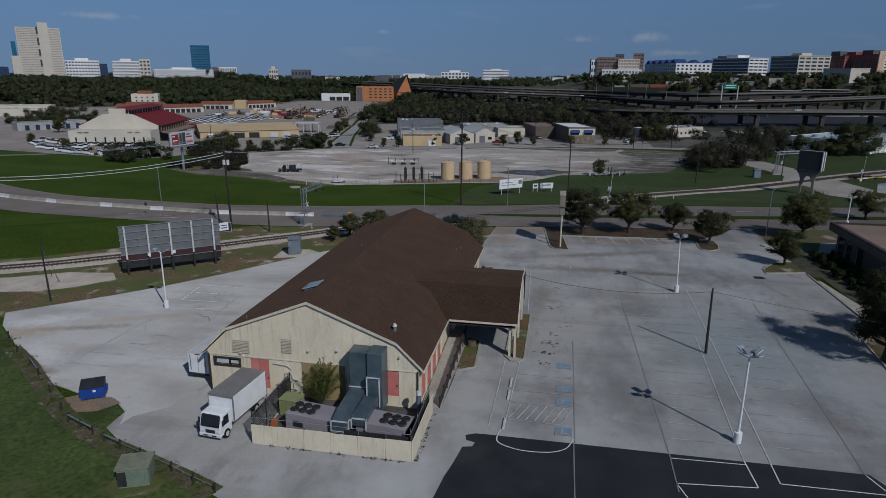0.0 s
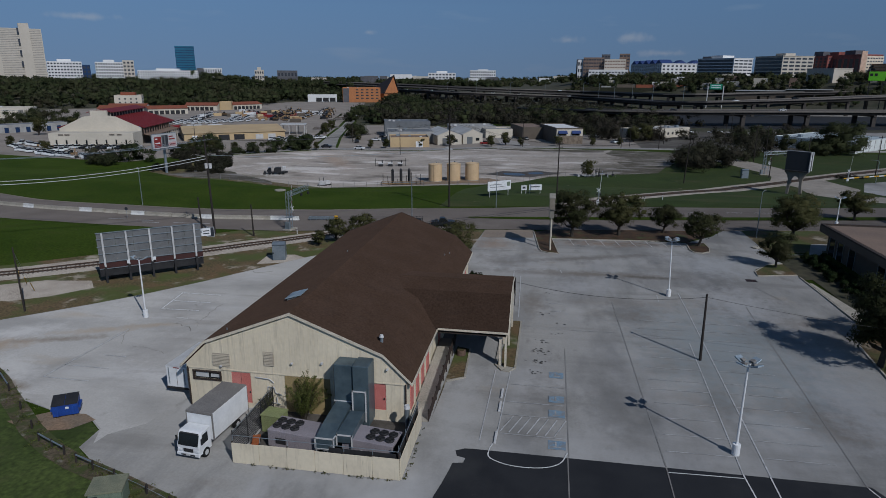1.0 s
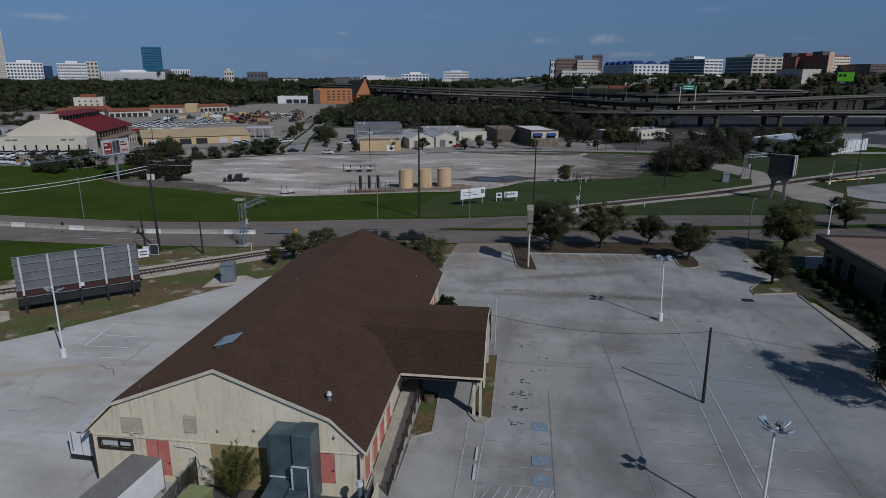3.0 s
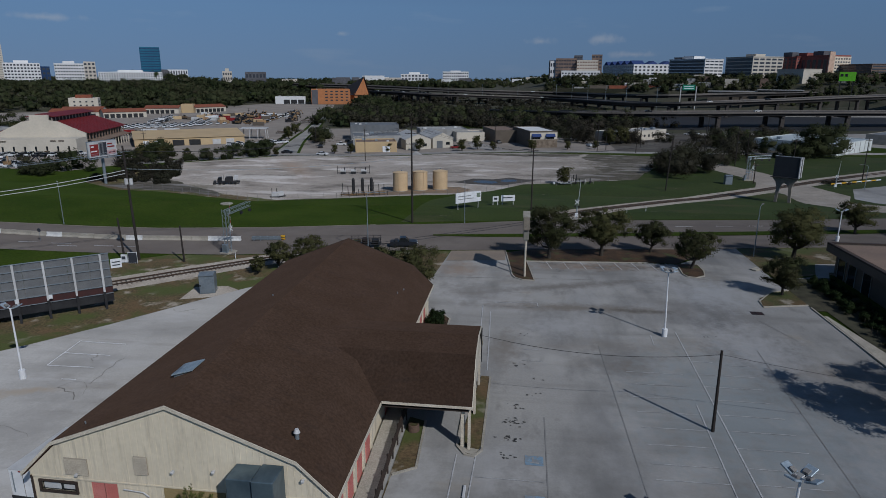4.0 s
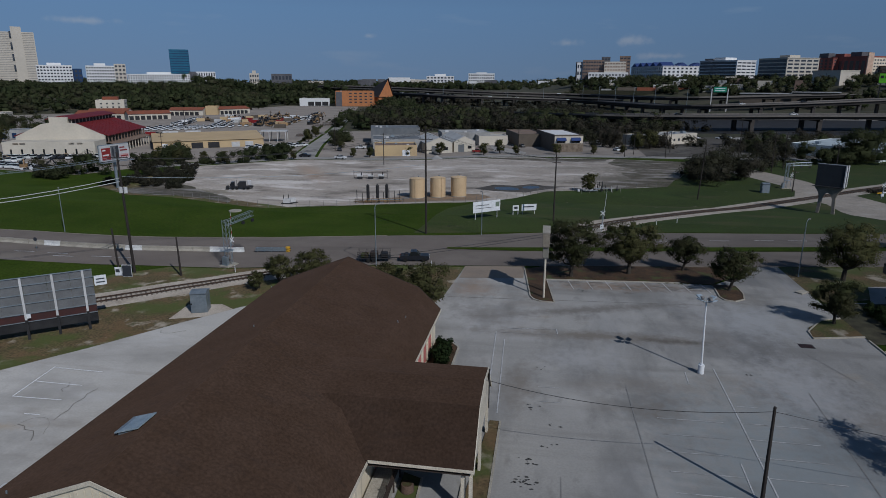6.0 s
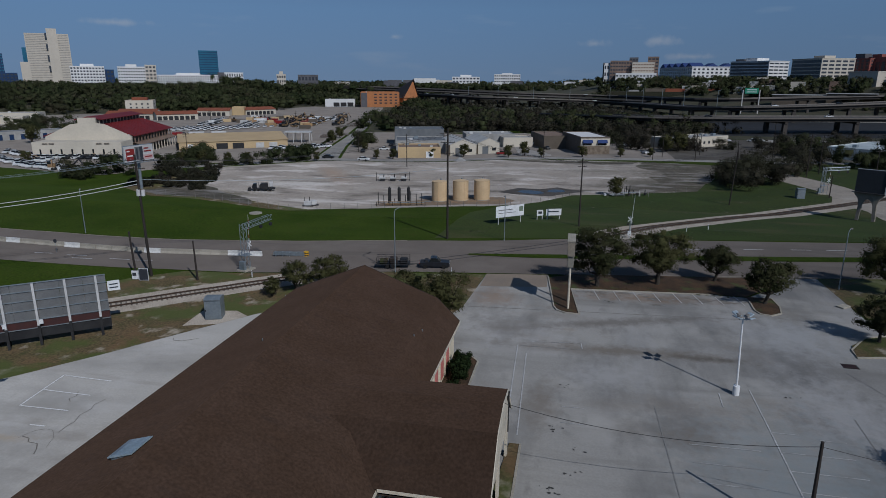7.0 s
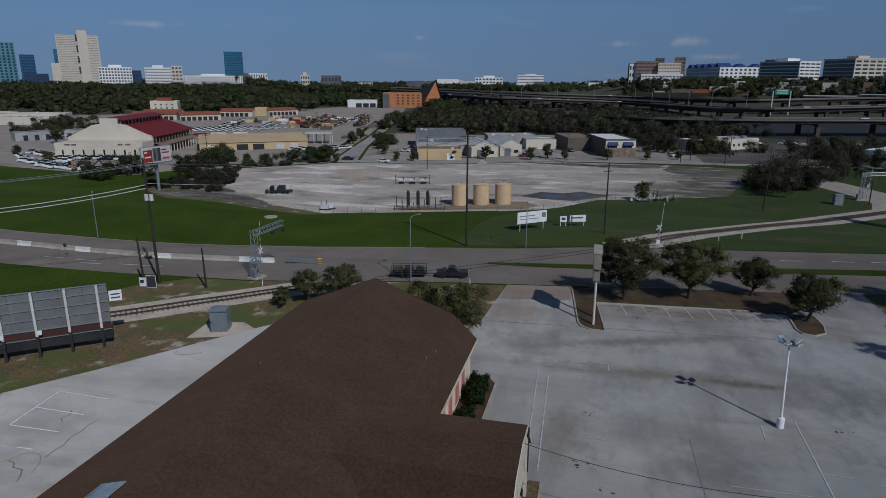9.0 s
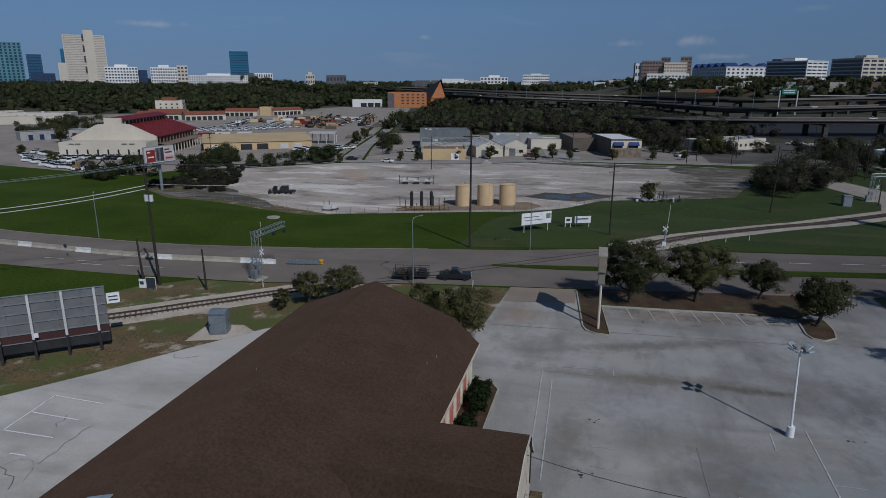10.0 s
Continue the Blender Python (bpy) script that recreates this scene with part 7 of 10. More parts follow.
# ---------------- trees and shrubs ----------------
def tree(name, seed, h, r, trunk_h, leafmat, n_leaf, label, category="tree", size=0.08, clumps=84, squash=0.7, group="shade trees", cr=(0.15, 0.27)):
    rng = np.random.default_rng(seed)
    t = thing(name, label, category, group)
    lean = rng.normal(size=2) * 0.12
    part("trunk", cyl(B(), (0, 0, -0.1), (lean[0], lean[1], trunk_h), 0.05 * r + 0.06, 0.035 * r + 0.04, 9), BARK, t)
    cz, crh = (h + trunk_h * 0.8) / 2, (h - trunk_h * 0.8) / 2
    cs, rad, cnt = [], [], []
    for k in range(clumps):
        a, u = 2.4 * k + rng.random(), rng.random() ** 0.5
        d = np.array([math.cos(a) * u, math.sin(a) * u, rng.uniform(-0.75, 0.9)])
        d[:2] *= math.sqrt(max(0.15, 1 - d[2] ** 2 * 0.8)) * (0.92 + 0.2 * math.sin(2 * a + seed) + 0.16 * math.sin(5 * a + 2.3 * seed))
        d[2] += 0.16 * math.sin(3 * a + 1.7 * seed)
        c = np.array([lean[0], lean[1], cz]) + d * np.array([r * 0.74, r * 0.74, crh * 0.78])
        cs.append(c)
        rad.append(r * rng.uniform(*cr))
        cnt.append(int(n_leaf / clumps * rng.uniform(0.6, 1.4)))
    for c in cs[:9]:
        bm = B()
        mid = np.array([lean[0], lean[1], trunk_h]) * 0.45 + c * 0.55 + np.array([0, 0, -0.12 * r])
        cyl(bm, (lean[0], lean[1], trunk_h - 0.1), mid, 0.03 * r + 0.02, 0.02 * r, 6, False)
        cyl(bm, mid, c, 0.02 * r, 0.012, 5, False)
        part("limb", bm, BARK, t)
    hubs = [(lean[0], lean[1], cz - 0.25 * crh)] * len(cs)
    ob = new("crown", foliage("crown", leaves(rng, cs, rad, cnt, size, squash, hubs), leafmat, (cs, 0.42 * np.array(rad), hubs)))
    ob.parent = t
    return t


def plant(proto, x, y, rz=0.0, s=1.0, dz=0.0):
    c = copy_thing(proto, on(x, y, rz, dz))
    c.scale = (s, s, s)
    return c


oak_a = tree("oak_tree", 1, 8.0, 4.6, 1.6, LEAF, 20000, "dark green live oak in a planting strip")
oak_a.matrix_world = on(4.6, 124.9, 0, 0.1) @ Matrix.Scale(1.15, 4)
oak_b = tree("oak_tree", 2, 6.8, 4.6, 1.5, LEAFWARM, 15000, "spreading oak with sparse spring leaves")
oak_b.matrix_world = on(13.1, 127.6, 0, 0.1) @ Matrix.Scale(1.22, 4)
oak_c = tree("oak_tree", 3, 5.6, 3.6, 1.3, LEAF, 13000, "small rounded oak in a planting strip")
oak_c.matrix_world = on(21.4, 130.9, 0, 0.1)
plant(oak_c, 25.9, 122.0, 70, 1.12, 0.1)
plant(oak_b, 43.5, 129.8, 40, 1.3)
plant(oak_a, 35.0, 111.2, 120, 0.72, 0.1)
plant(oak_b, 62.0, 149.5, 160, 0.95)
plant(oak_a, 73.0, 147.0, 200, 0.8)
plant(oak_a, 34.3, 77.2, 250, 1.2, 0.05)
plant(oak_a, 39.3, 83.6, 10, 0.95, 0.05)
brush_a = tree("scrub_tree", 8, 5.2, 4.2, 0.5, LEAFWARM, 12000, "sprawling olive-green scrub tree behind the hall", clumps=70, squash=0.8)
brush_a.matrix_world = on(-14.6, 109.6, 0) @ Matrix.Scale(1.12, 4)
brush_b = tree("scrub_tree", 9, 4.6, 3.3, 0.3, LEAFWARM, 8000, "olive green scrub tree behind the hall", clumps=60)
brush_b.matrix_world = on(-36.6, 115.2, 0)
plant(brush_b, -32.6, 117.2, 80, 1.08)
plant(brush_b, -39.0, 112.6, 160, 0.6)
plant(brush_a, -20.4, 113.4, 100, 0.8)
def sprays(seed, h, r, stems, label):
    """A shrub of many arching stems with narrow leaves along them."""
    rng = np.random.default_rng(seed)
    t = thing("shrub", label, "shrub", "shrubs")
    cs, rad, cnt = [], [], []
    for k in range(stems):
        a, u = 2.4 * k, rng.random() ** 0.7
        tip = np.array([math.cos(a) * r * u * 1.05 + 0.25 * r, math.sin(a) * r * u, h * (1.05 - 0.35 * u) * rng.uniform(0.7, 1.1)])
        base = np.array([math.cos(a) * 0.15, math.sin(a) * 0.15, 0])
        mid = base * 0.4 + tip * 0.6 + np.array([-0.1 * r * math.cos(a), -0.1 * r * math.sin(a), 0.12 * h])
        if k < 14:
            bm = B()
            cyl(bm, base, mid, 0.035, 0.022, 5, False)
            cyl(bm, mid, tip, 0.022, 0.006, 5, False)
            part("stem", bm, BARK, t)
        for s in np.linspace(0.25, 1.0, 9):
            p = (1 - s) ** 2 * base + 2 * s * (1 - s) * mid + s * s * tip
            cs.append(p)
            rad.append((0.26 - 0.17 * s) * r * 0.75)
            cnt.append(int(44 - 22 * s))
    ob = new("crown", foliage("crown", leaves(rng, cs, rad, cnt, 0.05, 1.3), LEAFBRIGHT))
    ob.parent = t
    return t


shrub = sprays(12, 4.3, 1.9, 34, "wispy green shrub growing by the air plant")
shrub.matrix_world = pose(-19.7, 57.0, 0.05)
plant(shrub, -23.4, 57.6, 50, 0.45)


def hedge(x0, x1, y0, y1, h, seed, n, label):
    rng = np.random.default_rng(seed)
    t = thing("hedge", label, "hedge", "hedges")
    cs = [(rng.uniform(x0, x1), rng.uniform(y0, y1), gz(x0, y0) + rng.uniform(0.15, h * 0.8)) for _ in range(n)]
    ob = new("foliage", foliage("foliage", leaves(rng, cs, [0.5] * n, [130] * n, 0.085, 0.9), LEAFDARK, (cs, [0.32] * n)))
    ob.parent = t
    for k in range(4):
        x, y = rng.uniform(x0, x1), rng.uniform(y0, y1)
        part("stem", cyl(B(), (x, y, gz(x, y)), (x, y, gz(x, y) + h * 0.6), 0.05, 0.03, 5), BARK, t)
    return t


hedge(-10.3, -8.9, 92.2, 97.0, 2.2, 3, 70, "dark clipped hedge beside the hall")
hedge(-10.5, -9.2, 89.5, 91, 0.9, 4, 14, "low dark shrub beside the hall")
for k, y in enumerate((93, 97.5, 102, 106.5, 111, 115)):
    hedge(40.2, 43.4, y - 1.8, y + 1.8, 1.7, 20 + k, 36, "dark green hedge along the brown building")

# weeds at walls and kerbs
rw = np.random.default_rng(41)
cent = [(rw.uniform(-22.8, -9.8), 50.3 - abs(rw.normal()) * 0.05, 0.05) for _ in range(26)] + [(-9.5 + abs(rw.normal()) * 0.1, rw.uniform(50.4, 57.8), 0.05) for _ in range(16)] + [(rw.uniform(2, 26), 123.3 + rw.normal() * 0.3 + 0.085 * 12, gz(10, 123) + 0.1) for _ in range(60)]
tagged(new("wall_weeds", foliage("wall_weeds", leaves(rw, cent, rw.uniform(0.08, 0.26, len(cent)), [14] * len(cent), 0.06, 0.7), LEAFWARM)), "small weeds growing at the wall foot", "weeds", kind="stuff")
solo("drift_log", cyl(B(), (-1.2, 0, 0.3), (1.4, 0.2, 0.35), 0.3, 0.2, 8), BARK, "dark log among the weeds", "log", m=on(-62.5, 91.5, 30))

def hz(x, y):
    """Rise of the far land, above the flat ground."""
    r, az = math.hypot(x, y - 40), math.degrees(math.atan2(x, y - 40))
    def ease(a, b, v):
        t = min(1, max(0, (v - a) / (b - a)))
        return t * t * (3 - 2 * t)
    left = 13 * ease(640, 860, r) * ease(-25, -32, az)
    start = float(np.interp(az, (0, 3, 8, 14, 20, 26), (1010, 930, 840, 790, 730, 680)))
    right = 27 * ease(start, start + 190, r) * ease(-4, 4, az)
    return max(left, right) + 6 * ease(1500, 3000, r) * (1 - 0.9 * max(left / 13, right / 29))


bm = B()
azs, rads = [-82 + 4 * k for k in range(40)], [560, 640, 690, 730, 770, 810, 860, 910, 960, 1010, 1080, 1200, 1500, 2000, 3000, 4600]
grid = []
for q in rads:
    grid.append([])
    for a in azs:
        x, y = q * math.sin(radians(a)), 40 + q * math.cos(radians(a))
        grid[-1].append(bm.verts.new((x, y, -2.1 + min(0.38, max(0.0, (q - 740) * 0.004)) + hz(x, y))))
for u, v in zip(grid, grid[1:]):
    for k in range(len(azs) - 1):
        bm.faces.new((u[k], v[k], v[k + 1], u[k + 1]))
bmesh.ops.recalc_face_normals(bm, faces=bm.faces[:])
solo("far_hills", bm, WOODFLOOR, "low wooded hills rising towards the skyline", "hills", kind="structure")


def wood(name, seed, spots, hs, rs, per, size, material, label):
    """Many crowns in one mesh."""
    rng = np.random.default_rng(seed)
    cs, rad, cnt, hubs = [], [], [], []
    for (x, y), h, r in zip(spots, hs, rs):
        g = gz(x, y) + hz(x, y)
        for k in range(5):
            a = rng.random() * 6.28
            cs.append((x + math.cos(a) * r * 0.45, y + math.sin(a) * r * 0.45, g + h * rng.uniform(0.12, 0.82)))
            rad.append(r * rng.uniform(0.4, 0.66))
            cnt.append(int(per * 0.85))
            hubs.append((x, y, g + h * 0.3))
    ob = new(name, foliage(name, leaves(rng, cs, rad, cnt, size * 0.8, 0.85, hubs), material, (cs, np.array(rad) * (0.6 if material is WOODS else 0.4), hubs)))
    return tagged(ob, label, "trees", kind="stuff")


def scatter(seed, n, poly):
    rng = random.Random(seed)
    xs, ys = [p[0] for p in poly], [p[1] for p in poly]
    out = []
    while len(out) < n:
        x, y = rng.uniform(min(xs), max(xs)), rng.uniform(min(ys), max(ys))
        inside = False
        for (ax, ay), (bx, by) in zip(poly, poly[1:] + poly[:1]):
            if (ay > y) != (by > y) and x < (bx - ax) * (y - ay) / (by - ay) + ax:
                inside = not inside
        if inside:
            out.append((x, y))
    return out


def woods(name, seed, n, poly, h, r, per, size, material, label):
    rng = random.Random(seed + 100)
    spots = scatter(seed, n, poly)
    return wood(name, seed, spots, [rng.uniform(*h) for _ in spots], [rng.uniform(*r) for _ in spots], per, size, material, label)


woods("thicket", 1, 22, [(41, 231), (48, 226), (65, 246), (66, 264), (46, 252)], (7, 10.5), (4, 6), 420, 0.2, BRUSH, "leafless brown thicket by the railway")
woods("thicket_green", 2, 12, [(62, 268), (72, 262), (94, 284), (98, 304), (80, 315), (66, 300)], (6.5, 10), (3.4, 5.4), 360, 0.24, BRUSH, "half-bare trees by the crossing street")
woods("thicket_car_park", 5, 9, [(14, 338), (26, 330), (40, 342), (36, 362), (18, 366)], (6, 9.5), (3.5, 5.5), 360, 0.26, BRUSH, "half-bare brown trees beside the car park")
woods("big_oaks", 3, 5, [(110, 288), (122, 290), (122, 300), (112, 300)], (13, 17), (6, 7.5), 620, 0.28, WOODS, "tall dark green trees beyond the crossing")
woods("shed_trees", 34, 13, [(90, 286), (112, 284), (124, 300), (112, 312), (94, 306)], (5, 8.5), (3.2, 5), 420, 0.22, WOODS, "green trees before the white shed")
woods("yard_bushes", 4, 24, [(-140, 226), (-112, 206), (-104, 216), (-130, 248), (-152, 238)], (1.4, 3.4), (1.8, 2.8), 240, 0.22, BRUSH, "scrubby bushes at the yard fence")
woods("yard_bushes_west", 5, 9, [(-162, 206), (-148, 203), (-140, 218), (-152, 226)], (4, 7), (3, 4.6), 280, 0.24, WOODS, "green bushes below the billboard")
woods("corner_bushes", 22, 12, [(-114, 262), (-101, 264), (-101, 272), (-116, 270)], (4.5, 7.5), (2.6, 4), 420, 0.22, WOODS, "rounded green bushes at the street corner")
woods("billboard_brush", 23, 20, [(-130, 200), (-114, 195), (-102, 198), (-106, 212), (-128, 222)], (1.2, 3.4), (1.8, 3.0), 280, 0.22, BRUSH, "dark tangled brush below the billboard")
woods("market_trees", 24, 9, [(-150, 248), (-138, 246), (-134, 258), (-146, 262)], (5, 7.5), (3, 4.4), 380, 0.24, WOODS, "green trees beside the market hall")
woods("lot_trees_west", 25, 26, [(-330, 330), (-300, 320), (-280, 350), (-300, 390), (-350, 400)], (6, 10), (4, 6), 260, 0.35, WOODS, "green trees among the warehouses")
woods("workshop_trees", 26, 7, [(-101, 312), (-94, 316), (-99, 345), (-106, 342)], (5, 8), (3.4, 5), 420, 0.26, WOODS, "spreading green trees beside the side street")
woods("depot_trees", 27, 16, [(42, 330), (58, 345), (50, 375), (25, 380), (20, 350)], (5, 8), (3, 5), 300, 0.3, BRUSH, "brown-green trees by the cream depot")
woods("underpass_trees", 28, 12, [(80, 315), (120, 345), (140, 390), (110, 385), (84, 340)], (4, 7), (3, 5), 300, 0.34, WOODS, "green trees before the raised freeway")
rngv = random.Random(71)
wood("street_verge", 71, [(-109.5 + (y - 290) * -0.265 + rngv.uniform(-0.6, 0.6), y) for y in [rngv.uniform(284, 500) for _ in range(120)]], [rngv.uniform(0.4, 1.1) for _ in range(120)], [rngv.uniform(0.7, 1.3) for _ in range(120)], 40, 0.2, WOODS, "low rough hedge along the side street")
woods("street_bushes", 14, 14, [(-150, 240), (-112, 262), (-98, 264), (-104, 256), (-140, 236)], (3, 5.5), (2, 3.4), 220, 0.22, WOODS, "green bushes along the back street")
woods("woodland_mid", 6, 250, [(-138, 425), (-95, 400), (-40, 440), (20, 410), (60, 405), (95, 440), (60, 520), (-50, 560), (-130, 640), (-150, 560)], (7, 11.5), (5, 7), 60, 0.55, WOODS, "dark green woodland belt")
woods("woodland_mid_bare", 46, 190, [(-138, 425), (-95, 400), (-40, 440), (20, 410), (60, 405), (95, 440), (60, 520), (-50, 560), (-130, 640), (-150, 560)], (7, 11.5), (5, 7), 60, 0.55, BRUSH, "half-bare brown trees in the woodland belt")
woods("woodland_mid_back", 17, 80, [(-142, 600), (-120, 590), (-150, 730), (-180, 780), (-190, 735), (-160, 640)], (9, 13), (5, 8), 60, 0.6, WOODS, "dark green woodland before the freeway")
woods("woodland_yard_end", 19, 230, [(-420, 690), (-310, 720), (-292, 775), (-245, 795), (-240, 850), (-420, 900), (-520, 800)], (11, 17), (7, 10), 52, 0.8, WOODS, "dark green woodland behind the white hall")
woods("hill_trees_east", 18, 150, [(255, 735), (300, 700), (420, 650), (620, 640), (560, 760), (420, 790), (300, 780)], (7, 11), (5, 8), 50, 0.75, WOODS, "trees below the hospital hill")
woods("woodland_mid_near", 7, 90, [(-92, 405), (-40, 425), (20, 390), (60, 385), (60, 410), (-40, 445), (-120, 430)], (6, 9), (4, 6), 90, 0.48, BRUSH, "brown-green trees behind the workshops")
woods("car_park_trees", 15, 26, [(20, 345), (60, 380), (150, 400), (140, 360), (60, 318), (30, 325)], (4, 7), (3, 5), 160, 0.34, BRUSH, "scattered trees in the car park")
woods("woodland_west", 8, 900, [(-700, 370), (-540, 430), (-440, 520), (-395, 560), (-330, 570), (-290, 610), (-305, 700), (-340, 760), (-420, 820), (-800, 640), (-900, 480)], (8, 16), (6, 10), 48, 0.8, WOODS, "dark green woodland below the skyline")
woods("woodland_west_back", 13, 430, [(-240, 880), (-420, 880), (-800, 680), (-1100, 800), (-620, 1250), (-240, 1100)], (9, 14), (8, 12), 26, 1.5, WOODS, "dark green woodland below the skyline")
woods("woodland_viaduct", 9, 60, [(30, 500), (70, 560), (60, 640), (20, 640), (-20, 560)], (4, 7), (4, 6), 60, 0.6, BRUSH, "low trees beyond the freeway ramp")
woods("hill_trees", 16, 480, [(20, 1060), (110, 990), (190, 900), (250, 850), (310, 800), (520, 800), (540, 880), (330, 930), (300, 1000), (180, 1090), (40, 1150)], (8, 13), (6, 9), 46, 0.95, WOODS, "trees on the hill below the hospital")
woods("far_trees", 10, 650, [(-120, 1800), (20, 1250), (300, 1060), (520, 900), (900, 740), (1100, 900), (1200, 1800), (-200, 2300)], (9, 15), (8, 13), 20, 2.0, WOODS, "far wooded land below the horizon")
woods("far_belt", 29, 420, [(-1000, 2050), (-300, 1950), (-120, 1800), (-80, 2300), (-1000, 2500)], (13, 20), (12, 20), 22, 2.6, WOODS, "far wooded belt below the horizon")
woods("freeway_verge", 30, 260, [(-180, 800), (-120, 700), (-40, 580), (50, 560), (80, 620), (20, 800), (-120, 1050), (-220, 1150)], (2.5, 6), (3.5, 6), 40, 0.7, BRUSH, "low scrub along the freeway")
woods("far_trees_north", 20, 300, [(-230, 1010), (-270, 1300), (-520, 2000), (-900, 2100), (-900, 1300), (-420, 1000)], (10, 16), (8, 13), 24, 1.9, WOODS, "far wooded land below the horizon")
woods("far_trees_west", 11, 500, [(-1150, 860), (-640, 1210), (-600, 1900), (-2600, 2000), (-1900, 500)], (10, 16), (8, 13), 18, 2.4, WOODS, "far wooded land below the horizon")
woods("north_belt", 33, 140, [(-660, 1000), (-300, 940), (-330, 1040), (-620, 1110)], (24, 30), (9, 13), 40, 1.3, WOODS, "tall dark trees before the far blocks")
woods("horizon_trees", 12, 700, [(-2600, 2100), (1500, 1900), (3000, 2400), (3000, 4200), (-3400, 4200)], (12, 22), (14, 24), 12, 4.5, WOODS, "far wooded land below the horizon")

small = tree("street_tree", 21, 4.2, 2.1, 0.5, LEAFWARM, 2600, "small round green street tree", size=0.12, clumps=36, group="street trees", cr=(0.24, 0.38))
small.matrix_world = on(-137.6, 251.8)
spots = [(-128.4, 254.3, 1), (-121.3, 256.2, 1), (-97, 266.2, 0.9), (-117.9, 335.9, 1.6), (-124, 362, 1.5), (-91.1, 305.1, 1), (-78, 280.8, 1), (-71.9, 283.8, 1.1), (-57.6, 292, 1),
         (-25.9, 294.8, 1.3), (-19.8, 302.1, 1.5), (-12.9, 300, 1), (3.5, 302.6, 1.2), (18.8, 306.7, 1), (30.9, 310, 1), (-45, 297, 1.4), (-136, 250, 1.3), (-142, 246, 1.2), (40, 330, 2), (46, 336, 2.2), (-200, 236, 1.2), (-260, 300, 2.4), (-248, 310, 2.2), (-230, 250, 1.2)]
for k, (x, y, s) in enumerate(spots):
    plant(small, x, y, 47 * k, s)


# ---------------- far buildings ----------------
def wall_windows(parent, side, a0, a1, z0, z1, n, m, frac=(0.6, 0.55), material=WINDOWDARK, depth=None, name="window"):
    """Rows of window panes on a face. side: (axis, coordinate, sign)."""
    axis, c, s = side
    for i in range(n):
        for j in range(m):
            ua, ub = a0 + (a1 - a0) * (i + 0.5 - frac[0] / 2) / n, a0 + (a1 - a0) * (i + 0.5 + frac[0] / 2) / n
            za, zb = z0 + (z1 - z0) * (j + 0.5 - frac[1] / 2) / m, z0 + (z1 - z0) * (j + 0.5 + frac[1] / 2) / m
            lo, hi = sorted((c + s * 0.005, c + s * 0.12))
            q = (ua, ub, lo, hi, za, zb) if axis == "y" else (lo, hi, ua, ub, za, zb)
            part(name, box(B(), *q), material, parent)


def flat_block(name, label, x, y, w, d, h, rz, wall, roofm, parapet=0.4, win=(), z0=-2.0, category="building"):
    b = thing(name, label, category, m=on(x, y, rz))
    part("wall", box(B(), -w / 2, w / 2, 0, d, z0, h), wall, b)
    part("roof", box(B(), -w / 2 + 0.3, w / 2 - 0.3, 0.3, d - 0.3, h, h + 0.05), roofm, b)
    for q in ((-w / 2, w / 2, 0, 0.3), (-w / 2, w / 2, d - 0.3, d), (-w / 2, -w / 2 + 0.3, 0.3, d - 0.3), (w / 2 - 0.3, w / 2, 0.3, d - 0.3)):
        part("parapet", box(B(), *q, h, h + parapet), wall, b)
    for side, a0, a1, za, zb, n, m, *more in win:
        wall_windows(b, side, a0, a1, za, zb, n, m, *more)
    q = random.Random(int(abs(x) + abs(y)))
    if w > 16 and d > 10:
        for _ in range(3):
            u, v, s = q.uniform(-0.38, 0.38) * w, q.uniform(0.2, 0.8) * d, q.uniform(0.5, 1.1)
            part("roof_unit", box(B(), u - s, u + s, v - s * 0.8, v + s * 0.8, h + 0.05, h + 0.05 + s * 1.1), q.choice((GALV, DULLWHITE)), b, bevel=0.05)
    return b


def shed(name, label, x, y, w, d, h, ridge, rz, wall, roofm, along_x=True, win=(), category="building"):
    """A shed with a pitched roof; the ridge runs along its width, or front to back."""
    b = thing(name, label, category, m=on(x, y, rz))
    if along_x:
        part("wall", prism(B(), [(0, -2), (d, -2), (d, h), (d / 2, ridge), (0, h)], -w / 2, w / 2, "x"), wall, b)
        for s in ((-0.5, h - 0.1, d / 2, ridge + 0.08), (d / 2, ridge + 0.08, d + 0.5, h - 0.1)):
            part("roof", prism(B(), [(s[0], s[1]), (s[2], s[3]), (s[2], s[3] + 0.18), (s[0], s[1] + 0.18)], -w / 2 - 0.4, w / 2 + 0.4, "x"), roofm, b)
    else:
        part("wall", prism(B(), [(-w / 2, -2), (w / 2, -2), (w / 2, h), (0, ridge), (-w / 2, h)], 0, d, "y"), wall, b)
        for s in ((-w / 2 - 0.5, h - 0.1, 0, ridge + 0.08), (0, ridge + 0.08, w / 2 + 0.5, h - 0.1)):
            part("roof", prism(B(), [(s[0], s[1]), (s[2], s[3]), (s[2], s[3] + 0.18), (s[0], s[1] + 0.18)], 0.3, d + 0.4, "y"), roofm, b)
    for side, a0, a1, za, zb, n, m, *more in win:
        wall_windows(b, side, a0, a1, za, zb, n, m, *more)
    return b


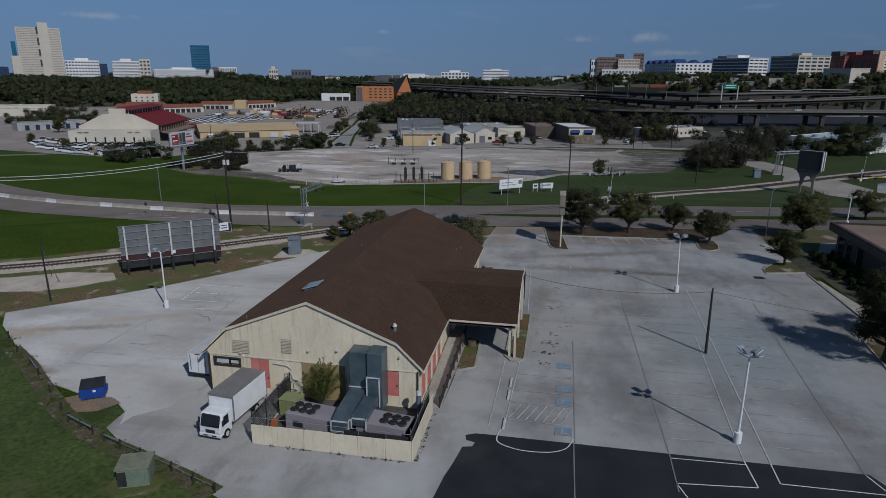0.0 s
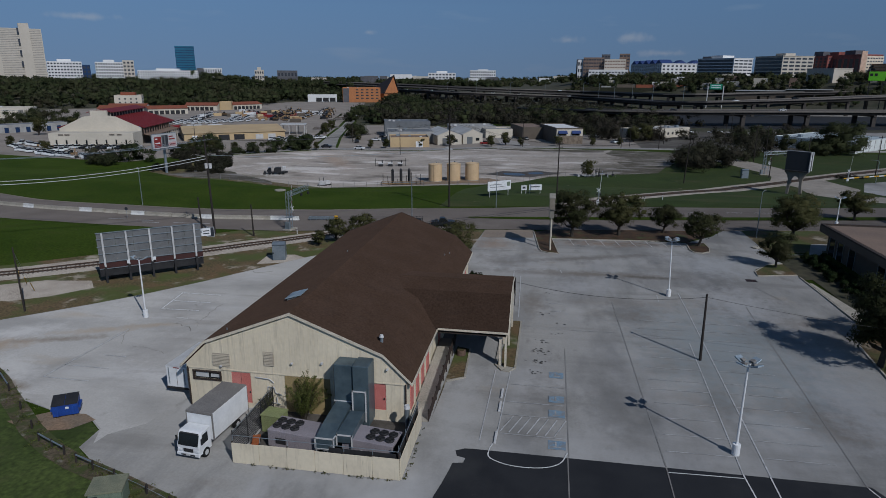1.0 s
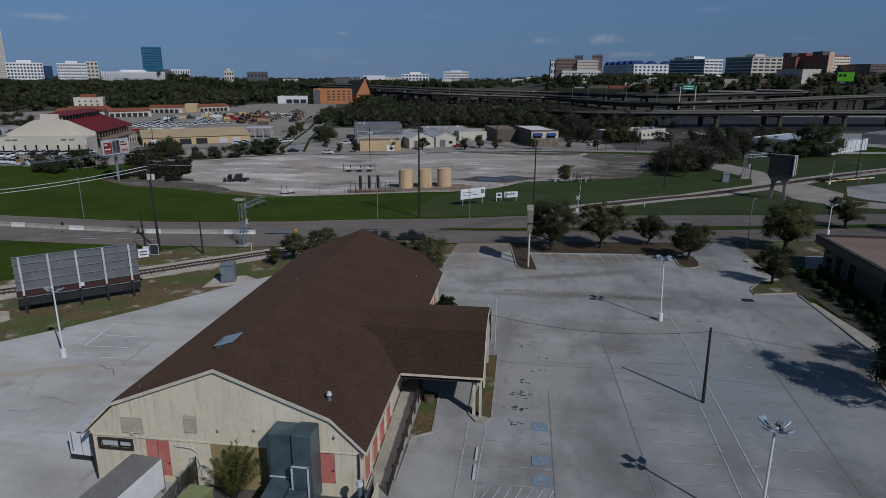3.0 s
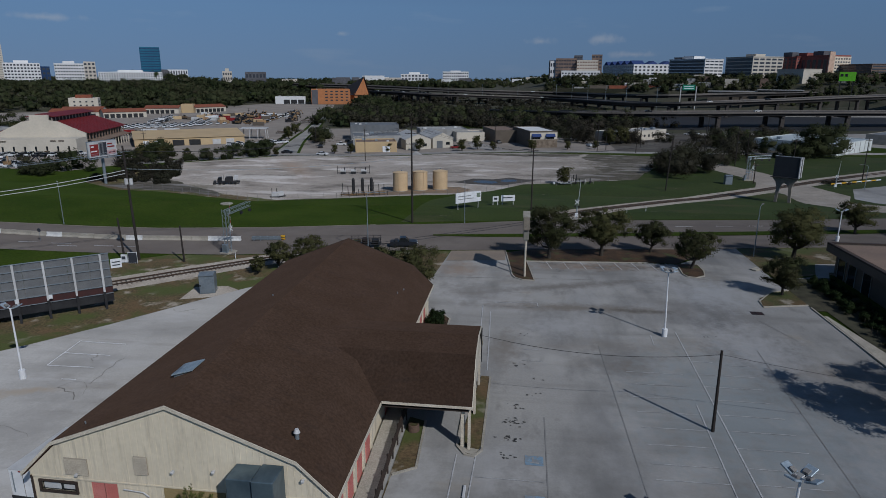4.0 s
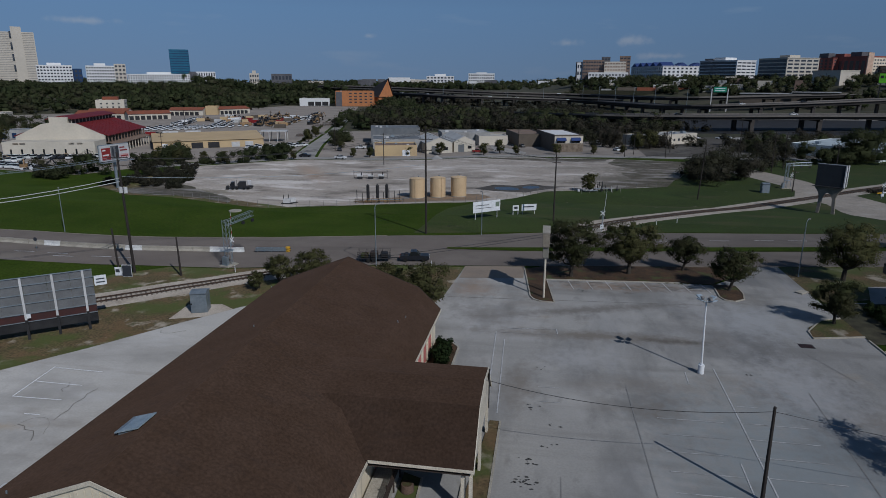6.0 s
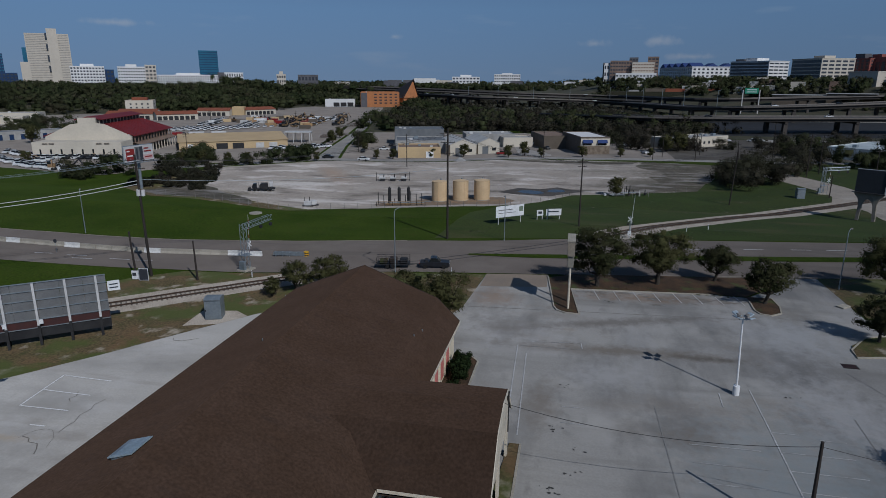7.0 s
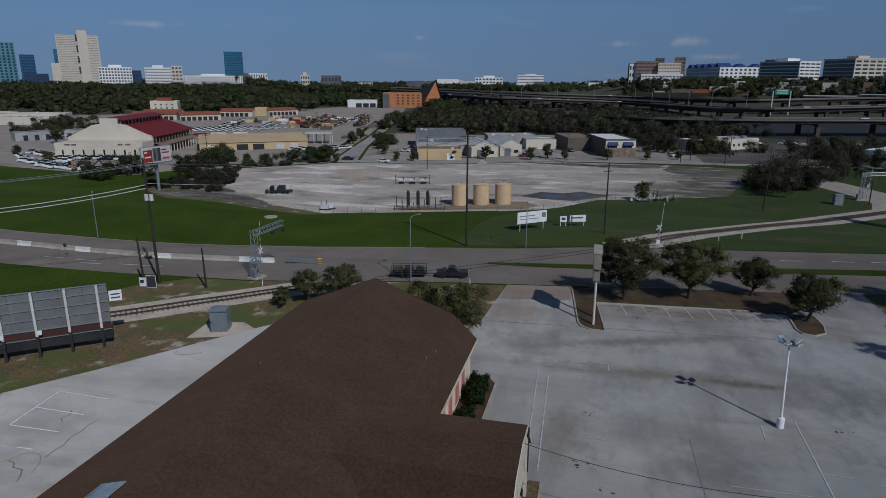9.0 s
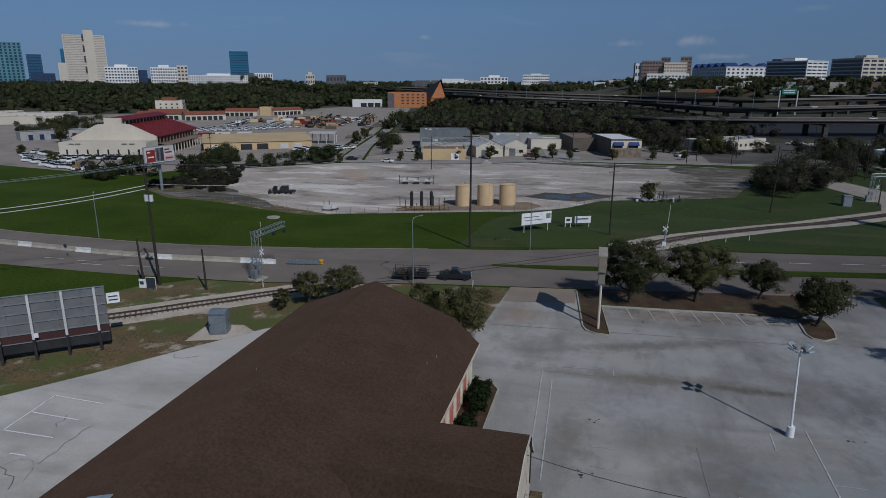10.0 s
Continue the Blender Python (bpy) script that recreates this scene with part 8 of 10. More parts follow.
# brown building at the lot's east side
rb = thing("brown_building", "low dark brown commercial building with deep flat eaves", "building", m=pose(45, 100, 0))
part("wall", box(B(), 1.2, 34, -34, 22.0, -0.2, 4.0), BROWNWALL, rb, "dark brown wall")
part("eave", box(B(), 0.0, 36, -36, 22.8, 3.9, 5.0), BROWNWALL, rb, "deep dark brown fascia")
part("roof", box(B(), 1.0, 35, -35, 21.8, 5.0, 5.05), BROWNROOF, rb, "tan gravel roof")
for q in ((0, 36, 22.4, 22.8), (0, 0.4, -36, 22.4)):
    part("parapet", box(B(), *q, 5.0, 5.25), DARKTRIM, rb)
for y in (-20, -8, 4, 13, 17, 20):
    w = part("window", box(B(), 1.17, 1.19, y - 1.0, y + 1.0, 0.3, 3.2), GLASS, rb, "tall dark window")
    part("window_frame", box(B(), 1.1, 1.17, y - 1.1, y - 1.0, 0.2, 3.3), GALV, w)
    part("window_frame", box(B(), 1.1, 1.17, y + 1.0, y + 1.1, 0.2, 3.3), GALV, w)

# oil tanks and plant
tank_mesh = thing("storage_tank", "peach painted cylindrical storage tank", "tank", "storage tanks", m=on(-33.7, 197.0))
part("shell", cyl(B(), (0, 0, 0), (0, 0, 5.2), 2.05, n=28), TANKPAINT, tank_mesh)
part("roof_cone", cyl(B(), (0, 0, 5.2), (0, 0, 5.55), 2.1, 0.3, 28), TANKPAINT, tank_mesh)
part("hatch", cyl(B(), (0.4, 0, 5.5), (0.4, 0, 5.9), 0.2, n=8), GALV, tank_mesh)
part("ladder", box(B(), -0.12, 0.12, -2.15, -2.06, 0, 5.4), TANKPAINT, tank_mesh)
part("band", cyl(B(), (0, 0, 0), (0, 0, 0.25), 2.1, n=28), KERB, tank_mesh)
copy_thing(tank_mesh, on(-28.3, 198.2, 40))
copy_thing(tank_mesh, on(-22.9, 199.6, 80))
sheet("tank_bund", [(-47, 183.6), (-46, 190), (-37, 200), (-18, 204), (-14, 199.5), (-17, 194), (-34, 187)], 0.06, DIRT, "tan earth bund below the tanks", "dirt")
for k, (x, y) in enumerate(((-44.5, 187.5), (-42.2, 188.2), (-39.9, 188.8))):
    st = thing("separator", "dark vertical oil separator vessel", "vessel", "separators", m=on(x, y))
    part("vessel", cyl(B(), (0, 0, 0.4), (0, 0, 4.2), 0.4, n=12), BLACK, st)
    part("cap", cyl(B(), (0, 0, 4.2), (0, 0, 4.6), 0.38, 0.12, 12), BLACK, st)
    part("skid", box(B(), -0.8, 0.8, -0.8, 0.8, 0, 0.4), MACHINE, st)
pr = thing("pipe_rack", "tan pipe rack and railing at the tank bund", "pipe rack", m=on(-41, 185.2, 14))
for z in (0.6, 1.1):
    part("pipe", cyl(B(), (-6, 0, z), (6, 0, z), 0.07, n=6), MACHINE, pr)
for k in range(9):
    q = random.Random(k + 5)
    part("riser", cyl(B(), (-5.6 + 1.35 * k, 0.9 + q.uniform(0, 1.2), 0), (-5.6 + 1.35 * k, 0.9 + q.uniform(0, 1.2), q.uniform(1.2, 3.6)), 0.09, n=6), BLACK, pr)
for k, (a, b) in enumerate(((-6.4, 2.2), (-3.0, 5.8), (-1.2, 7.6))):
    part("pipe", cyl(B(), (a, 1.0 + 0.4 * k, 0.3 + 0.25 * k), (b, 1.2 + 0.4 * k, 0.3 + 0.25 * k), 0.1, n=6), GALV if k else MACHINE, pr)
for k in range(7):
    part("post", box(B(), -6 + 2 * k - 0.05, -5.9 + 2 * k, -0.05, 0.05, 0, 1.15), BLACK, pr)
ms = thing("meter_skid", "row of white meters in a dark pipe frame", "pipe rack", m=on(-55.7, 229, 14))
for k in range(3):
    part("meter", cyl(B(), (-3.4 + 3.4 * k - 0.9, 0, 1.0), (-3.4 + 3.4 * k + 0.9, 0, 1.0), 0.45, n=10), DULLWHITE, ms, "white meter body")
    part("pump", box(B(), -3.4 + 3.4 * k - 0.8, -3.4 + 3.4 * k + 0.8, -0.9, -0.3, 0.0, 0.8), BLACK, ms, "dark pump block", 0.1)
    part("valve", cyl(B(), (-3.4 + 3.4 * k + 0.5, -0.3, 1.2), (-3.4 + 3.4 * k + 0.5, -0.3, 2.2), 0.16, n=6), BLACK, ms)
for x in (-5.3, 5.3):
    part("frame_post", box(B(), x - 0.08, x + 0.08, -0.1, 0.1, 0, 2.8), BLACK, ms)
for z in (0.4, 1.9):
    part("frame_rail", box(B(), -5.3, 5.3, -0.05, 0.05, z, z + 0.1), BLACK, ms)
mc = thing("mobile_plant", "dark mobile plant machine with white tank", "machine", m=on(-86.0, 200.5, 22) @ Matrix.Scale(0.76, 4))
part("chassis", box(B(), -3.6, 3.4, -1.0, 1.0, 0.7, 1.1), BLACK, mc)
part("engine_hood", prism(B(), [(-1.0, 1.1), (2.0, 1.1), (2.0, 2.9), (-0.4, 2.9), (-1.0, 2.3)], -1.1, 1.1, "y"), BLACK, mc, "dark engine hood", 0.08)
part("cab", prism(B(), [(-3.6, 1.1), (-2.0, 1.1), (-2.0, 2.9), (-3.2, 2.9), (-3.7, 2.0)], -1.0, 1.0, "y"), CARDARK, mc, "dark cab", 0.06)
part("cab_window", box(B(), -3.3, -2.3, -1.03, -1.005, 2.0, 2.7), GLASS, mc)
part("tank", box(B(), 2.5, 3.9, -0.5, 0.9, 1.5, 3.3), DULLWHITE, mc, "white tank", 0.15)
part("counterweight", box(B(), 2.1, 4.6, -1.1, 0.4, 0.6, 1.3), BLACK, mc, bevel=0.1)
part("exhaust", cyl(B(), (-1.4, 0.6, 1.1), (-1.4, 0.6, 3.4), 0.1, n=7), GREYTOP, mc)
part("guard_rail", cyl(B(), (-0.4, -1.1, 3.3), (2.0, -1.1, 3.3), 0.05, n=5), GREYTOP, mc)
for x in (-0.4, 0.8, 2.0):
    part("rail_post", cyl(B(), (x, -1.1, 2.8), (x, -1.1, 3.3), 0.04, n=5), GREYTOP, mc)
part("bucket", prism(B(), [(-5.4, 0.2), (-4.2, 0.2), (-4.4, 1.5), (-5.1, 1.5)], -1.2, 1.2, "y"), BLACK, mc, "dark bucket", 0.06)
part("lift_arm", cyl(B(), (-4.6, -0.8, 1.0), (-3.0, -0.8, 1.6), 0.12, n=6), BLACK, mc)
for x in (-2.8, -1.4, 1.2, 2.8):
    for y in (-1.1, 1.1):
        part("wheel", cyl(B(), (x, y - 0.15, 0.5), (x, y + 0.15, 0.5), 0.5, n=10), RUBBER, mc)
for x, y, rz in ((-62.6, 178.5, 10), (-62.0, 180, 50)):
    gp = thing("pump_skid", "small white pump unit by the fence", "machine", m=on(x, y, rz))
    part("body", box(B(), -0.9, 0.9, -0.5, 0.5, 0.3, 1.3), DULLWHITE, gp, bevel=0.05)
    part("frame", box(B(), -1.3, 1.3, -0.6, 0.6, 0, 0.3), BLACK, gp)
    part("stack", cyl(B(), (-0.8, 0, 1.3), (-0.8, 0, 2.3), 0.08, n=6), BLACK, gp)
wl_ = thing("wellhead", "cluster of white and dark pipes behind a low fence", "wellhead", m=on(14.7, 213.4, 20))
q = random.Random(33)
for k in range(11):
    x, y = q.uniform(-5.5, 6.5), q.uniform(-1.2, 1.6)
    part("riser", cyl(B(), (x, y, 0), (x, y, q.uniform(0.8, 3.2)), 0.11, n=6), q.choice((DULLWHITE, BLACK, BLACK)), wl_)
for k in range(5):
    y, z = q.uniform(-1, 1.4), q.uniform(0.4, 1.1)
    a = q.uniform(-6, 1)
    part("pipe", cyl(B(), (a, y, z), (a + q.uniform(3, 6), y, z), 0.1, n=6), q.choice((DULLWHITE, GALV)), wl_)
for k in range(6):
    x = -6 + 2.3 * k
    part("valve_body", box(B(), x - 0.3, x + 0.3, -0.5, 0.2, 0.3, 0.9), q.choice((DULLWHITE, BLACK)), wl_, bevel=0.06)
    part("fence_post", cyl(B(), (x, -2.2, 0), (x, -2.2, 1.3), 0.05, n=5), GREYTOP, wl_)
part("fence_rail", cyl(B(), (-6, -2.2, 1.2), (5.5, -2.2, 1.2), 0.035, n=5), GREYTOP, wl_)
plant(small, 12.2, 212.5, 30, 1.35)
sheet("puddle", [(-14.8, 213.8), (-12.8, 211.6), (-9.4, 211.0), (-7.2, 212.6), (-8.2, 215.6), (-11.2, 216.8), (-14.2, 216.0)], 0.045, PUDDLE, "dark puddle in the gravel yard", "puddle")
sheet("puddle_east", [(-6.6, 215.8), (-4.6, 214.6), (-1.6, 216.4), (-2.0, 219.4), (-4.8, 219.8), (-6.4, 218.0)], 0.045, PUDDLE, "dark puddle in the gravel yard", "puddle")
solo("manhole_pad", cyl(B(), (0, 0, 0), (0, 0, 0.25), 1.4, n=18), KERB, "round pale concrete manhole pad in grass", "manhole", m=on(-68.5, 163.5), bevel=0.03)
pile = solo("gravel_pile", cyl(B(), (0, 0, 0), (0, 0, 1.3), 2.6, 0.3, 16), PALEROOF, "pale heap of gravel", "gravel pile", m=on(-44, 284))
yf = thing("yard_fence", "thin post fence along the gravel yard", "fence")
for k, (x, y, a) in enumerate(along([(-107, 182.4), (-90, 179.8), (-75, 174), (-63.9, 170.8), (-45.8, 179.6), (-20.4, 187.4), (-8, 198), (0.4, 210.4), (20, 218.4), (34, 224.4)], 3.2)):
    part("post", cyl(B(), (x, y, gz(x, y)), (x, y, gz(x, y) + 1.5), 0.045, n=5), GREYTOP, yf)

# workshops behind the yard
# black bay panels stand in for the shade inside open bays
shed("tan_workshop", "long tan metal workshop with pale doors", -150.5, 299.2, 47, 44, 3.6, 5.4, 34, TANSHED, TANSHED, True,
     ((("y", 0, -1), -21, -12, 0, 2.7, 2, 1, (0.5, 0.9), WHITE, None, "door"), (("y", 0, -1), -9, 5, 0, 2.8, 2, 1, (0.7, 0.9), BLACK, None, "bay_opening"), (("y", 0, -1), 8, 20, 0, 2.6, 2, 1, (0.6, 0.9), DULLWHITE, None, "door")))
flat_block("tan_office", "tan flat-roofed office with white door", -62.3, 290.5, 17.6, 15, 4.0, 15.8, TANSHED, BROWNROOF, 0.5, ((("y", 0, -1), 2.5, 6, -0.5, 2.6, 1, 1, (0.9, 1), WHITE, None, "door"),))
flat_block("grey_warehouse", "grey metal roofed warehouse", -66, 309, 22, 22, 5.0, 15.8, PALEROOF, GREYROOF)
flat_block("grey_warehouse", "dark grey roofed warehouse", -74, 338, 24, 18, 7.6, 15.8, GREYROOF, GREYROOF)
LIGHTROOF = layer(mat("pale_metal_roof", (0.46, 0.46, 0.45), (0.38, 0.38, 0.375), 0.15, 0.6, fine=0.6, grain=0.08), (0.26, 0.25, 0.24), 0.2, 0.52, 0.7, amount=0.6, seed=24)
for wx, wy, ww in ((-46.2, 303.5, 11.5), (-36.0, 309.0, 9.5)):
    wk = shed("pale_workshop", "pale metal workshop with low pitched roof and dark doors", wx, wy, ww, 26, 4.4, 6.6, 22, PALEWALL, LIGHTROOF, False)
    part("bay_door", box(B(), -ww * 0.3, -ww * 0.02, -0.08, -0.003, -0.3, 3.2), GREYROOF, wk, "grey roller door")
    part("window", box(B(), ww * 0.15, ww * 0.33, -0.08, -0.003, 1.4, 2.6), GLASS, wk)
    part("gutter", box(B(), -ww / 2 - 0.55, -ww / 2 - 0.4, 0, 26, 4.1, 4.3), GREYTOP, wk)
flat_block("pale_warehouse", "pale flat-roofed warehouse behind the workshops", -40, 345, 24, 18, 5.2, 15.8, PALEROOF, PALEROOF)
flat_block("pale_store", "small pale flat-roofed store", -26, 338, 14, 12, 4, 15.8, PALEWALL, PALEROOF)
st = flat_block("white_roof_store", "brown store with white flat roof and blue awnings", 8.75, 314.1, 12.8, 30, 7.0, 16, BROWNWALL, TOWERWHITE, 0.4)
flat_block("brown_roof_store", "dark store with brown flat roof", -7.5, 333, 13, 28, 5.6, 16, BROWNWALL, BROWNROOF)
part("front", box(B(), -6.3, 6.3, -0.1, -0.005, 3.7, 6.7), PALEWALL, st, "tan shop front")
part("lower_wall", box(B(), -6.35, 6.35, -0.16, -0.005, -2, 3.66), mat("stained_brown_wall", (0.13, 0.10, 0.075), (0.22, 0.18, 0.14), 0.9, 0.9), st, "stained brown lower wall")
for x in (-3.4, 3.0):
    part("awning", prism(B(), [(-0.105, 6.2), (-1.2, 5.1), (-1.2, 4.8), (-0.105, 4.8)], x - 2.1, x + 2.1, "x"), BLUEAWN, st, "dark blue awning")
    part("window", box(B(), x - 1.9, x + 1.9, -0.14, -0.102, 3.9, 4.78), GLASS, st)
flat_block("cream_depot", "long cream low depot with small windows", 59, 356, 38, 14, 4.6, 42, PALEWALL, PALEROOF, 0.3, ((("y", 0, -1), -17, 17, 1.0, 3.4, 10, 1, (0.36, 0.5)),))
ws_ = flat_block("white_wall_shed", "low white panel-walled shed with pale blue roof", 138, 312, 37, 34, 4.6, 45, mat("white_sheet_wall", (0.60, 0.63, 0.62), (0.52, 0.55, 0.54), 0.3, 0.6), mat("pale_blue_roof", (0.40, 0.45, 0.47), (0.33, 0.38, 0.40), 0.1, 0.6), 0.3)
for k in range(7):
    part("wall_joint", box(B(), -15.5 + 5.2 * k, -15.3 + 5.2 * k, -0.08, -0.003, -1, 4.6), GREYTOP, ws_)
flat_block("tan_roof_shed", "low grey-roofed shed by the viaduct", 196, 352, 40, 26, 4.5, 45, KERB, GREYROOF, 0.2)
sheet("shed_yard", [(150, 345), (172, 326), (230, 350), (230, 420), (100, 404), (96, 392)], 0.055, STREET, "pale paved yard before the freeway", "yard")
cp = thing("steel_canopy", "open white steel canopy on posts", "canopy", m=on(-134.6, 331, 15))
part("roof", box(B(), -6.5, 6.5, 0, 8, 5.0, 5.4), DULLWHITE, cp)
for x in (-6, -2, 2, 6):
    for y in (0.4, 7.6):
        part("post", box(B(), x - 0.15, x + 0.15, y - 0.15, y + 0.15, 0, 5), DULLWHITE, cp)

# red-roofed market hall
rh = thing("market_hall", "pale stucco hall with dark red metal roof and raised clerestory", "building", m=on(-193.6, 255.5, 17))
part("front_block", box(B(), -17, 17, -2, 10, -2, 6.2), PALEWALL, rh, "pale stucco front")
part("gable_wall", prism(B(), [(-17, 6.2), (17, 6.2), (17, 7.4), (6.5, 12.4), (3.5, 12.8), (3.5, 15.0), (-3.5, 15.0), (-3.5, 12.8), (-6.5, 12.4), (-17, 7.4)], 9, 10.2, "y"), PALEWALL, rh, "stepped stucco gable")
for s in (-1, 1):
    part("roof", prism(B(), [(s * 18.2, 7.3), (s * 4.2, 12.0), (s * 4.2, 12.3), (s * 18.2, 7.6)], 10.2, 58, "y"), REDROOF, rh, "dark red metal roof")
    for k in range(20):
        y = 10.5 + 2.4 * k
        part("roof_seam", prism(B(), [(s * 18.2, 7.6), (s * 4.2, 12.3), (s * 4.2, 12.42), (s * 18.2, 7.72)], y, y + 0.12, "y"), REDROOF, rh)
    part("clerestory_roof", prism(B(), [(s * 5.4, 14.0), (0, 15.2), (0, 15.45), (s * 5.4, 14.25)], 10.2, 57, "y"), REDROOF, rh, "dark red raised roof")
    # solid black wall paints the shade of the clerestory gap
    part("clerestory_wall", box(B(), s * 3.9 - 0.15, s * 3.9 + 0.15, 10.3, 56, 12.0, 14.4), BLACK, rh, "black wall for the shade in the clerestory gap")
    for k in range(13):
        part("clerestory_post", box(B(), s * 4.15 - 0.1, s * 4.15 + 0.1, 11 + 3.6 * k, 11.5 + 3.6 * k, 12.2, 14.2), PALEWALL, rh)
    part("side_wall", box(B(), s * 15.6 - 0.15, s * 15.6 + 0.15, 10, 57, -2, 7.6), BROWNWALL, rh, "dark colonnade side")
    part("arcade_roof", prism(B(), [(s * 20.5, 3.6), (s * 15.7, 4.6), (s * 15.7, 4.8), (s * 20.5, 3.8)], 12, 57, "y"), BROWNROOF, rh, "low brown arcade roof")
    for k in range(13):
        part("side_pier", box(B(), s * 17.6 - 0.2, s * 17.6 + 0.2, 11 + 3.7 * k, 11.5 + 3.7 * k, 4.4, 7.5), BROWNROOF, rh)
        part("arcade_post", box(B(), s * 20.2 - 0.15, s * 20.2 + 0.15, 12.4 + 3.7 * k, 12.8 + 3.7 * k, -1, 3.7), PALEWALL, rh)
wall_windows(rh, ("y", -2, -1), -16, 16, 0.4, 4.4, 8, 1, (0.16, 0.5), GLASS)
for x in (-12, -9.5, 8.5, 11.5):
    for q in range(2):
        part("scroll", box(B(), x - 1.0, x + 1.0, -2.12, -2.005, 5.2 + 0.35 * q, 5.4 + 0.35 * q), BROWNWALL, rh)
twr = flat_block("stucco_tower", "square pale stucco tower with red cap", -370, 528, 22, 22, 12.0, 30, PALEWALL, TILEROOF, 0.6, ((("y", 0, -1), -9, 9, 2, 11, 4, 3, (0.3, 0.4)), (("x", 11, 1), 3, 19, 2, 11, 4, 3, (0.3, 0.4))))
part("cap", box(B(), -6, 6, 4, 16, 12, 15), TILEROOF, twr)
flat_block("grey_freight_shed", "long low freight shed with dark doors", -277, 316, 34, 10, 4.2, 58, PALEROOF, GREYROOF, 0.2, ((("y", 0, -1), -15, 15, 0, 3, 6, 1, (0.4, 0.9), NAVY, None, "door"),))
for x, y, w, d, rz in ((-304, 534, 27, 16, 18), (-276, 566, 30, 14, 60), (-300, 478, 30, 14, 45), (-336, 470, 34, 14, 20), (-352, 500, 30, 14, 20)):
    sd = shed("tile_roof_shed", "low shed with clay-red roof and black panels for shaded bays", x, y, w, d, 4.4, 6.4, rz, PALEWALL, TILEROOF)
    for k in range(int(w / 4)):
        # solid black panel in place of the open front's shade
        part("bay_opening", box(B(), -w / 2 + 0.6 + 4 * k, -w / 2 + 3.6 + 4 * k, -0.08, -0.003, -0.2, 3.0), BLACK, sd)
flat_block("tan_office", "small tan flat-roofed office hut", -289, 549, 10, 10, 7.0, 18, TANSHED, TANSHED, 0.4)
for x, y, w, d, rz in ((-420, 440, 46, 20, 30), (-440, 380, 34, 16, 30), (-390, 400, 40, 14, 30), (-470, 450, 30, 14, 30)):
    flat_block("pale_warehouse", "pale low flat-roofed warehouse", x, y, w, d, 5, rz, PALEWALL, PALEROOF)

# red billboard by the railway bushes
rbb = thing("advert_billboard", "advertising billboard with red and white poster panels", "billboard", m=on(-120, 194.5, 80))
part("face", box(B(), -5.0, 5.0, 0, 0.3, 8.0, 12.3), DULLWHITE, rbb, "white poster face")
part("surround", box(B(), -5.2, 5.2, 0.3, 0.5, 7.8, 12.5), GALV, rbb)
POSTERPINK = mat("poster_pink", (0.50, 0.30, 0.29), (0.45, 0.36, 0.36), 0.8, 0.5)
for x0, x1, z0, z1, mt in ((-4.5, -1.6, 8.3, 11.6, SIGNRED), (-1.4, 0.2, 8.3, 12.0, SLATE), (-1.0, -0.4, 8.6, 11.6, SIGNDARK), (0.25, 1.3, 8.3, 12.0, SIGNDARK), (1.4, 4.7, 8.3, 9.6, POSTERPINK)):
    part("poster_panel", box(B(), x0, x1, -0.05 - 0.02 * (mt is SIGNDARK), -0.005, z0, z1), mt, rbb)
for x0, x1, z, mt in ((-4.2, -3.2, 10.8, SIGNWHITE), (-4.2, -2.2, 9.5, SIGNWHITE), (1.7, 3.4, 11.2, SIGNRED), (1.7, 4.2, 10.4, SIGNRED), (1.9, 4.3, 8.8, SIGNRED)):
    part("poster_text", box(B(), x0, x1, -0.09, -0.051, z, z + 0.35), mt, rbb)
part("catwalk", box(B(), -5.4, 5.4, -1.2, 0, 7.6, 7.75), GALV, rbb)
part("pole", cyl(B(), (0, 0.6, 0), (0, 0.6, 8.2), 0.42, n=12), GALV, rbb, "steel pole")
part("torsion_beam", box(B(), -4.8, 4.8, 0.5, 1.0, 8.2, 8.7), GALV, rbb)
for x in (-3.6, 0, 3.6):
    part("lamp_arm", cyl(B(), (x, -1.1, 7.7), (x, -1.5, 8.3), 0.05, n=5), BLACK, rbb)

# white hall, orange brick building with a steep roof
# loggia shade is a row of black panels on the wall
flat_block("white_hall", "low white hall with open loggia", -270, 746, 34, 18, 8.0, 18, TOWERWHITE, PALEROOF, 0.4, ((("y", 0, -1), -8, 16, 0, 5, 3, 1, (0.85, 0.9), BLACK, None, "bay_opening"),))
flat_block("orange_brick_block", "orange brick block with dark windows", -221, 745, 44, 40, 16, 18, BRICKORANGE, BROWNROOF, 0.8, ((("y", 0, -1), -8, 21, 3, 16, 5, 4, (0.5, 0.4)), (("y", 0, -1), -21.8, -14.5, 0, 16.3, 1, 1, (0.95, 0.98), TOWERGREY, None, "dark_bay")))
ch = thing("steep_roof_chapel", "orange brick chapel with steep charcoal roof", "building", m=on(-197, 792, 52))
part("gable", prism(B(), [(-11, -2), (11, -2), (11, 10), (3, 30), (-11, 10)], 0, 1, "y"), BRICKORANGE, ch, "orange brick gable")
bm = B()
near, far = [bm.verts.new(p) for p in ((-11.8, -1.0, 9.4), (3, -2.4, 31.6), (11.8, -1.0, 9.4))], [bm.verts.new(p) for p in ((-11.8, 44, 9.4), (2, 44, 14), (11.8, 44, 9.4))]
for a, b in ((0, 1), (1, 2), (2, 0)):
    bm.faces.new((near[a], near[b], far[b], far[a]))
bm.faces.new(far)
bmesh.ops.recalc_face_normals(bm, faces=bm.faces[:])
ro = part("roof", bm, SHINGLEFAR, ch, "steep charcoal roof rising to a prow")
so = ro.modifiers.new("thickness", "SOLIDIFY")
so.thickness = 0.4
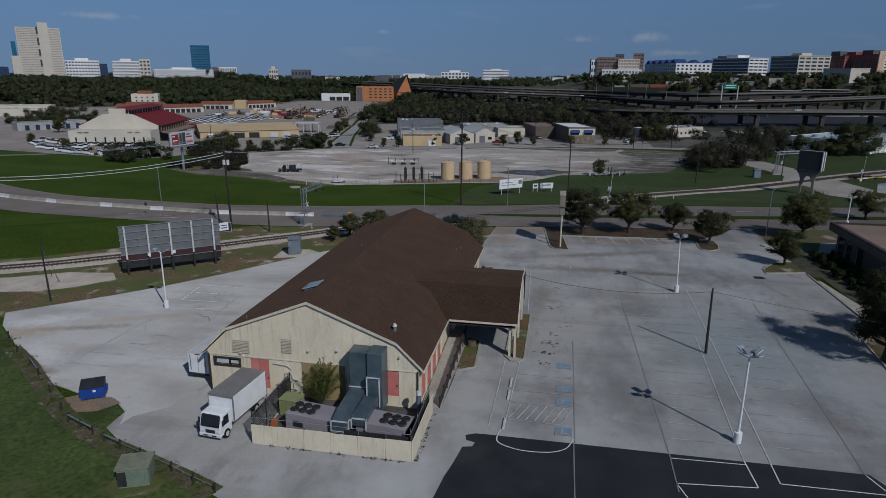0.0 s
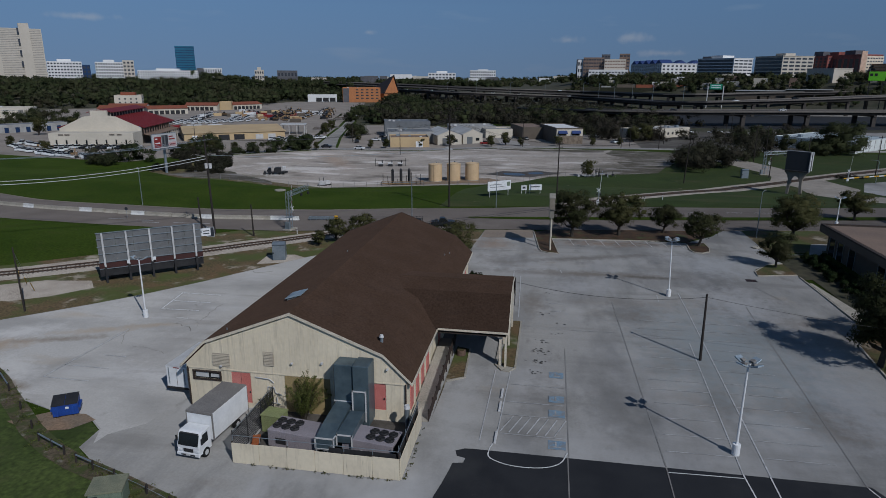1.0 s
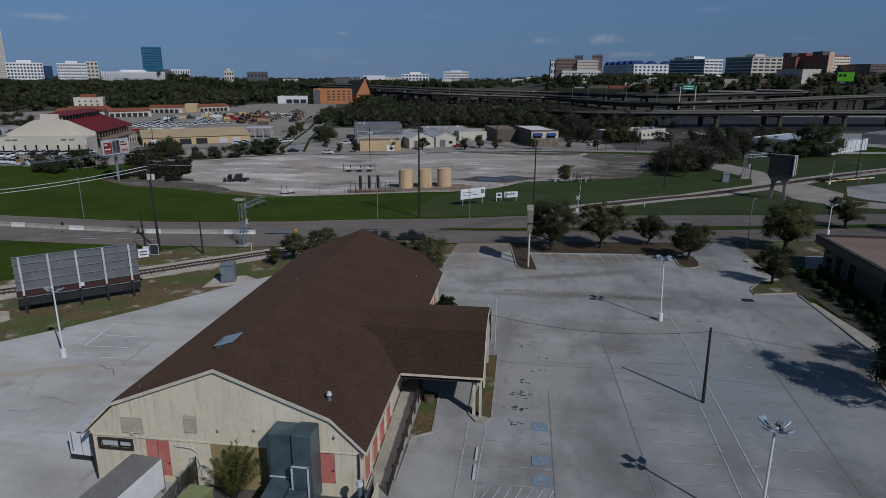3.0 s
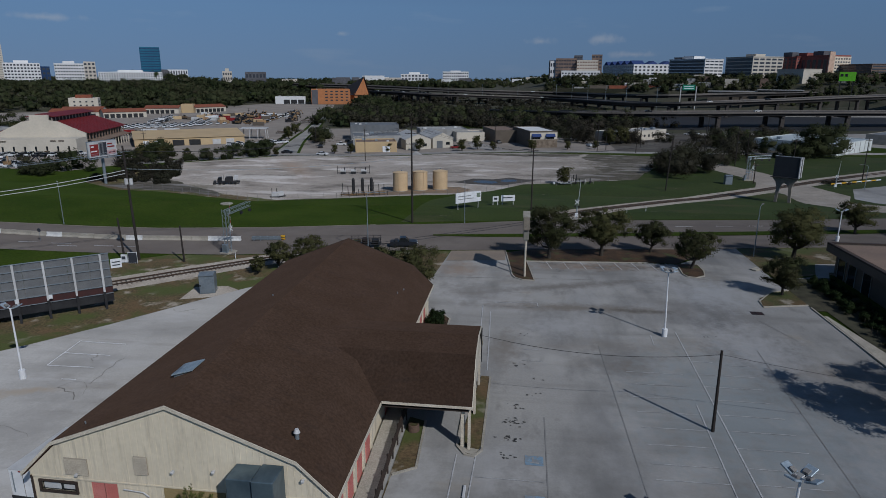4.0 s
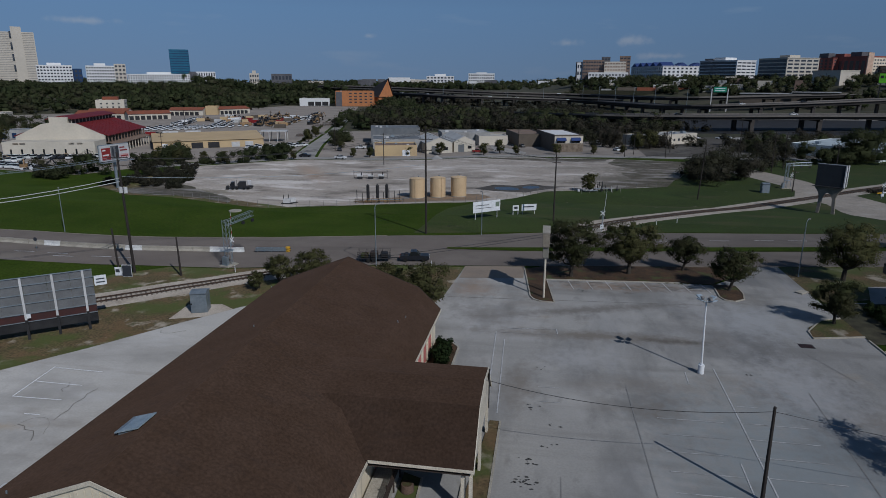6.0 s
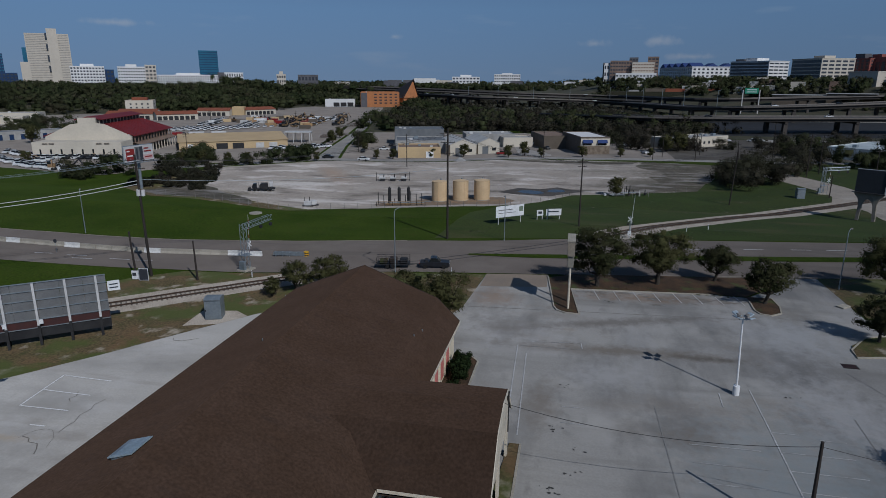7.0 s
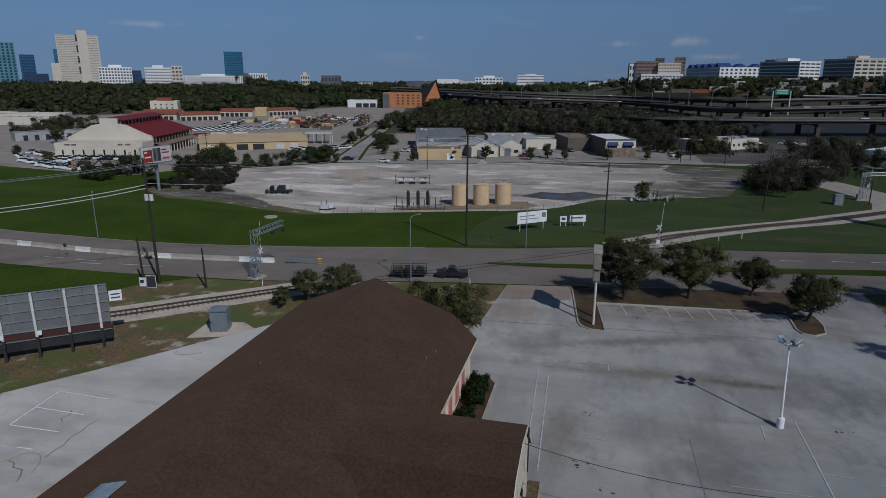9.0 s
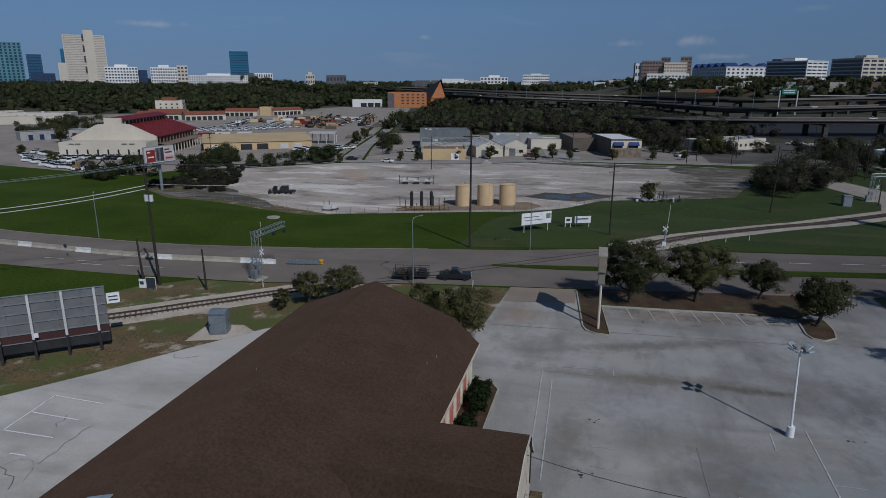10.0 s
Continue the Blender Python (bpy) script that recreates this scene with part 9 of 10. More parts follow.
part("nave", box(B(), -11, 11, 1, 42, -2, 9.6), BRICKORANGE, ch)


# ---------------- vehicles and machines in the yards ----------------
proto_w = car("parked_pickup", "white pickup parked in the storage yard", CARWHITE, on(-206, 234, 30), True, "parked vehicles")
proto_c = car("parked_car", "white car parked in the storage yard", CARWHITE, on(-200, 238, 30), False, "parked vehicles")
proto_d = car("parked_car", "dark car parked in a yard", CARDARK, on(-12, 330, 20), False, "parked vehicles")
proto_r = car("parked_pickup", "red pickup parked by the workshop", CARRED, on(-30, 306, 110), True, "parked vehicles")
rv = random.Random(9)
for k in range(16):
    copy_thing(rv.choice((proto_w, proto_c)), on(-214 + 3.1 * k + rv.uniform(-0.3, 0.3), 238 - 1.0 * k + rv.uniform(-1, 1), rv.choice((20, 200)) + rv.uniform(-4, 4), 0.04))
for k in range(14):
    copy_thing(rv.choice((proto_w, proto_c, proto_w)), on(-236 + 3.0 * k, 262 - 1.3 * k + rv.uniform(-2, 2), 24 + rv.uniform(-4, 4), 0.04))
for k in range(10):
    copy_thing(rv.choice((proto_w, proto_d)), on(-206 + 3.0 * k, 248 + 0.4 * k, 8 + rv.uniform(-3, 3), 0.04))
for row in range(4):
    for k in range(13):
        copy_thing(rv.choice((proto_w, proto_c, proto_c)), on(-262 + 4.0 * k + 6 * row, 372 + 11 * row + 1.8 * k + rv.uniform(-0.5, 0.5), 16 + rv.uniform(-3, 3), 0.04))
for k in range(10):
    copy_thing(rv.choice((proto_w, proto_c)), on(-133 + 2.9 * k * 0.5, 300 - 0.5 * k + rv.uniform(-2, 2) + 6 * (k % 2), 15 + rv.uniform(-4, 4), 0.04))
for k in range(34):
    copy_thing(rv.choice((proto_w, proto_w, proto_c, proto_d)), on(-300 + rv.uniform(0, 100), 340 + rv.uniform(-14, 26), rv.choice((15, 105)) + rv.uniform(-5, 5), 0.04))
for k in range(12):
    copy_thing(rv.choice((proto_w, proto_c)), on(-196 + 2.9 * k, 228 - 0.7 * k + rv.uniform(-1, 1), 14 + rv.uniform(-5, 5), 0.04))
for x, y, rz in ((-20, 352, 80), (22, 345, 120), (24, 352, 60), (-90, 300, 20), (-84, 312, 100), (-100, 330, 20), (-96, 275, 100), (-146, 262, 90), (40, 372, 10), (50, 380, 60), (60, 384, 30), (88, 330, 80), (100, 336, 70), (78, 392, 20), (90, 392, 60), (94, 394, 62), (-81, 274.5, 80), (30, 322, 20), (33, 326, 20), (10, 362, 60), (-4, 356, 60), (-10, 362, 62), (50, 352, 10), (55, 350, 10), (104, 345, 70), (-86, 330, 10), (-84, 336, 10)):
    copy_thing(rv.choice((proto_w, proto_c, proto_d)), on(x, y, rz, 0.04))


def digger(x, y, rz, material, label):
    d = thing("digger", label, "digger", "machines", m=on(x, y, rz))
    part("track", box(B(), -1.4, -0.7, -1.8, 1.8, 0, 0.9), BLACK, d, bevel=0.2)
    part("track", box(B(), 0.7, 1.4, -1.8, 1.8, 0, 0.9), BLACK, d, bevel=0.2)
    part("body", box(B(), -1.2, 1.2, -1.6, 1.8, 0.95, 2.1), material, d, bevel=0.1)
    part("cab", box(B(), -1.1, -0.1, -1.4, 0, 2.1, 3.1), GLASS, d, bevel=0.08)
    part("boom", cyl(B(), (0.4, -1.4, 1.8), (0.4, -3.8, 4.0), 0.25, 0.2, 6), material, d)
    part("dipper", cyl(B(), (0.4, -3.8, 4.0), (0.4, -5.2, 1.2), 0.2, 0.15, 6), material, d)
    part("bucket", box(B(), 0.0, 0.8, -5.6, -4.8, 0.5, 1.3), BLACK, d, bevel=0.1)
    return d


dg = digger(-176, 222, 40, MACHINE, "ochre digger parked in the yard")
dk = digger(-168, 220, 120, CARDARK, "dark digger parked in the yard")
for x, y in ((-236, 478), (-228, 486), (-222, 476), (-216, 490), (-208, 482), (-204, 496), (-198, 486), (-192, 500), (-187, 492), (-248, 470), (-240, 496), (-214, 505)):
    copy_thing(rv.choice((dg, dg, dk)), on(x, y, rv.uniform(0, 360)))


def parked_row(a, b, step, choices, turn, spread=0.8):
    for x, y, head in along([a, b], step):
        copy_thing(rv.choice(choices), on(x + rv.uniform(-spread, spread), y + rv.uniform(-spread, spread), head + turn + rv.uniform(-6, 6), 0.04))


proto_o = car("parked_pickup", "ochre work truck parked in the storage yard", MACHINE, on(-200, 440, 30), True, "parked vehicles")
parked_row((-214, 412), (-232, 464), 3.0, (proto_w, proto_c), 80)
parked_row((-207, 412), (-224, 462), 3.0, (proto_w, proto_c), 80)
parked_row((-250, 428), (-274, 500), 3.2, (proto_w, proto_c, proto_c), 85)
parked_row((-242, 426), (-262, 486), 3.2, (proto_w, proto_c, proto_d), 85)
parked_row((-189, 428), (-222, 540), 5.5, (proto_o, dg, proto_r, dk), 70, 2.0)
parked_row((-183, 432), (-212, 530), 6.0, (proto_o, dg, proto_w, proto_d), 60, 2.0)
parked_row((-176, 448), (-208, 590), 4.6, (proto_w, proto_w, proto_o), 75, 1.2)
parked_row((-160, 452), (-196, 560), 5.0, (proto_o, dg, dk, proto_w), 30, 2.0)
parked_row((-117, 307), (-112, 317), 2.8, (proto_w, proto_c), 90)
parked_row((-122, 309), (-118, 318), 2.8, (proto_w, proto_c), 90)
parked_row((-234, 253), (-199, 231), 3.0, (proto_w, proto_w, proto_c), 70, 1.0)
parked_row((-226, 258), (-194, 238), 3.2, (proto_w, proto_o, proto_c), 70, 1.0)
parked_row((-204, 251), (-172, 257), 3.0, (proto_w, proto_d, proto_d, proto_o), 85, 0.6)
for x, y, rz in ((-131, 363, 20), (-133, 370, 20), (-129, 378, 18), (-150, 438, 20), (-147, 446, 10), (-152, 462, 24)):
    rk = thing("pipe_stack", "stack of dark steel beams and pipes on timbers", "steel stack", "yard equipment", m=on(x, y, rz))
    for k in range(6):
        part("beam", box(B(), -4.5, 4.5 - 0.4 * k, -1.5 + 0.55 * k, -1.2 + 0.55 * k, 0.3 + 0.25 * (k % 3), 0.6 + 0.25 * (k % 3)), RAILSTEEL if k % 2 else GREYTOP, rk)
    for u in (-3, 0, 3):
        part("timber", box(B(), u - 0.15, u + 0.15, -1.8, 1.9, 0, 0.3), TIE, rk)
for k in range(16):
    copy_thing(rv.choice((proto_w, proto_w, proto_d)), on(-214 + 2.2 * k, 505 + rv.uniform(-8, 18), rv.uniform(0, 360), 0.04))
for x, y, w, mt in (*((rv.uniform(-262, -178), rv.uniform(430, 530), rv.uniform(3, 8), rv.choice((MACHINE, DULLWHITE, BROWNWALL, TANSHED, CARRED, CARWHITE))) for _ in range(34)), (-232, 345, 5, CARBLUE), (-226, 352, 7, CARBLUE), (-200, 342, 6, CARBLUE), (-214, 350, 5, CARRED), (-206, 356, 8, DULLWHITE), (-196, 362, 8, DULLWHITE), (-240, 356, 6, DULLWHITE), (-176, 438, 6, MACHINE), (-184, 452, 8, BROWNWALL), (-170, 420, 7, BROWNWALL)):
    s = thing("equipment_pile", "piled equipment under sheeting in the yard", "equipment", "yard equipment", m=on(x, y, rv.uniform(0, 40)))
    part("sheeted_load", box(B(), -w / 2, w / 2, -1.5, 1.5, 0, 2.2), mt, s, bevel=0.15)
    part("pallet", box(B(), -w / 2 - 0.2, w / 2 + 0.2, -1.7, 1.7, -0.2, 0.0), BROWNWALL, s)


# ---------------- freeway ----------------
def viaduct(name, pts, w, step, label, rails=True, girder=1.7):
    """Deck of a raised road through points x, y, z, with piers."""
    v = thing(name, label, "bridge", kind="structure")
    line = [(p[0], p[1]) for p in pts]
    fine = smooth(line, 4)
    us = np.cumsum([0] + [math.dist(a, b) for a, b in zip(fine, fine[1:])])
    zs = np.interp(us, us[::4], [p[2] for p in pts])
    for nm, lo, hi, ww, mt in (("deck", -0.3, 0.0, w, DECK), ("girder", -0.3 - girder, -0.31, w - 2.4, DECKDARK)):
        bm = B()
        rows = []
        l, r = offset(fine, ww / 2), offset(fine, -ww / 2)
        for (ax, ay), (bx, by), z in zip(l, r, zs):
            rows.append([bm.verts.new(c) for c in ((ax, ay, z + lo), (bx, by, z + lo), (bx, by, z + hi), (ax, ay, z + hi))])
        for a, b in zip(rows, rows[1:]):
            for k in range(4):
                bm.faces.new((a[k], a[(k + 1) % 4], b[(k + 1) % 4], b[k]))
        bmesh.ops.recalc_face_normals(bm, faces=bm.faces[:])
        part(nm, bm, mt, v)
    if rails:
        for s in (-1, 1):
            bm = B()
            l = offset(fine, s * (w / 2 - 0.2))
            for (a, b, za, zb) in zip(l, l[1:], zs, zs[1:]):
                vv = [bm.verts.new(c) for c in ((*a, za), (*b, zb), (*b, zb + 0.75), (*a, za + 0.75))]
                o = [bm.verts.new(c.co + Vector((0, 0.25, 0))) for c in vv]
                bm.faces.new(vv)
                bm.faces.new(o[::-1])
                bm.faces.new((vv[3], vv[2], o[2], o[3]))
            part("parapet", bm, RAILPALE, v)
    for x, y, a in along(fine, step, step / 2):
        k = int(np.argmin([math.dist((x, y), q) for q in fine]))
        top = zs[k] - 0.3 - girder
        if top > 2.0:
            m = pose(x, y, 0, 0, 0, a)
            part("pier_cap", box(B(), -0.9, 0.9, -w / 2 + 1.5, w / 2 - 1.5, top - 1.2, top, m), DECK, v)
            for yy in (-w / 2 + 3, w / 2 - 3):
                part("pier", box(B(), -1.3, 1.3, yy - 1.0, yy + 1.0, -3, top - 1.2, m), DECK, v, bevel=0.1)
    return v


viaduct("viaduct", [(-18, 556, 3), (24, 469, 6.5), (76, 445, 7.5), (141, 460, 7.5), (206, 474, 7.5), (276, 488, 7.5), (360, 505, 7.5)], 24, 44, "raised concrete freeway ramp on piers", True, 1.5)
viaduct("freeway", [(-421, 1178, 10), (-261, 990, 9.5), (-147, 811, 10.5), (-93, 775, 9.5), (-28, 817, 6.5), (41, 821, 4.5), (104, 616, 7), (142, 575, 9.5), (264, 611, 13.5), (418, 710, 16)], 24, 40, "wide concrete freeway rising onto piers", True, 2.0)
viaduct("freeway_far_deck", [(-355, 994, 19), (-221, 973, 16), (-77, 901, 12), (45, 924, 9), (126, 744, 10.5), (228, 748, 13), (342, 790, 15), (511, 866, 17)], 24, 50, "far freeway deck running to the horizon", True, 2.2)
viaduct("freeway_frontage", [(-354, 991, 16), (-191, 915, 13), (-90, 881, 10), (-0, 858, 7.5), (79, 808, 6)], 18, 60, "grey middle deck of the freeway", True, 0.8)
for x, y, z, rz, pr_car in ((-150, 812, 10.5, 40, proto_w), (-120, 790, 10, 60, proto_d), (-70, 784, 8.6, 110, proto_c), (-40, 806, 7.0, 115, proto_w), (-10, 822, 5.6, 95, proto_d), (20, 820, 5.0, 90, proto_c), (78, 449, 7.5, 85, proto_d), (150, 466, 7.5, 100, proto_w), (-60, 893, 10.6, 95, proto_w), (10, 913, 9.8, 85, proto_c), (150, 578, 9.7, 95, proto_w), (200, 592, 11.4, 105, proto_d), (-200, 890, 10.0, 45, proto_w)):
    copy_thing(pr_car, pose(x, y, z, 0, 0, rz))
for k, (x, y, a) in enumerate(along([p[:2] for p in [(-147, 811, 10.5), (-93, 775, 9.5), (-28, 817, 6.5), (41, 821, 4.5), (104, 616, 7), (142, 575, 9.5)]], 47, 20)):
    lp = thing("highway_lamp", "tall grey freeway lamp post", "street lamp", "freeway lamps", m=pose(x, y + 14, 6))
    part("post", cyl(B(), (0, 0, -8), (0, 0, 15), 0.22, 0.14, 6), GALV, lp)
    part("arm", cyl(B(), (0, 0, 14.8), (2.4, 0, 15.4), 0.12, n=5), GALV, lp)
sg = thing("freeway_sign", "green overhead freeway sign on a white frame", "road sign", m=pose(163, 705, 8))
part("panel", box(B(), -6, 6, 0, 0.3, 9, 14.2), SIGNGREEN, sg, "green sign panel")
for x in (-7.5, 7.5):
    part("post", box(B(), x - 0.4, x + 0.4, 0.3, 1.0, -16, 12.5), DULLWHITE, sg)
for z in (10.2, 12.2):
    part("text_bar", box(B(), -4.5, 4.5, -0.06, 0, z, z + 0.7), SIGNWHITE, sg)
gbb = thing("lime_board", "bright lime green board on a building", "billboard", m=pose(288, 656, 0, 0, 0, -24))
part("board", box(B(), -6.4, 6.4, 0, 1, 26.5, 34.5), LIME, gbb, "bright lime green face")
for x in (-5.5, -2.0):
    part("opening", box(B(), x, x + 2.2, -0.1, -0.005, 30.5, 32.8), BLACK, gbb)
for x in (-5, 5):
    part("leg", box(B(), x - 0.4, x + 0.4, 1, 2, -2, 26), BLACK, gbb)
tr = thing("freight_car", "rust-red freight cars on the far line", "railway car", m=pose(150, 960, 13, 0, 0, -2))
for k in range(4):
    part("car_body", box(B(), -60 + 26 * k, -35 + 26 * k, 0, 4, 1.2, 5.4), TILEROOF if k % 2 else BROWNWALL, tr)
part("track_bank", box(B(), -110, 200, -3, 8, -16, 1.1), WOODFLOOR, tr)


# ---------------- skyline ----------------
def facing(x, y):
    return math.degrees(math.atan2(y - 40, x)) - 90


def tower(name, label, x, y, w, h, wall, win=None, n=8, m=8, d=None, frac=(0.6, 0.5), turn=0.0, crown=0.0, steps=None):
    steps = (x > 40) if steps is None else steps
    d = d or w * 0.6
    base = hz(x, y)
    t = thing(name, label, "building", "skyline buildings", m=pose(x, y, -2 + base, 0, 0, facing(x, y) + turn))
    h = h - base
    part("wall", box(B(), -w / 2, w / 2, 0, d, -8, h + 2), wall, t)
    if crown:
        part("plant_room", box(B(), -w * 0.2, w * 0.2, d * 0.3, d * 0.7, h + 2, h + 2 + crown), wall, t)
    if steps:
        q = random.Random(int(abs(x)) + 7)
        for sx in (-1, 1):
            ww, hh = w * q.uniform(0.25, 0.5), h * q.uniform(0.45, 0.85)
            part("wing", box(B(), sx * w / 2 - (ww if sx < 0 else 0.0), sx * w / 2 + (ww if sx > 0 else 0.0), d * 0.2, d * 0.9, -8, hh), q.choice((wall, TOWERTAN, TOWERWHITE)), t)
        for k in range(3):
            u = q.uniform(-0.4, 0.3)
            part("plant_room", box(B(), w * u, w * (u + q.uniform(0.06, 0.2)), d * 0.2, d * 0.6, h + 2, h + 2 + q.uniform(1.5, 5)), q.choice((wall, TOWERGREY)), t)
    if win:
        z0 = 2
        wall_windows(t, ("y", 0, -1), -w / 2, w / 2, z0, h + 1, n, m, frac, win)
    return t


tower("glass_tower", "tall teal glass office tower", -1704, 1588, 68, 132, TEALGLASS, NAVY, 6, 14, frac=(0.5, 0.7))
tower("glass_tower", "blue glass downtown office tower", -1662, 1633, 38, 99, NAVY, BLUEGLASS, 6, 10)
tower("dark_block", "dark low glass office block", -1362, 1368, 48, 42, NAVY, WINDOWDARK, 6, 4)
# the bands across the front are painted shade
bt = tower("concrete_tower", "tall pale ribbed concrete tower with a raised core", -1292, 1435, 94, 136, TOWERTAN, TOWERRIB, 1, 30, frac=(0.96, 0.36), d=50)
part("core", box(B(), 0, 22, -3, 30, 0, 150 - hz(-1292, 1435)), TOWERTAN, bt, "raised pale concrete core")
for z in (34, 60, 86, 112):
    part("core_slot", box(B(), -4, 0, -3.2, 0, z, z + 14), WINDOWDARK, bt)
tower("side_block", "pale slab beside the tower", -1297, 1363, 19, 67, TOWERTAN)
tower("glass_tower", "slim blue glass office tower", -1679, 1758, 12, 121, BLUEGLASS)
for x, y, w in ((-845, 1031, 53), (-791, 1075, 45)):
    tower("white_office", "white office block with a grid of dark windows", x, y, w, 50, TOWERWHITE, WINDOWDARK, 11, 7, crown=4, frac=(0.62, 0.5))
tower("dark_block", "dark blue glass office block", -946, 1207, 21, 47, NAVY, WINDOWDARK, 3, 4)
tower("tan_block", "tan slab behind the white office", -783, 1118, 19, 54, TOWERTAN, WINDOWDARK, 3, 6)
tower("long_white_block", "long white apartment block with many windows", -604, 962, 89, 35, TOWERWHITE, WINDOWDARK, 26, 6, frac=(0.5, 0.62), crown=3)
tower("glass_tower", "blue glass tower with slanted top", -891, 1491, 44, 96, BLUEGLASS, NAVY, 8, 14, frac=(0.9, 0.3))
tower("dark_block", "dark grey narrow office slab", -614, 1075, 11, 40, TOWERGREY)
tower("white_office", "small white office block", -645, 1172, 35, 41, TOWERWHITE, WINDOWDARK, 8, 4, frac=(0.5, 0.7))
tower("castle_block", "pale stepped block above the trees", -654, 1393, 20, 40, TOWERTAN, WINDOWDARK, 4, 4, crown=6)
tower("brown_block", "dark brown block above the trees", -481, 1143, 36, 37, TOWERGREY, WINDOWDARK, 6, 3)
tower("white_office", "long white office block", -287, 2690, 106, 52, TOWERWHITE, WINDOWDARK, 12, 4, crown=4, frac=(0.7, 0.4))
tower("white_plant", "white industrial block with two tanks", -435, 2557, 108, 41, TOWERWHITE, WINDOWDARK, 8, 3, crown=7)
tower("white_plant", "low white industrial block", -630, 2680, 90, 35, TOWERWHITE)
for x, y, w, h, mt, wn, n, m in ((46, 1150, 16, 57, TOWERGREY, WINDOWDARK, 3, 4), (66, 1141, 34, 60, TOWERBROWN, WINDOWDARK, 8, 6), (86, 1146, 14, 65, TOWERGREY, WINDOWDARK, 3, 7), (100, 1130, 34, 57, TOWERTAN, TOWERBROWN, 8, 6), (116, 1140, 17, 66, TOWERBROWN, WINDOWDARK, 3, 7)):
    tower("hospital_block", "brown brick hospital block with pale bands", x, y, w, h, mt, wn, n, m, frac=(0.7, 0.4), steps=False)
tower("white_wing", "low white hospital wing", 88, 1110, 62, 40, TOWERWHITE, WINDOWDARK, 12, 2, frac=(0.6, 0.3), steps=False)
tower("white_wing", "small white annex of the hospital", 46, 1145, 12, 56, TOWERWHITE, WINDOWDARK, 3, 3, steps=False)


def corner_block(name, label, x, y, w, d, top, turn, wall, n, m, frac=(0.7, 0.5), side=(1, 0.97), rooms=()):
    """A block turned to show its corner to the camera: a front of width w, a flank of depth d."""
    base = hz(x, y)
    t = thing(name, label, "building", "skyline buildings", m=pose(x, y, base - 2, 0, 0, facing(x, y) + turn))
    h = top - base + 2
    part("wall", box(B(), 0, w, 0, d, -8, h), wall, t)
    part("cornice", box(B(), -0.5, w + 0.5, -0.5, d + 0.5, h, h + 0.9), wall, t)
    wall_windows(t, ("y", 0, -1), 0.4, w - 0.4, 3, h - 0.6, n, m, frac)
    # flank bands are enlarged so the unlit side reads darker
    wall_windows(t, ("x", 0, -1), 0.4, d - 0.4, 3, h - 0.6, side[0], m, (side[1], 0.72))
    for x0, x1, y0, y1, z, mt in rooms:
        part("plant_room", box(B(), x0, x1, y0, y1, h + 0.9, h + 0.9 + z), mt, t)
    return t


br = corner_block("blue_roof_block", "long white hospital block with blue pitched roofs", 177.9, 1150, 82.5, 130, 50, 25, TOWERWHITE, 11, 4, (0.5, 0.5), (16, 0.6))
for k in range(5):
    z = 52 - hz(177.9, 1150) + 0.9
    part("blue_roof", prism(B(), [(8 + 26 * k, z), (20 + 26 * k, z + 6.5), (32 + 26 * k, z)], 3, 24, "x"), BLUEAWN, br, "blue pitched roof")
for k in range(2):
    part("blue_roof", prism(B(), [(26 + 26 * k, z), (36 + 26 * k, z + 5.5), (46 + 26 * k, z)], 4, 22, "y"), BLUEAWN, br, "blue pitched roof")
corner_block("white_office", "white office block with dark banded flank", 255.1, 1010, 43.7, 61.7, 55, 55, TOWERWHITE, 4, 6, (0.8, 0.42), rooms=((4, 30, 22, 40, 4, TOWERWHITE), (6, 28, 44, 58, 3, TOWERGREY)))
corner_block("tan_office_block", "tan concrete office block with banded dark flank", 297.6, 940, 49.7, 51.2, 56, 42, TOWERTAN, 5, 6, (0.75, 0.5), rooms=((14, 30, 12, 30, 3.5, TOWERTAN),))
corner_block("red_brick_block", "red brick hospital tower with dark windows", 369.4, 985, 27.7, 34.3, 57, 50, TOWERRED, 4, 7, (0.4, 0.4), (5, 0.5), rooms=((2, 14, 10, 24, 6, TOWERGREY),))
rb_ = corner_block("red_brick_block", "red brick hospital wing with a pale stair front", 395.7, 950, 38.3, 60, 58, 50, TOWERRED, 1, 1, (0.01, 0.01), (7, 0.6), rooms=((6, 22, 14, 30, 5.5, TOWERGREY), (2, 14, 36, 50, 4, TOWERRED)))
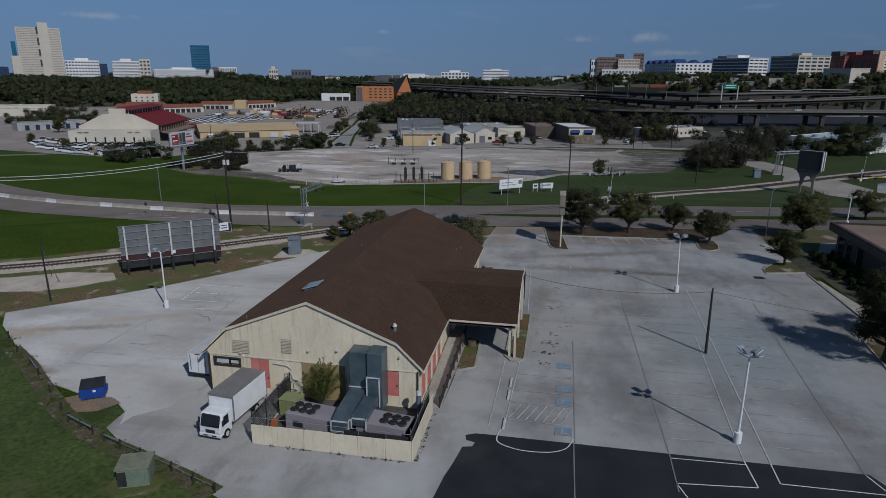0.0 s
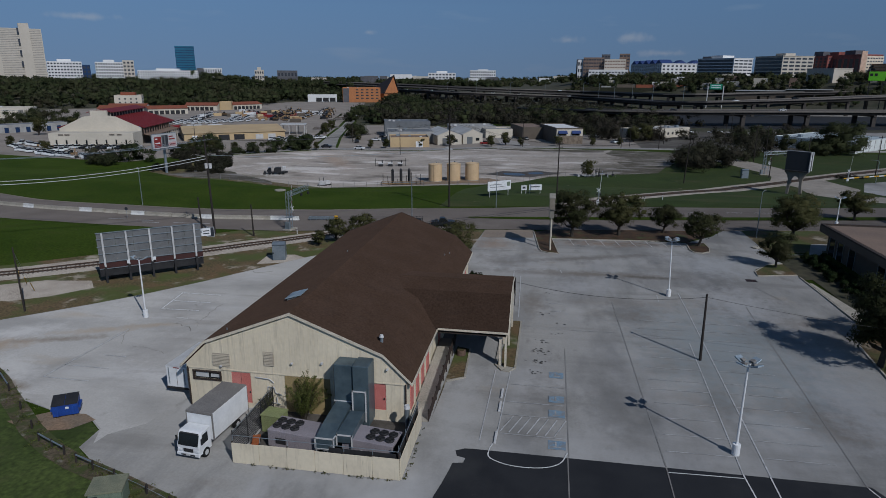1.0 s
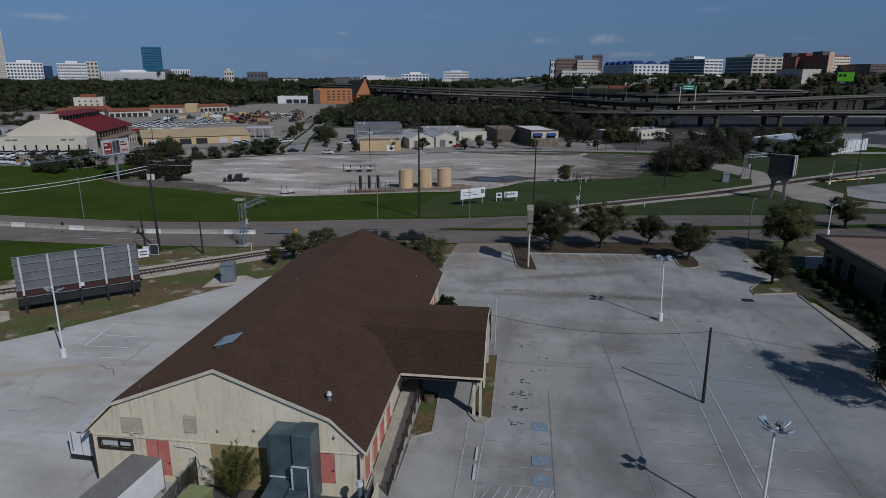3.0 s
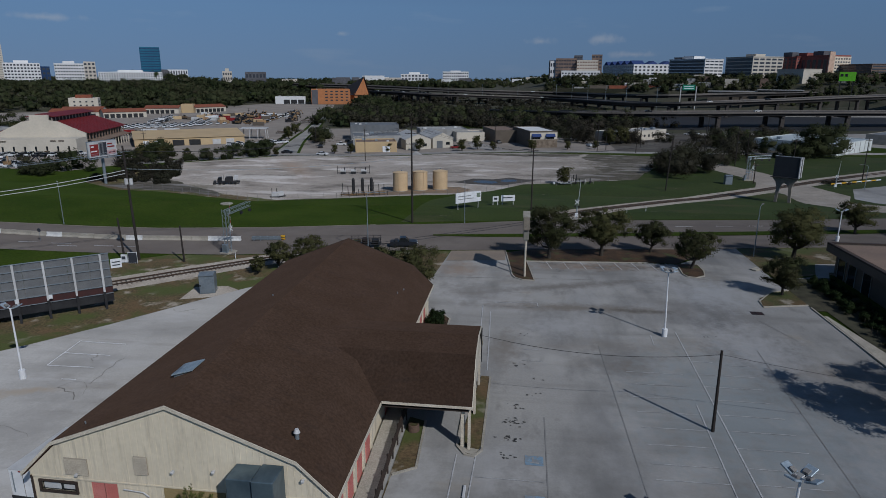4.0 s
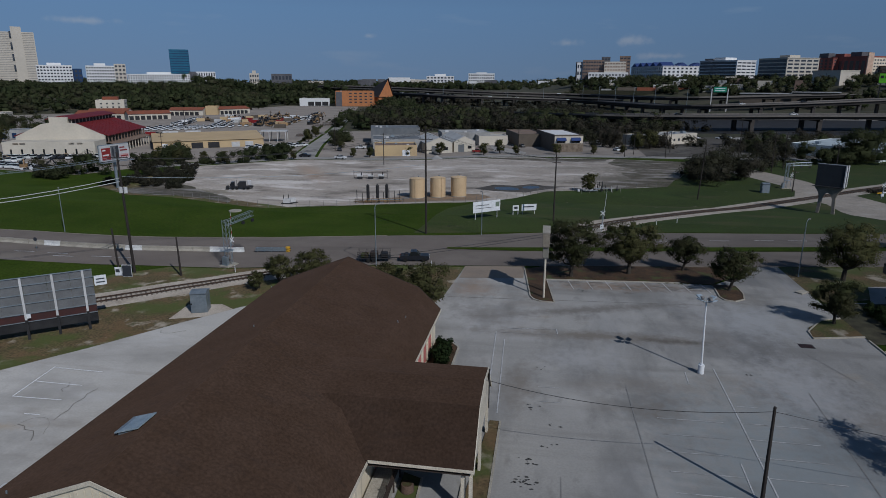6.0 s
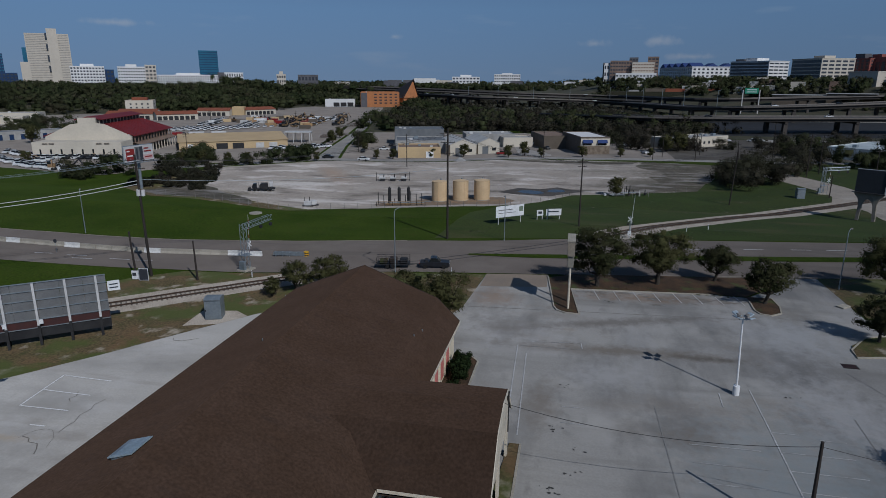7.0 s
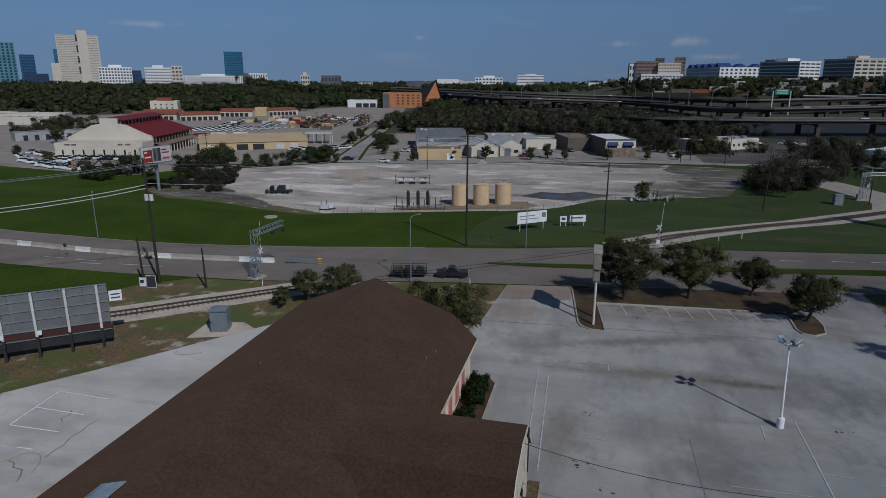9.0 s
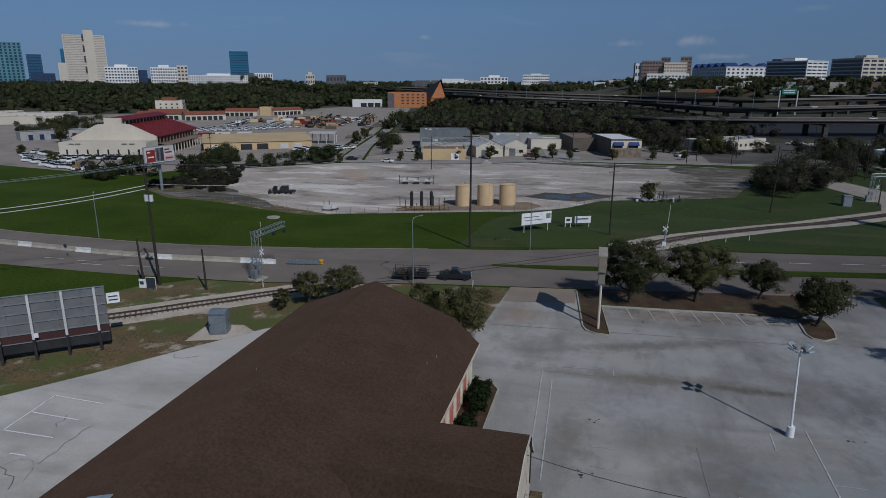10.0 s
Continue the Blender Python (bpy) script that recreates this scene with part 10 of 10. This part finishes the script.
PEACH = mat("peach_render", (0.52, 0.36, 0.27), (0.47, 0.33, 0.25), 0.05, 0.8, fine=0.3, bump=0)
CREAM = mat("cream_render", (0.62, 0.54, 0.43), (0.56, 0.49, 0.39), 0.05, 0.8, fine=0.3, bump=0)
wing_top = 60 - hz(395.7, 950)
part("pale_front", box(B(), -0.4, 9, -1.6, -0.2, 0, wing_top + 5), PEACH, rb_, "peach rendered stair front")
part("cream_front", box(B(), 9, 38.7, -1.2, -0.2, 0, wing_top - 1), CREAM, rb_, "cream rendered front")
wall_windows(rb_, ("y", -1.2, -1), 10, 38, 3, wing_top - 2, 6, 7, (0.6, 0.4))
corner_block("beige_block", "blank beige hospital annex", 327, 850, 33.2, 34.9, 39, 55, TOWERTAN, 1, 1, (0.01, 0.01), (1, 0.01))
corner_block("parking_deck", "long grey open parking deck with steel frames", 426, 900, 60, 80, 46, 38, TOWERBROWN, 1, 5, (0.98, 0.5), (1, 0.98))
for px_, py_, ww, hh in ((236, 790, 60, 14), (275, 772, 44, 16)):
    ls = tower("long_shed", "long low shed with dark wall and pale roof on the hillside", px_, py_, ww, hh, BROWNWALL, None, steps=False)
    part("roof", box(B(), -ww / 2 - 1, ww / 2 + 1, -1, ww * 0.6 + 1, hh - hz(px_, py_) + 2, hh - hz(px_, py_) + 2.5), PALEROOF, ls, "pale sheet roof")
for k in range(26):
    f = random.Random(k + 50)
    a, q = radians(f.uniform(3, 27)), f.uniform(860, 1010)
    x, y = q * math.sin(a), 40 + q * math.cos(a)
    tower("low_house", "small pale house among trees", x, y, f.uniform(10, 20), hz(x, y) + f.uniform(4.5, 7.5), f.choice((TOWERTAN, TOWERWHITE, TOWERBROWN, PALEROOF)), None, steps=False)
for k in range(22):
    f = random.Random(k + 90)
    x, y = f.uniform(-900, 700), f.uniform(1900, 2900)
    tower("far_block", "far pale block on the horizon", x, y, f.uniform(24, 60), f.uniform(20, 31), f.choice((TOWERWHITE, TOWERTAN, TOWERGREY)), None)
